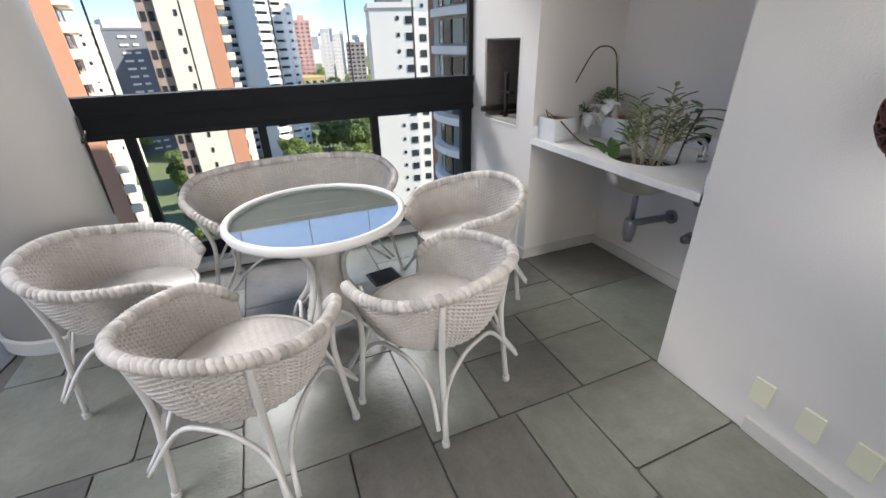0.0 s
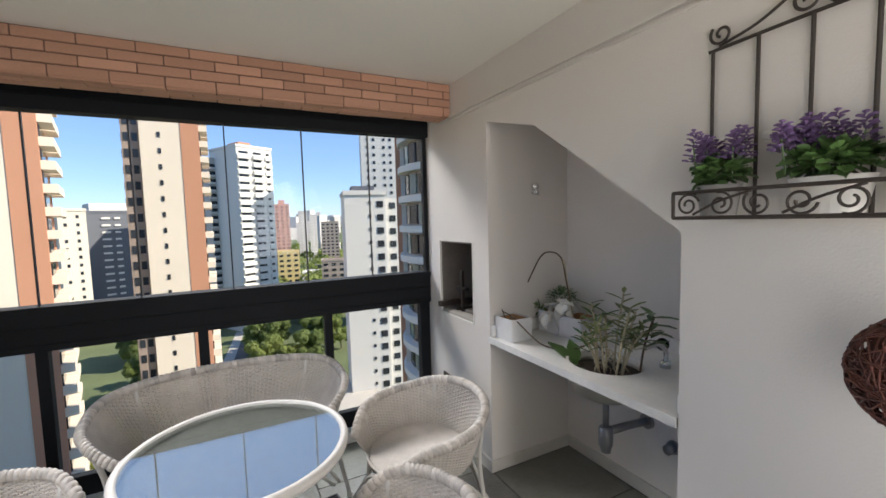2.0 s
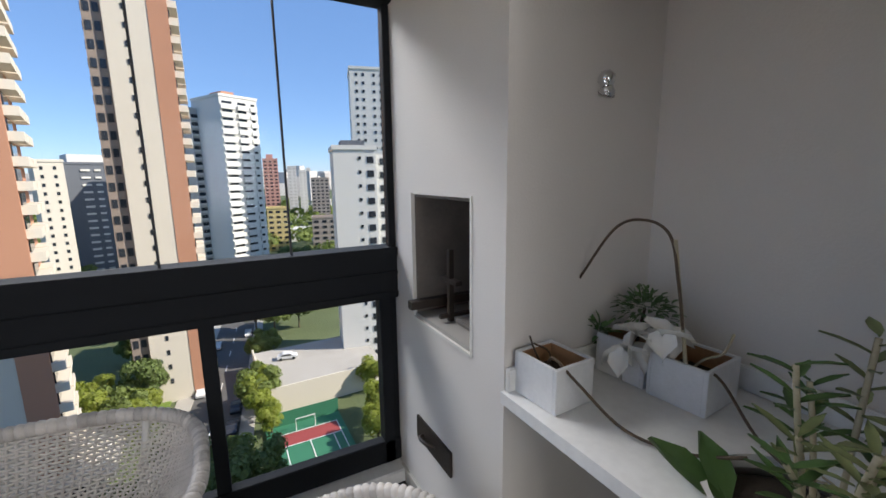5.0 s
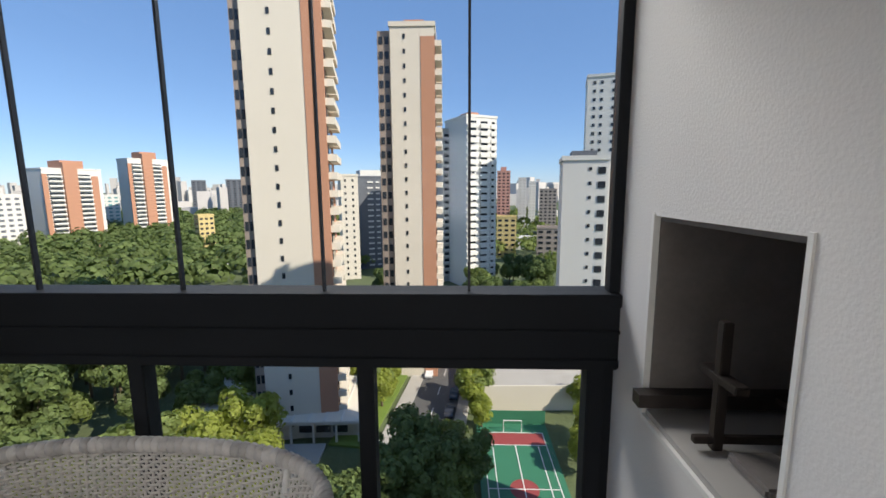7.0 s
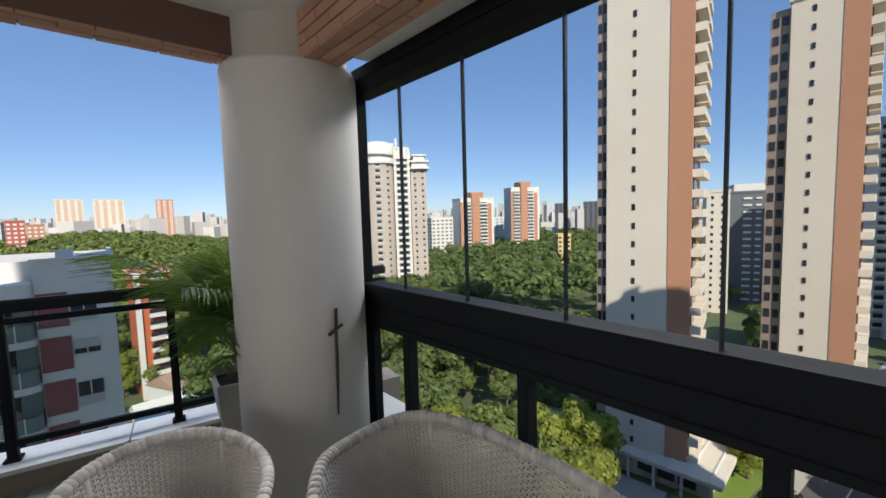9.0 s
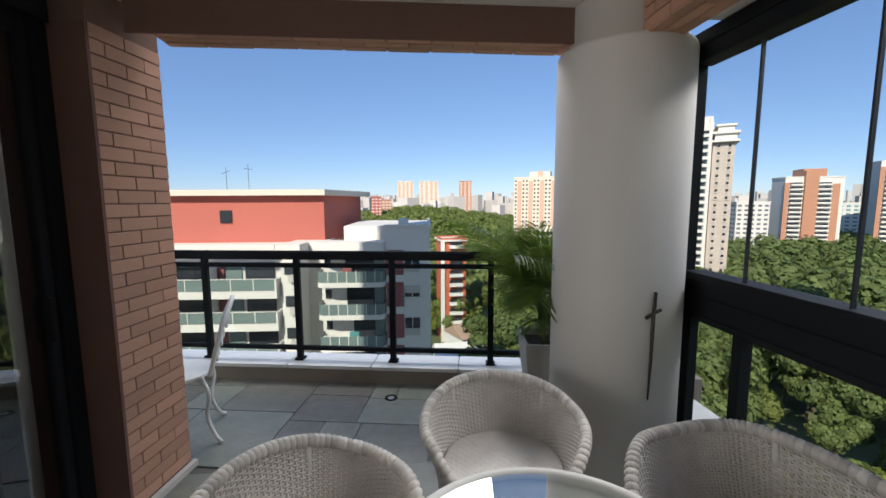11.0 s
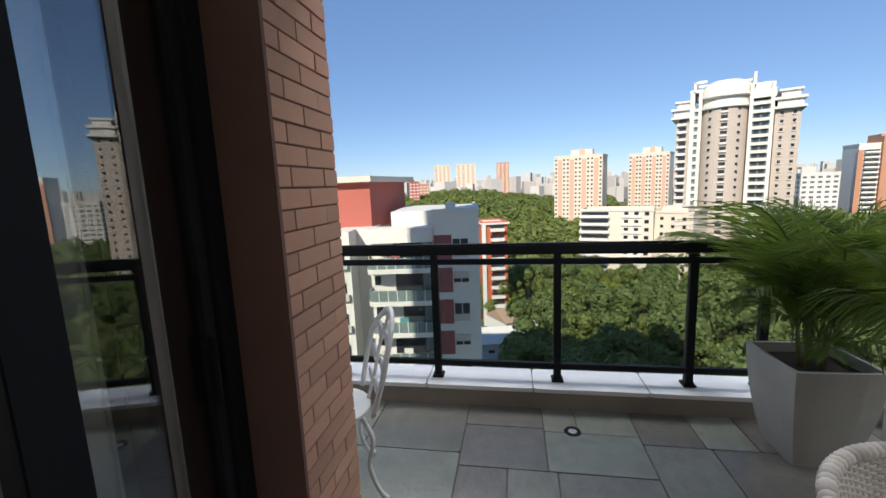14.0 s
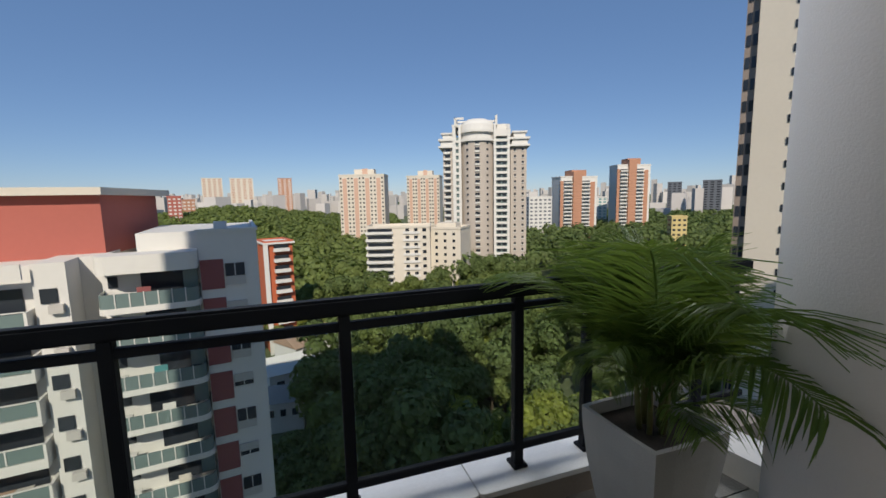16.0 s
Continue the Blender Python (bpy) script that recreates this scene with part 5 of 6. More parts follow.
def wicker_chair(name, label, m, rx=0.33, ry=0.32, seat=0.45, top=0.705, arm=0.625, power=2.1, cells=78, category="chair", group="wicker chairs round the table"):
    c = thing(name, label, category, m, group)
    low = seat - 0.035
    woven_shell("backrest", c, rx, ry, low, top, arm, seat, 0.26, cells, 29, power=power)
    line = rim_line(rx, ry, top, arm, seat, cells * 3 + 1, power=power)
    bm = bmesh.new()
    step = 3
    for i in range(0, len(line) - step, step):
        a, b = Vector(line[i]), Vector(line[i + step])
        lean = (b - a).cross(Vector((0, 0, 1))) * 0.25
        tube(bm, [a - (b - a) * 0.2 + lean, a.lerp(b, 0.3), a.lerp(b, 0.8), b + (b - a) * 0.12 - lean], [0.018, 0.025, 0.0235, 0.017], 9)
    part("rim", bm, RIMWICKER, c, "thick rolled wicker rim wrapped in bands", True)
    seat_pad("seat", c, rx * 0.76, ry * 0.77, seat, 24)
    # front apron between the arm ends
    a0 = 2.5
    vs, n = [], 41
    for i in range(n):
        a = a0 + (2 * math.pi - 2 * a0) * i / (n - 1)
        cc, s = math.cos(a), math.sin(a)
        q = (abs(cc) ** power + abs(s) ** power) ** (-1 / power)
        for j in range(9):
            g = 0.74 + 0.05 * j / 8
            w = 0.003 * (1 if (i + j) % 2 else -1)
            vs.append((s * q * (rx * g + w), cc * q * (ry * g + w), low + (seat - low + 0.005) * j / 8))
    ob = raw_part("apron", vs, grid_faces(n, 9), WICKER, c)
    ob.modifiers.new("thickness", "SOLIDIFY").thickness = 0.01
    # legs that run outside the shell up to the rim, and bent braces
    for sx in (-1, 1):
        for turn in (0.72, 2.15):
            sn, cs = math.sin(sx * turn), math.cos(sx * turn)
            q = (abs(cs) ** power + abs(sn) ** power) ** (-1 / power)
            ring = lambda k, z: (sn * q * rx * k, cs * q * ry * k, z)
            foot, head = ring(1.02, 0.012), ring(0.985, rim_height(turn, top, arm, seat) - 0.015)
            leg = part("leg", tubes(curve_points([foot, ring(0.95, 0.22), ring(0.90, seat - 0.03), head], 4), r=0.012, seg=10), CANE, c, smooth=True)
            part("strut", tubes(curve_points([ring(0.965, 0.15), ring(0.90, 0.30), ring(0.78, seat - 0.04)], 4), r=0.0075), CANE, leg, smooth=True)
            part("foot_cap", tubes([(foot[0], foot[1], 0), (foot[0], foot[1], 0.025)], r=0.0165, seg=10), CANE, leg)
    for pts in (((-1, -1), (1, -1)), ((1, -1), (1, 1)), ((1, 1), (-1, 1)), ((-1, 1), (-1, -1))):
        (ax, ay), (bx, by) = pts
        p = lambda t, z: (rx * 0.86 * (ax + (bx - ax) * t) * (0.98 if z < 0.2 else 0.82), ry * 0.88 * (ay + (by - ay) * t) * (0.98 if z < 0.2 else 0.82), z)
        part("brace", tubes(curve_points([p(0.03, 0.14), p(0.10, 0.26), p(0.3, seat - 0.10), p(0.5, seat - 0.085), p(0.7, seat - 0.10), p(0.90, 0.26), p(0.97, 0.14)], 5), r=0.009), CANE, c, smooth=True)
    return c


CH_A = wicker_chair("wicker_chair", "white painted wicker tub chair standing by the table", pose(-1.05, -1.71, 0, 0, 0, 180 + 28))
copy_thing(CH_A, pose(-1.77, -1.75, 0, 0, 0, 180 - 33))
copy_thing(CH_A, pose(-2.24, -1.07, 0, 0, 0, 90 - 6))
wicker_chair("wicker_chair", "white painted wicker tub chair near the barbecue wall", pose(-0.60, -1.08, 0, 0, 0, -90 + 8), top=0.70, arm=0.62)
wicker_chair("wicker_loveseat", "white painted wicker two-seat sofa below the window", pose(-1.44, -0.42, 0, 0, 0, 1), rx=0.615, ry=0.31, top=0.745, arm=0.66, power=3.2, cells=130, category="sofa", group="wicker seating set")

# round glass table
tb = thing("coffee_table", "round white wicker table with a dark reflecting glass top", "table", pose(-1.40, -1.13, 0))
bm = bmesh.new()
lathe(bm, [(0.388, 0.694), (0.405, 0.682), (0.416, 0.69), (0.422, 0.706), (0.418, 0.722), (0.410, 0.728), (0.397, 0.728), (0.390, 0.722), (0.388, 0.694)], 72)
part("rim", bm, CANE, tb, "white painted rim", True)
bm = bmesh.new()
lathe(bm, [(0.001, 0.721), (0.391, 0.721), (0.391, 0.713), (0.001, 0.713)], 64)
part("tabletop", bm, TABLETOP, tb, "smoky glass top").visible_shadow = False
# grey disc added below the glass to imitate the reflected ceiling
bm = bmesh.new()
lathe(bm, [(0.001, 0.700), (0.387, 0.700), (0.387, 0.694), (0.001, 0.694)], 48)
part("underlay", bm, GREYFAC, tb, "grey backing under the glass, added for the ceiling's reflection")
vs, nu, nv = [], 96, 61
for i in range(nu):
    a = 2 * math.pi * i / nu
    for j in range(nv):
        t = j / (nv - 1)
        r = 0.085 + 0.055 * abs(2 * t - 1) ** 1.6 + (0.004 * (1 if ((i // 2 + j // 2) % 2) else -0.5) if (i % 2 and j % 2) else 0)
        vs.append((math.cos(a) * r, math.sin(a) * r, 0.14 + 0.55 * t))
raw_part("pedestal", vs, grid_faces(nu, nv, True), WICKER, tb, "woven wicker pedestal")
for k in range(4):
    a = radians(45 + 90 * k)
    c, s = math.cos(a), math.sin(a)
    part("leg", tubes(curve_points([(c * 0.30, s * 0.30, 0.0), (c * 0.25, s * 0.25, 0.12), (c * 0.13, s * 0.13, 0.30), (c * 0.12, s * 0.12, 0.5), (c * 0.27, s * 0.27, 0.685)], 6), r=0.014, seg=10), CANE, tb, smooth=True)
    b2 = a + radians(90)
    part("brace", tubes(curve_points([(c * 0.28, s * 0.28, 0.06), (math.cos(a + 0.78) * 0.16, math.sin(a + 0.78) * 0.16, 0.24), (math.cos(b2) * 0.28, math.sin(b2) * 0.28, 0.06)], 8), r=0.009), CANE, tb, smooth=True)
grate = thing("floor_drain_cover", "black square drain cover lying on the slate floor", "drain cover", pose(-1.0, -0.66, 0, 0, 0, 8))
part("frame", boxes((-0.10, 0.10, -0.09, 0.09, 0.0, 0.012), bevel=0.003), GASKET, grate)
for k in range(7):
    part("bar", boxes((-0.085, 0.085, -0.078 + k * 0.024, -0.066 + k * 0.024, 0.012, 0.017)), BLACK, grate)


# ---- sink niche ----
ct = thing("stone_counter", "white marble counter with upstand and a round basin hole", "counter", pose(0, 0, 0))
SX, SY, SR, SRY = 0.235, -1.50, 0.165, 0.185
bm = bmesh.new()
N = 48
out_pts, hole = [], []
for k in range(N):
    a = 2 * math.pi * k / N
    c, s = math.cos(a), math.sin(a)
    hole.append((SX + c * SR, SY + s * SRY))
    f = min((0.637 - SX) / c if c > 1e-6 else 9, (-0.012 - SX) / c if c < -1e-6 else 9, (-0.832 - SY) / s if s > 1e-6 else 9, (-2.028 - SY) / s if s < -1e-6 else 9)
    out_pts.append((SX + c * f, SY + s * f))
corners = [(0.637, -0.832), (-0.012, -0.832), (-0.012, -2.028), (0.637, -2.028)]
for z in (0.87, 0.835):
    hv, ov = [bm.verts.new((*p, z)) for p in hole], [bm.verts.new((*p, z)) for p in out_pts]
    for k in range(N):
        j = (k + 1) % N
        bm.faces.new((hv[k], hv[j], ov[j], ov[k]))
        p, q = Vector(out_pts[k]), Vector(out_pts[j])
        for cn in corners:
            if abs(p.x - q.x) > 1e-5 and abs(p.y - q.y) > 1e-5 and (abs(cn[0] - p.x) < 1e-5 or abs(cn[0] - q.x) < 1e-5) and (abs(cn[1] - p.y) < 1e-5 or abs(cn[1] - q.y) < 1e-5):
                bm.faces.new((ov[k], ov[j], bm.verts.new((*cn, z))))
    if z == 0.87:
        hole_top = hv
for k in range(N):
    j = (k + 1) % N
    a, b = hole[k], hole[j]
    bm.faces.new([bm.verts.new((*a, 0.87)), bm.verts.new((*b, 0.87)), bm.verts.new((*b, 0.835)), bm.verts.new((*a, 0.835))])
box(bm, -0.014, -0.010, -2.028, -0.832, 0.834, 0.871)
part("slab", bm, MARBLE, ct)
part("upstand", boxes((0.618, 0.637, -2.025, -0.835, 0.871, 0.945), (0.0, 0.618, -0.852, -0.834, 0.871, 0.945), (0.02, 0.618, -2.026, -2.008, 0.871, 0.945), bevel=0.004), MARBLE, ct, "white marble upstand")
bm = bmesh.new()
lathe(bm, [(1.0, 0.834), (0.98, 0.80), (0.85, 0.73), (0.5, 0.695), (0.12, 0.69), (0.12, 0.686), (0.52, 0.690), (0.88, 0.724), (1.02, 0.80), (1.03, 0.834)], 40, SX, SY, SR, SRY)
part("basin", bm, STEEL, ct, "steel basin under the counter", True)
bm = bmesh.new()
lathe(bm, [(0.001, 0.825), (0.5, 0.83), (0.97, 0.822)], 32, SX, SY, SR, SRY)
part("soil", bm, SOIL, ct, "dark soil filling the basin")

tap = thing("tap", "chrome bib tap with a round handle by the basin", "tap", pose(0.41, -1.70, 0.871))
part("base", tubes([(0, 0, 0), (0, 0, 0.03)], r=0.024, seg=16), CHROME, tap, smooth=True)
part("spout", tubes(curve_points([(0, 0, 0.02), (0, 0.0, 0.08), (-0.04, 0.015, 0.115), (-0.10, 0.035, 0.10)], 6), r=0.012, seg=12), CHROME, tap, smooth=True)
bm = bmesh.new()
bmesh.ops.create_uvsphere(bm, u_segments=16, v_segments=10, radius=0.030, matrix=Matrix.Translation((0.02, 0.03, 0.10)))
part("handle", bm, BLACK, tap, "dark round handle", True)
for (x, y) in ((0.45, -1.84), (0.47, -1.90)):
    ob = thing("counter_valve", "small chrome valve standing on the counter", "valve", pose(x, y, 0.871))
    part("stem", tubes([(0, 0, 0), (0, 0, 0.035)], r=0.012, seg=12), CHROME, ob)
    part("knob", tubes([(0, 0, 0.035), (0, 0, 0.055)], r=0.022, seg=14), CHROME, ob)
trap = thing("drain_trap", "grey metal bottle trap with pipe into the wall", "drain pipe", pose(0, 0, 0))
part("tailpipe", tubes([(SX + 0.12, -1.40, 0.69), (SX + 0.12, -1.40, 0.44)], r=0.016, seg=14), GREYPIPE, trap, smooth=True)
part("bottle", tubes([(SX + 0.12, -1.40, 0.46), (SX + 0.12, -1.40, 0.45), (SX + 0.12, -1.40, 0.36), (SX + 0.12, -1.40, 0.345), (SX + 0.12, -1.40, 0.32)], r=[0.03, 0.038, 0.038, 0.03, 0.026], seg=18), GREYPIPE, trap, smooth=True)
part("outlet_pipe", tubes([(SX + 0.12, -1.40, 0.43), (0.50, -1.42, 0.435), (0.645, -1.45, 0.44)], r=0.022, seg=14), GREYPIPE, trap, smooth=True)
part("rosette", tubes([(0.62, -1.445, 0.44), (0.64, -1.448, 0.44)], r=0.042, seg=20), GREYPIPE, trap)
valve = thing("stop_valve", "grey metal stop valve on the niche wall", "valve", pose(0.64, -1.60, 0.36))
part("rosette", tubes([(0, 0, 0), (-0.015, 0, 0)], r=0.036, seg=20), GREYPIPE, valve)
part("knob", tubes([(-0.015, 0, 0), (-0.06, 0, 0)], r=0.026, seg=16), GREYPIPE, valve, smooth=True)
valve2 = copy_thing(valve, pose(0.64, -1.62, 0.60))

spot_l = thing("wall_spotlight", "small chrome ball spotlight on the niche wall", "wall lamp", pose(0.345, -0.83, 1.79))
part("bracket", tubes([(0, 0, 0), (0, -0.012, 0)], r=0.011, seg=12), CHROME, spot_l)
bm = bmesh.new()
bmesh.ops.create_uvsphere(bm, u_segments=20, v_segments=12, radius=0.026, matrix=Matrix.Translation((0, -0.024, 0)))
part("ball", bm, CHROME, spot_l, smooth=True)
bm = bmesh.new()
lathe(bm, [(0.008, 0), (0.028, -0.03), (0.034, -0.06), (0.030, -0.06), (0.02, -0.03)], 20)
ob = part("glass_shade", bm, CHROME, spot_l, smooth=True)
ob.matrix_basis = pose(0.006, -0.034, -0.012, 25, 0, 0) @ Matrix.Diagonal((0.75, 0.75, 0.6, 1))


def planter_box(m, w, d, h, label):
    p = thing("planter_box", label, "planter", m, group="whitewashed boxes on the counter")
    t = 0.011
    part("side", boxes((-w / 2, w / 2, -d / 2, -d / 2 + t, 0, h), bevel=0.0015), WHITEWOOD, p)
    part("side", boxes((-w / 2, w / 2, d / 2 - t, d / 2, 0, h), bevel=0.0015), WHITEWOOD, p)
    part("side", boxes((-w / 2, -w / 2 + t, -d / 2 + t, d / 2 - t, 0, h), bevel=0.0015), WHITEWOOD, p)
    part("side", boxes((w / 2 - t, w / 2, -d / 2 + t, d / 2 - t, 0, h), bevel=0.0015), WHITEWOOD, p)
    part("lining", boxes((-w / 2 + t, w / 2 - t, -d / 2 + t, -d / 2 + t + 0.004, 0.01, h - 0.006), (-w / 2 + t, w / 2 - t, d / 2 - t - 0.004, d / 2 - t, 0.01, h - 0.006), (-w / 2 + t, -w / 2 + t + 0.004, -d / 2 + t, d / 2 - t, 0.01, h - 0.006), (w / 2 - t - 0.004, w / 2 - t, -d / 2 + t, d / 2 - t, 0.01, h - 0.006)), RAWWOOD, p, "bare brown wood lining")
    part("soil", boxes((-w / 2 + t, w / 2 - t, -d / 2 + t, d / 2 - t, 0.005, h * 0.55)), SOIL, p)
    return p


planter_box(pose(0.105, -0.925, 0.871, 0, 0, 3), 0.15, 0.165, 0.13, "whitewashed wooden planter box with dry stems")
planter_box(pose(0.44, -0.945, 0.871, 0, 0, 4), 0.17, 0.17, 0.13, "whitewashed wooden planter box with a dark bushy plant")
planter_box(pose(0.45, -1.125, 0.871, 0, 0, 4), 0.18, 0.165, 0.13, "whitewashed wooden planter box with an orchid stem")


def plant(name, label, m, category="plant"):
    return thing(name, label, category, m)


pl = plant("dry_orchid", "leafless brown orchid stem trailing from its box", pose(0.10, -0.92, 0.94))
part("stem", tubes(curve_points([(0, 0.02, 0), (-0.03, -0.04, 0.07), (-0.02, -0.12, 0.03), (0.02, -0.24, -0.05), (0.08, -0.36, -0.06), (0.12, -0.46, -0.02)], 6), r=0.0042, seg=6), BROWNSTEM, pl, smooth=True)
part("stem", tubes(curve_points([(0, 0.03, 0), (-0.02, 0.05, 0.06), (-0.03, 0.06, 0.10)], 4), (curve_points([(0, 0.0, 0), (0.02, 0.03, 0.05), (-0.04, 0.03, 0.09)], 4)), r=0.003, seg=6), BROWNSTEM, pl, smooth=True)
pl = plant("orchid", "white orchid with a long arching bare stem", pose(0.42, -1.12, 0.93))
part("stem", tubes(curve_points([(0, 0, 0), (-0.05, -0.02, 0.12), (-0.085, -0.01, 0.30), (-0.09, 0.02, 0.42), (-0.10, 0.09, 0.455), (-0.11, 0.18, 0.42), (-0.12, 0.30, 0.24)], 8), r=0.0042, seg=8), BROWNSTEM, pl, smooth=True)
part("stake", tubes(curve_points([(-0.02, -0.03, -0.05), (-0.06, -0.02, 0.16), (-0.090, 0.004, 0.41)], 6), r=0.005, seg=8), DRYSTEM, pl, smooth=True)
part("stem", tubes(curve_points([(0, 0, 0.02), (-0.03, -0.10, 0.06), (-0.06, -0.22, -0.04), (-0.10, -0.36, -0.08)], 6), r=0.0038, seg=6), BROWNSTEM, pl, smooth=True)
part("aerial_root", tubes(curve_points([(0, -0.02, 0.04), (0.0, -0.05, 0.08), (0.01, -0.09, 0.11), (0.01, -0.11, 0.17)], 5), r=0.0035, seg=6), DRYSTEM, pl, smooth=True)
for k, (dx, dy, dz, rot) in enumerate(((-0.08, 0.10, 0.11, 0.3), (-0.07, 0.03, 0.13, 1.1), (-0.10, 0.12, 0.06, 2.0), (-0.03, 0.06, 0.10, 2.6))):
    bm = bmesh.new()
    for q in range(5):
        a = rot + q * 1.257
        leaf(bm, (dx, dy, dz), (math.cos(a) * 0.6, math.sin(a) * 0.8, 0.75 * math.sin(a * 1.7)), (0.1, 0.2, 1), 0.078, 0.080, 0.3, 0.6)
    part("bloom", bm, PETAL, pl, "white orchid bloom", True)


def bush(parent, name, rnd, n, centre, spread, size, mat, up=0.5, broad=0.5):
    bm = bmesh.new()
    for _ in range(n):
        d = Vector((rnd.gauss(0, 1), rnd.gauss(0, 1), rnd.gauss(up, 0.7))).normalized()
        p = Vector(centre) + Vector((d.x * spread[0], d.y * spread[1], d.z * spread[2])) * rnd.uniform(0.35, 1.0)
        leaf(bm, p, d + Vector((rnd.uniform(-0.6, 0.6), rnd.uniform(-0.6, 0.6), rnd.uniform(-0.3, 0.5))), (rnd.uniform(-0.4, 0.4), rnd.uniform(-0.4, 0.4), 1), size * rnd.uniform(0.7, 1.3), size * broad * rnd.uniform(0.8, 1.2), 0.2, 0.3)
    return part(name, bm, mat, parent, smooth=True)


rp = random.Random(21)
pl = plant("potted_plant", "small dark bushy plant in a white box", pose(0.45, -0.94, 0.95))
bush(pl, "foliage", rp, 240, (0.03, 0.0, 0.12), (0.085, 0.10, 0.08), 0.022, LEAF)
bush(pl, "foliage", rp, 30, (-0.08, 0.08, 0.04), (0.03, 0.04, 0.04), 0.04, LEAF)
part("stem", tubes(curve_points([(0, 0, 0), (0.01, 0.0, 0.06), (0.03, 0, 0.13)], 4), r=0.005, seg=6), BROWNSTEM, pl)

pl = plant("basin_plant", "leafy succulent plant with pale stems growing in the basin", pose(SX, SY, 0.825))
for k in range(11):
    a, lean = k * 2.4, 0.05 + 0.10 * (k % 5) / 4
    base = Vector((math.cos(a) * 0.05, math.sin(a) * 0.06 - 0.03, 0))
    tip = base + Vector((math.cos(a) * lean * 0.7, math.sin(a) * lean * 0.85 - 0.03, 0.20 + 0.022 * (k % 9)))
    st = part("stem", tubes(curve_points([base, (base + tip) / 2 + Vector((0, 0, 0.03)), tip], 5), r=0.0055, seg=6), DRYSTEM, pl, smooth=True)
    bm = bmesh.new()
    for q in range(11):
        b = q * 2.4 + k
        p = base.lerp(tip, 0.55 + 0.45 * q / 10)
        leaf(bm, p, (math.cos(b), math.sin(b), 0.55), (0, 0, 1), rp.uniform(0.06, 0.10), rp.uniform(0.018, 0.026), 0.2, 0.15)
    part("leaves", bm, PALELEAF if k % 3 else LEAF, pl, smooth=True)
bm = bmesh.new()
for q in range(12):
    pts = [(rp.uniform(-0.05, 0.05), rp.uniform(-0.06, 0.02), 0.10)]
    for _ in range(4):
        pts.append((pts[-1][0] + rp.uniform(-0.03, 0.03), pts[-1][1] + rp.uniform(-0.03, 0.03), pts[-1][2] - 0.024))
    tube(bm, curve_points(pts, 3), 0.0024, 5)
part("aerial_root", bm, DRYSTEM, pl, "pale tangled aerial roots", True)
bm = bmesh.new()
for (dx, dy, wx, wy, wz, ln, wd) in ((-0.09, 0.12, -0.3, 0.9, 0.9, 0.17, 0.10), (-0.08, 0.10, -0.9, 0.2, 0.3, 0.15, 0.095), (-0.06, 0.13, 0.2, 0.6, 1.2, 0.13, 0.08), (-0.10, 0.05, -0.8, -0.2, 0.15, 0.12, 0.08)):
    leaf(bm, (dx, dy, 0.01), (wx, wy, wz), (0, 0, 1), ln, wd, 0.12, 0.25)
part("broad_leaves", bm, LEAF, pl, "broad glossy green leaves", True)
sb = plant("leaf_spray", "dark pointed leaf spray rising from the basin", pose(SX + 0.07, SY - 0.14, 0.825))
part("stem", tubes(curve_points([(0, 0, 0), (0.01, -0.02, 0.16), (0.02, -0.06, 0.30)], 5), r=0.005, seg=6), BROWNSTEM, sb, smooth=True)
bm = bmesh.new()
for q in range(14):
    b = q * 2.2
    leaf(bm, (0.015, -0.045 - 0.001 * q, 0.16 + 0.012 * q), (math.cos(b), math.sin(b) - 0.25, 0.3), (0, 0, 1), 0.105, 0.035, 0.15, 0.2)
part("leaves", bm, LEAF, sb, smooth=True)


# ---- barbecue ----
bq = thing("barbecue", "built-in brick barbecue with sooty firebox and skewer stand", "barbecue", pose(0, 0, 0))
for nm, sp in (("back_lining", (0.50, 0.63, -0.645, -0.18, 0.911, 1.439)), ("side_lining", (0.012, 0.50, -0.645, -0.633, 0.914, 1.436)), ("side_lining", (0.012, 0.50, -0.192, -0.18, 0.914, 1.436)), ("top_lining", (0.012, 0.50, -0.632, -0.193, 1.428, 1.4395))):
    part(nm, boxes(sp), SOOT, bq, "sooty firebrick lining")
part("hearth", boxes((0.004, 0.50, -0.633, -0.193, 0.911, 0.93)), PAVING, bq, "ash-grey hearth")
part("trim", boxes((-0.004, 0.012, -0.652, -0.642, 0.905, 1.447), (-0.004, 0.012, -0.185, -0.173, 0.905, 1.447), (-0.006, 0.012, -0.642, -0.185, 0.902, 0.914)), WHITEPOT, bq, "chipped white edge of the opening")
part("grill_shelf", boxes((-0.035, 0.40, -0.235, -0.195, 0.955, 0.99), (0.30, 0.46, -0.60, -0.22, 0.975, 0.99)), IRON, bq, "dark rusty iron shelf")
part("skewer_post", boxes((0.07, 0.092, -0.372, -0.35, 0.93, 1.225), (0.066, 0.096, -0.43, -0.30, 1.09, 1.108), (0.03, 0.30, -0.369, -0.353, 0.945, 0.962), bevel=0.002), IRON, bq, "black iron skewer post")
part("charcoal_dish", boxes((0.08, 0.18, -0.52, -0.40, 0.93, 0.952), bevel=0.006), SOOT, bq)
dr = thing("ash_door", "dark iron ash door on the barbecue wall", "ash door", pose(0, -0.357, 0.40))
part("plate", boxes((-0.012, -0.0005, -0.155, 0.155, -0.055, 0.055), bevel=0.003), IRON, dr)
part("handle", tubes(curve_points([(-0.012, -0.03, 0), (-0.04, 0.0, 0.01), (-0.04, 0.06, 0.0), (-0.012, 0.09, -0.01)], 5), r=0.008), IRON, dr, smooth=True)
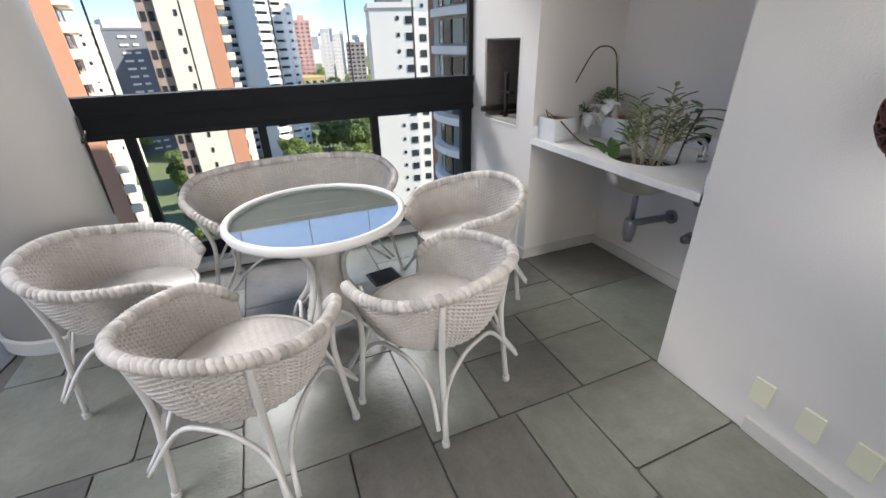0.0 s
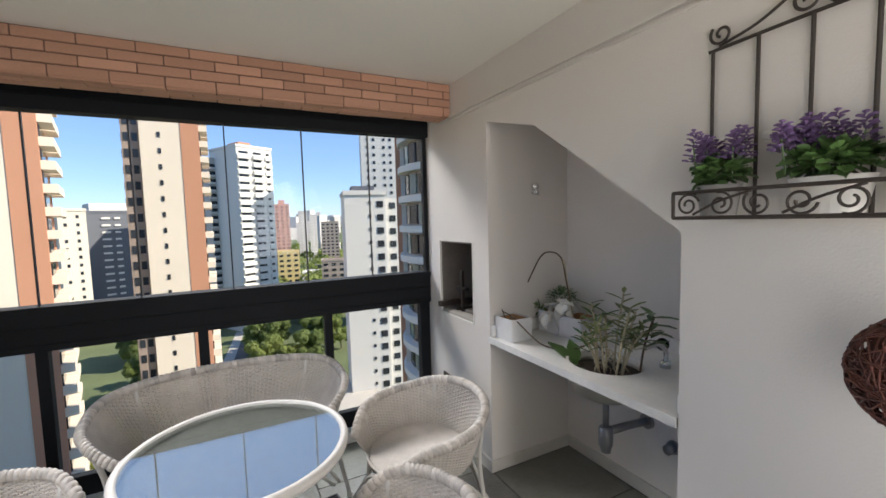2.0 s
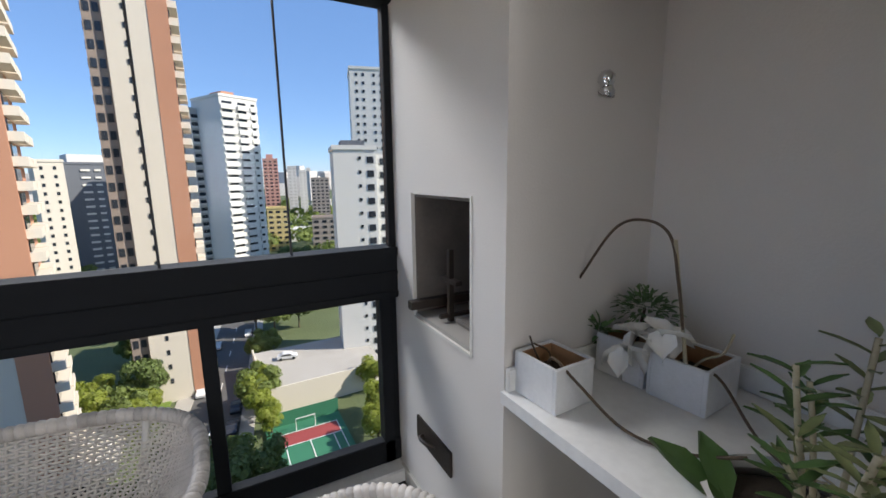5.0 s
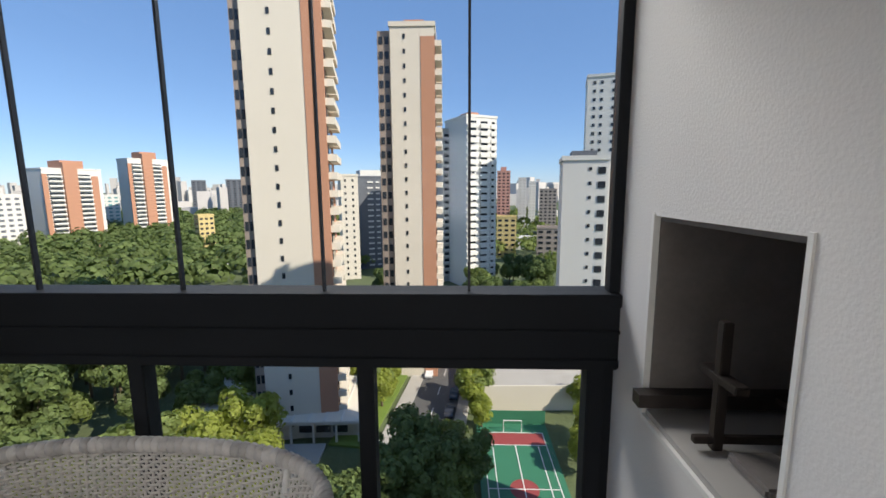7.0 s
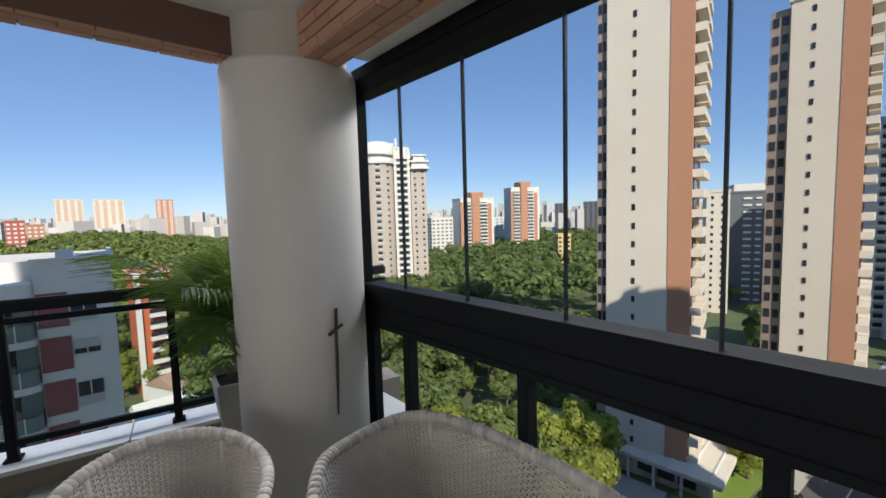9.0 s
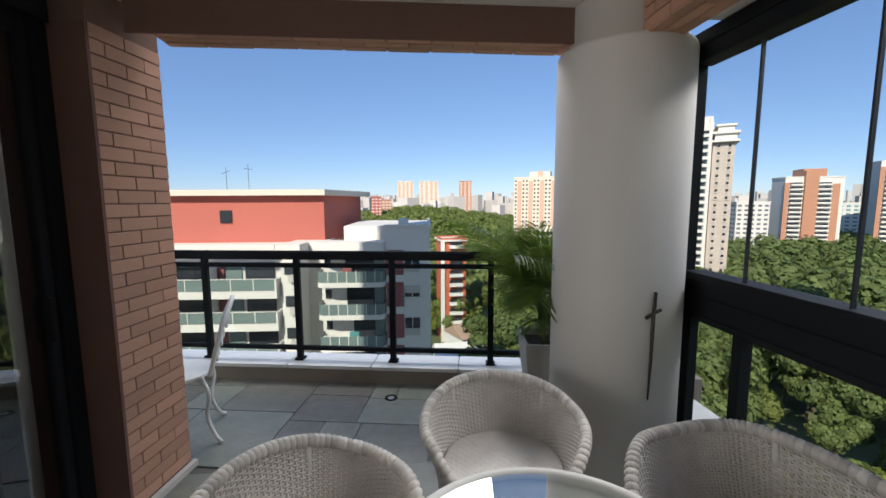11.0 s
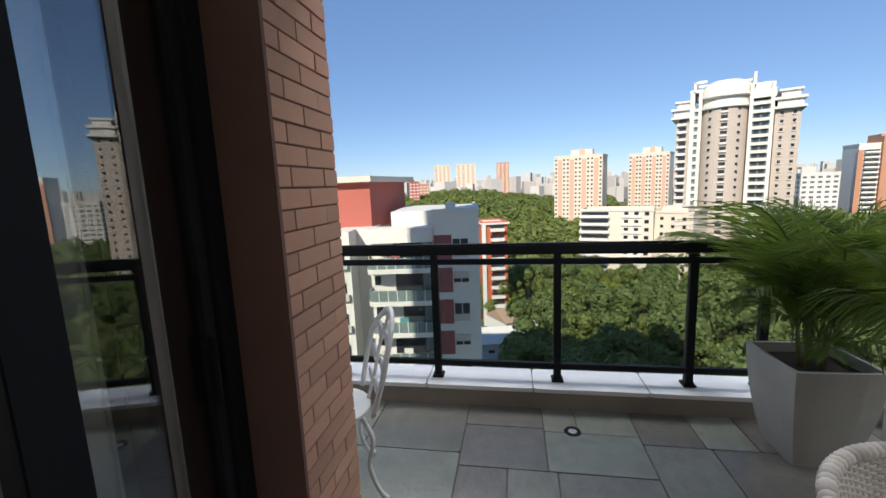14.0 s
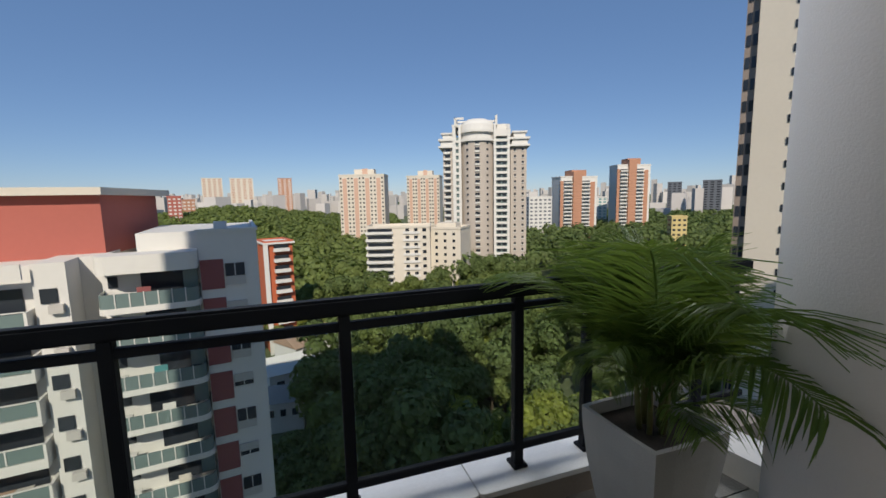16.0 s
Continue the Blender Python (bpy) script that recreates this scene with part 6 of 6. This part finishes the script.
for y in (-2.467, -2.631, -2.784):
    o = thing("socket_plate", "cream blank socket plate low on the wall", "socket plate", pose(-0.0005, y, 0.213), group="wall sockets")
    part("plate", boxes((-0.009, 0, -0.036, 0.036, -0.058, 0.058), bevel=0.004), PLATE, o)


# ---- flower rack and woven ball ----
def scroll(cy, cz, r, turns, start, flip=1, x=0.0, n=30):
    return [(x, cy + flip * math.cos(start + turns * 2 * math.pi * i / n) * r * (1 - 0.75 * i / n), cz + math.sin(start + turns * 2 * math.pi * i / n) * r * (1 - 0.75 * i / n)) for i in range(n + 1)]


rk = thing("flower_rack", "black wrought iron wall rack with scrolls holding flower pots", "plant rack", pose(-0.012, 0, 0))
RY0, RY1, RZ0, RZ1 = -2.12, -3.02, 1.585, 1.66
part("basket_frame", tubes([(-0.17, RY0, RZ1), (-0.17, RY1, RZ1)], [(-0.17, RY0, RZ0), (-0.17, RY1, RZ0)], [(-0.17, RY0, RZ0), (-0.17, RY0, RZ1)], [(-0.17, RY1, RZ0), (-0.17, RY1, RZ1)], [(0, RY0, RZ1), (-0.17, RY0, RZ1)], [(0, RY0, RZ0), (-0.17, RY0, RZ0)], [(0, RY1, RZ1), (-0.17, RY1, RZ1)], [(0, RY1, RZ0), (-0.17, RY1, RZ0)], [(-0.08, RY0, RZ0), (-0.08, RY1, RZ0)], r=0.0052), IRON, rk)
for k in range(10):
    cy = RY0 - 0.045 - k * 0.09
    part("scroll", tubes(scroll(cy, (RZ0 + RZ1) / 2, 0.034, 1.5, 0.3 + k, 1 if k % 2 else -1, -0.17), r=0.0036, seg=6), IRON, rk, smooth=True)
for k in range(4):
    cy = RY0 - 0.13 - k * 0.22
    part("tendril", tubes(curve_points([(-0.17, cy + 0.07, RZ0 + 0.01), (-0.17, cy, RZ1 - 0.03), (-0.17, cy - 0.08, RZ1 - 0.005)], 6), r=0.0036, seg=6), IRON, rk, smooth=True)
def arch(y):
    return 2.10 + 0.012 * math.sin(math.pi * (RY0 - y) / (RY0 - RY1))
for k in range(8):
    y = RY0 - 0.012 - k * 0.125
    part("upright", tubes([(0, y, RZ0), (0, y, arch(y))], r=0.0055), IRON, rk)
part("top_bar", tubes([(0, RY0 - i * 0.03, arch(RY0 - i * 0.03)) for i in range(31)], r=0.0055), IRON, rk)
part("scroll", tubes(scroll(RY0 - 0.035, 2.145, 0.034, 1.3, 2.4, -1), r=0.0045, seg=6), IRON, rk, smooth=True)
part("tendril", tubes(curve_points([(0, RY0 - 0.03, 2.11), (0, RY0 - 0.13, 2.135), (0, RY0 - 0.215, 2.178), (0, RY0 - 0.25, 2.186)], 6), r=0.0045, seg=6), IRON, rk, smooth=True)
part("scroll", tubes(scroll(RY0 - 0.25, 2.15, 0.036, 1.3, 1.57, -1), r=0.0045, seg=6), IRON, rk, smooth=True)
part("ring", tubes([(0, RY0 - 0.325 + 0.036 * math.cos(i * 0.3142), 2.148 + 0.036 * math.sin(i * 0.3142)) for i in range(21)], r=0.0045, seg=6), IRON, rk, smooth=True)
part("scroll", tubes(scroll(RY0 - 0.41, 2.155, 0.04, 1.3, 1.57, 1), r=0.0045, seg=6), IRON, rk, smooth=True)
part("tendril", tubes(curve_points([(0, RY0 - 0.40, 2.195), (0, RY0 - 0.50, 2.19), (0, RY0 - 0.60, 2.155), (0, RY0 - 0.80, 2.12)], 6), r=0.0045, seg=6), IRON, rk, smooth=True)


def flower_pot(y, mat, w, label, spikes):
    p = thing("flower_pot", label, "flower pot", pose(-0.10, y, RZ0 + 0.006), group="pots in the wall rack")
    bm = bmesh.new()
    lathe(bm, [(0.75, 0), (0.96, 0.085), (1.0, 0.088), (0.93, 0.085), (0.85, 0.07), (0.01, 0.07)], 24, 0, 0, 0.06, w)
    part("pot", bm, mat, p)
    bush(p, "foliage", rp, 190, (0, 0, 0.115), (0.06, w * 1.05, 0.045), 0.032, LEAF, 0.5, 0.95)
    for k in range(spikes):
        bx, by = rp.uniform(-0.04, 0.04), rp.uniform(-w, w)
        hh = rp.uniform(0.05, 0.09)
        st = part("flower_stem", tubes([(bx, by, 0.10), (bx * 1.3, by * 1.1, 0.13 + hh)], r=0.002, seg=5), LEAF, p)
        bm = bmesh.new()
        for q in range(26):
            t = q / 25
            a = q * 2.4
            o = Vector((bx * 1.2, by * 1.08, 0.155 + hh * t)) + Vector((math.cos(a), math.sin(a), 0)) * 0.014 * (1.15 - t)
            leaf(bm, o, (math.cos(a), math.sin(a), 0.5), (0, 0, 1), 0.019, 0.016, 0.3, 0.2)
        part("bloom", bm, PURPLE, st, "lilac flower spike")
    return p


flower_pot(-2.205, GREYPOT, 0.06, "dark grey flower pot with small lilac flowers", 10)
flower_pot(-2.46, WHITEPOT, 0.085, "white flower pot with tall lilac flowers", 13)
flower_pot(-2.64, GREYPOT, 0.07, "grey zinc flower pot with green leaves", 2)
flower_pot(-2.84, WHITEPOT, 0.09, "white flower pot with lilac flowers and leaves", 8)
br_ = thing("wall_lamp", "small white wall lamp behind the flower rack", "wall lamp", pose(-0.001, -2.31, 1.805))
part("mount", boxes((-0.05, 0, -0.02, 0.02, -0.012, 0.012), bevel=0.004), WHITEPOT, br_)
part("shade", tubes([(-0.05, 0.015, 0.005), (-0.06, -0.06, -0.012)], r=[0.012, 0.02], seg=12), WHITEPOT, br_, smooth=True)

ball = thing("vine_ball", "dark red woven vine ball hanging from a ring", "wicker ball", pose(-0.19, -2.66, 1.268))
bm = bmesh.new()
rv = random.Random(9)
for k in range(150):
    n = Vector((rv.gauss(0, 1), rv.gauss(0, 1), rv.gauss(0, 1.2))).normalized()
    u = n.orthogonal().normalized()
    w = n.cross(u)
    off = rv.uniform(-0.075, 0.075)
    rr = math.sqrt(0.125 ** 2 - off ** 2) * rv.uniform(0.94, 1.02)
    a0, ln = rv.uniform(0, 6.28), rv.uniform(2.2, 6.0)
    pts = [n * off + (u * math.cos(a0 + ln * i / 22) + w * math.sin(a0 + ln * i / 22)) * rr * (1 + 0.02 * math.sin(i * 1.7 + k)) for i in range(23)]
    tube(bm, [(p.x, p.y, p.z * 0.98) for p in pts], 0.0022, 4)
part("vine_shell", bm, VINE, ball, "tangled dark red vines", True)
bm = bmesh.new()
bmesh.ops.create_icosphere(bm, subdivisions=3, radius=0.104)
part("core", bm, VINE, ball, "dense inner layer of vines")
part("ring", tubes([(0, 0.026 * math.cos(i * 0.349), 0.15 + 0.032 * math.sin(i * 0.349)) for i in range(19)], r=0.0045, seg=6), VINE, ball, smooth=True)
part("hook", tubes(curve_points([(0, 0, 0.175), (0.0, -0.006, 0.20), (0, 0.004, 0.225)], 4), r=0.007, seg=6), VINE, ball, smooth=True)
part("ring", tubes([(0, 0.033 * math.cos(i * 0.349), 0.252 + 0.033 * math.sin(i * 0.349)) for i in range(19)], r=0.005, seg=6), VINE, ball, smooth=True)
part("hanger", tubes([(0, 0, 0.283), (0.002, 0, 0.318)], r=0.004, seg=6), IRON, ball)

# dagger on the column
dg = thing("wall_dagger", "black ornamental dagger hanging on the column", "ornament", pose(-2.78 + 0.338 * math.cos(radians(3.5)), -0.33 + 0.34 * math.sin(radians(3.5)), 0))
part("blade", tubes([(0.006, 0.0, 1.02), (0.007, -0.003, 0.80), (0.006, -0.008, 0.60)], r=[0.009, 0.0075, 0.004], seg=6), IRON, dg)
part("guard", tubes(curve_points([(0.008, -0.04, 1.005), (0.010, 0.0, 1.03), (0.008, 0.035, 1.045)], 5), r=0.008, seg=6), IRON, dg, smooth=True)
part("grip", tubes([(0.008, 0.0, 1.03), (0.008, 0.004, 1.13)], r=[0.009, 0.008], seg=8), IRON, dg)


# ---- terrace things ----
pt = thing("planter", "tall tapered square cement planter on the terrace", "planter", pose(-3.53, -0.42, 0, 0, 0, -7))
vs, fs = [], []
prof = [(0.135, 0.0), (0.165, 0.12), (0.195, 0.30), (0.212, 0.46), (0.217, 0.56), (0.196, 0.56), (0.190, 0.50)]
for r, z in prof:
    for k in range(4):
        for q in range(4):
            a, b = [(-1, -1), (1, -1), (1, 1), (-1, 1)][k], [(-1, -1), (1, -1), (1, 1), (-1, 1)][(k + 1) % 4]
            t = q / 4
            bul = 1.0 - 0.03 * (q in (0,)) 
            vs.append(((a[0] + (b[0] - a[0]) * t) * r * bul, (a[1] + (b[1] - a[1]) * t) * r * bul, z))
for i in range(len(prof) - 1):
    for k in range(16):
        fs.append((i * 16 + k, i * 16 + (k + 1) % 16, (i + 1) * 16 + (k + 1) % 16, (i + 1) * 16 + k))
fs.append(tuple(range(16))[::-1])
raw_part("pot", vs, fs, POT, pt, "", False)
part("soil", boxes((-0.188, 0.188, -0.188, 0.188, 0.46, 0.505)), SOIL, pt)


def frond_mesh(seed, length, arc):
    """An arching rib with narrow leaflets set in a shallow V, their tips hanging."""
    r = random.Random(seed)
    bm = bmesh.new()
    n = 34
    pts = [Vector((0, 0, 0))]
    for i in range(1, n + 1):
        t = i / n
        a = 1.40 - arc * t ** 1.6
        pts.append(pts[-1] + Vector((math.cos(a), 0.05 * math.sin(seed * 1.7 + t * 3), math.sin(a))) * length / n)
    tube(bm, pts, [0.0055 * (1 - 0.8 * i / n) + 0.0012 for i in range(n + 1)], 5)
    for i in range(9, n + 1):
        t = i / n
        d = (pts[i] - pts[i - 1]).normalized()
        side = d.cross(Vector((0, 1, 0))).cross(d).normalized()
        up = side.cross(d).normalized()
        if up.z < 0:
            up = -up
        ln = length * 0.34 * math.sin(min(1.0, 0.22 + (t - 0.25) * 0.95) * math.pi) ** 0.7 + 0.05
        for s in (-1, 1):
            if r.random() < 0.06:
                continue
            for back in (0.0, 0.5):
                way = d * r.uniform(0.75, 1.0) + side * s * r.uniform(0.75, 0.95) + up * r.uniform(0.12, 0.36)
                leaf(bm, pts[i].lerp(pts[i - 1], back + r.uniform(0, 0.2)), way, up, ln * r.uniform(0.85, 1.1), 0.0115 * r.uniform(0.8, 1.15), 0.3, r.uniform(0.35, 0.7))
    me = bpy.data.meshes.new("frond")
    bm.to_mesh(me)
    bm.free()
    me.materials.append(PALM)
    return me


FRONDS = [frond_mesh(1, 0.95, 1.0), frond_mesh(2, 0.85, 1.4), frond_mesh(3, 1.02, 0.7), frond_mesh(4, 0.74, 2.0)]


def palm(x, y, z, n, size, label, seed, lean=0, stalk=0.0):
    p = thing("potted_palm", label, "palm", pose(x, y, z))
    r = random.Random(seed)
    for k in range(9):
        a = k * 1.3
        part("trunk", tubes([(math.cos(a) * 0.05, math.sin(a) * 0.05, 0), (math.cos(a) * 0.08, math.sin(a) * 0.08, stalk + 0.26 * size)], r=[0.013, 0.009], seg=7), PALMSTEM, p, smooth=True)
    for k in range(n):
        f = new("frond", FRONDS[r.randrange(4)])
        f.parent = p
        s = size * r.uniform(0.46, 0.86)
        a = k * 137.5 + r.uniform(-20, 20)
        tilt = r.choice((-22, -18, -14, -8, -2, 6, 16, 34)) + r.uniform(-6, 6)
        f.matrix_basis = pose(math.cos(radians(a)) * 0.09, math.sin(radians(a)) * 0.09, stalk + 0.15 * size * r.uniform(0.1, 1.3), r.uniform(-12, 12), tilt, a) @ Matrix.Diagonal((s, s, s, 1))
    # long outer fronds that arch away over the floor and the rail
    for k in range(lean):
        f = new("frond", FRONDS[(0, 2, 1)[k % 3]])
        f.parent = p
        s = size * r.uniform(1.05, 1.2)
        f.matrix_basis = pose(0.06, -0.04, stalk + 0.15 * size * r.uniform(0.5, 1.4), r.uniform(-10, 10), r.uniform(4, 24), (-42, -58, -30, -130, 205, 165, -50)[k % 7] + r.uniform(-8, 8)) @ Matrix.Diagonal((s, s, s, 1))
    return p


palm(-3.53, -0.42, 0.50, 58, 0.84, "bushy green areca palm with arching feathery fronds", 5, 4, 0.10)
pot2 = thing("planter", "square cement planter at the terrace end", "planter", pose(-3.42, -4.72, 0, 0, 0, -9))
part("pot", boxes((-0.19, 0.19, -0.19, 0.19, 0, 0.5), bevel=0.01), POT, pot2)
palm(-3.42, -4.72, 0.5, 20, 1.15, "tall green palm at the terrace end", 8, 0, 0.85)

dn = thing("floor_drain", "small round metal floor drain in the slate", "floor drain", pose(-3.78, -1.62, 0))
bm = bmesh.new()
lathe(bm, [(0.001, 0.004), (0.03, 0.004), (0.034, 0.008), (0.048, 0.008), (0.052, 0.0)], 28)
part("ring", bm, BLACK, dn)
bm = bmesh.new()
lathe(bm, [(0.001, 0.006), (0.022, 0.006), (0.026, 0.004)], 20)
part("grid", bm, STEEL, dn)

# ornate cast chair behind the pillar
ic = thing("garden_chair", "ornate white cast metal garden chair behind the pillar", "chair", pose(-3.36, -2.98, 0, 0, 0, 20))
bm = bmesh.new()
lathe(bm, [(0.001, 0.43), (0.19, 0.43), (0.205, 0.44), (0.205, 0.455), (0.19, 0.462), (0.001, 0.458)], 28)
part("seat", bm, CASTWHITE, ic)
back = [(-0.17, 0.19, 0.45), (-0.21, 0.235, 0.62), (-0.19, 0.28, 0.78), (-0.10, 0.325, 0.88), (0, 0.34, 0.92), (0.10, 0.325, 0.88), (0.19, 0.28, 0.78), (0.21, 0.235, 0.62), (0.17, 0.19, 0.45)]
bk = part("backrest", tubes(curve_points(back, 6), r=0.014, seg=8), CASTWHITE, ic, "openwork scrolled back", True)
for sx in (-1, 1):
    for (cx_, cz_, rr) in ((0.09, 0.78, 0.06), (0.10, 0.66, 0.055), (0.07, 0.55, 0.05)):
        pts = [(sx * (cx_ + math.cos(i * 0.42) * rr * (1 - i / 34)), 0.20 + (cz_ - 0.45) * 0.30, cz_ + math.sin(i * 0.42) * rr * (1 - i / 34)) for i in range(26)]
        part("scroll", tubes(pts, r=0.008, seg=6), CASTWHITE, bk, smooth=True)
part("splat", tubes(curve_points([(0, 0.195, 0.46), (0.02, 0.235, 0.60), (-0.02, 0.28, 0.74), (0, 0.335, 0.90)], 6), r=0.010, seg=6), CASTWHITE, bk, smooth=True)
for sx in (-1, 1):
    for sy in (-1, 1):
        part("leg", tubes(curve_points([(sx * 0.14, sy * 0.14, 0.44), (sx * 0.19, sy * 0.18, 0.34), (sx * 0.15, sy * 0.16, 0.18), (sx * 0.17, sy * 0.20, 0.05), (sx * 0.20, sy * 0.235, 0.012)], 6), r=0.012, seg=8), CASTWHITE, ic, smooth=True)


# ---- bricks and tiles ----
def brick_face(parent, mat, origin, along, up, out, width, height, length=0.225, course=0.066, gap=0.007, deep=0.024):
    """Lays running-bond bricks over a face; origin, along, up and out in the parent's own space."""
    along, up, out = Vector(along), Vector(up), Vector(out)
    turn = Matrix((along, out, up)).transposed().to_4x4()
    rows = int(round(height / course))
    ch = height / rows
    for j in range(rows):
        x = -(length / 2) * (j % 2) - 0.03
        while x < width:
            a, b = max(0.0, x), min(width, x + length)
            if b - a > 0.03:
                ob = new("brick", unit_box(mat, 0.035))
                ob.parent = parent
                c = Vector(origin) + along * ((a + b) / 2) + up * (ch * (j + 0.5)) + out * (0.004 * ((j * 7 + int(x * 31)) % 3) / 3 - deep / 2 + 0.007)
                ob.matrix_basis = Matrix.Translation(c) @ turn @ Matrix.Diagonal((b - a - gap, deep, ch - gap, 1))
            x += length


brick_face(pillar, BRICK, (0.0, -0.012, 0.035), (-1, 0, 0), (0, 0, 1), (0, 1, 0), 0.42, 2.31)
brick_face(beam_window, BRICK, (-2.5, -0.388, 2.302), (1, 0, 0), (0, 0, 1), (0, -1, 0), 2.5, 0.206, course=0.052)
brick_face(beam_window, BRICK, (-2.5, -0.395, 2.302), (1, 0, 0), (0, 1, 0), (0, 0, -1), 2.5, 0.183, course=0.061)
brick_face(beam_side, BRICK, (-2.745, -2.65, 2.352), (0, 1, 0), (-1, 0, 0), (0, 0, -1), 2.05, 0.18, course=0.06)

rng = random.Random(31)


def split(x0, x1, y0, y1, out):
    """Cuts a floor field into unequal slabs."""
    w, d = x1 - x0, y1 - y0
    if w < 0.72 and d < 0.72 and (w * d < 0.20 or rng.random() < 0.4) or (w < 0.45 and d < 0.45):
        out.append((x0, x1, y0, y1))
        return
    t = rng.uniform(0.36, 0.64)
    if w / d > rng.uniform(0.8, 1.25):
        split(x0, x0 + w * t, y0, y1, out)
        split(x0 + w * t, x1, y0, y1, out)
    else:
        split(x0, x1, y0, y0 + d * t, out)
        split(x0, x1, y0 + d * t, y1, out)


floor_ob = bpy.data.objects["floor"]
tiles = []
split(-2.95, 0.0, -2.985, -0.05, tiles)
split(0.0, 0.626, -2.028, -0.845, tiles)
outer = []
split(-1.22, 0.10, -5.2, 1.25, outer)
for x0, x1, y0, y1 in tiles:
    piece("tile", SLATE, floor_ob, (x0 + x1) / 2, (y0 + y1) / 2, -0.006 + rng.uniform(-0.0008, 0.0008), x1 - x0 - 0.008, y1 - y0 - 0.008, 0.012, rng.uniform(-0.004, 0.004), 0.02)
for x0, x1, y0, y1 in outer:
    c = TERR @ Vector((0.12 - (x0 + x1) / 2 - 0.02, (y0 + y1) / 2, 0))
    if c.x < -2.95 or c.y < -2.99 and c.x < -2.98:
        piece("tile", SLATE, floor_ob, c.x, c.y, -0.0058 + rng.uniform(-0.0008, 0.0008), x1 - x0 - 0.008, y1 - y0 - 0.008, 0.012, radians(-9.15), 0.02)
for k in range(9):
    y = -5.15 + k * 0.75
    o = piece("coping", MARBLE, kerb, -0.008, y, 0.133, 0.305, 0.742, 0.030, 0, 0.03)
planks = bpy.data.objects["floor_indoors"]
for k in range(28):
    x = -2.86 + k * 0.102
    for q in range(3):
        piece("plank", PARQUET, planks, x + 0.05, -3.9 - q * 1.35 - 0.3 * (k % 2), -0.004, 0.1, 1.34, 0.008)
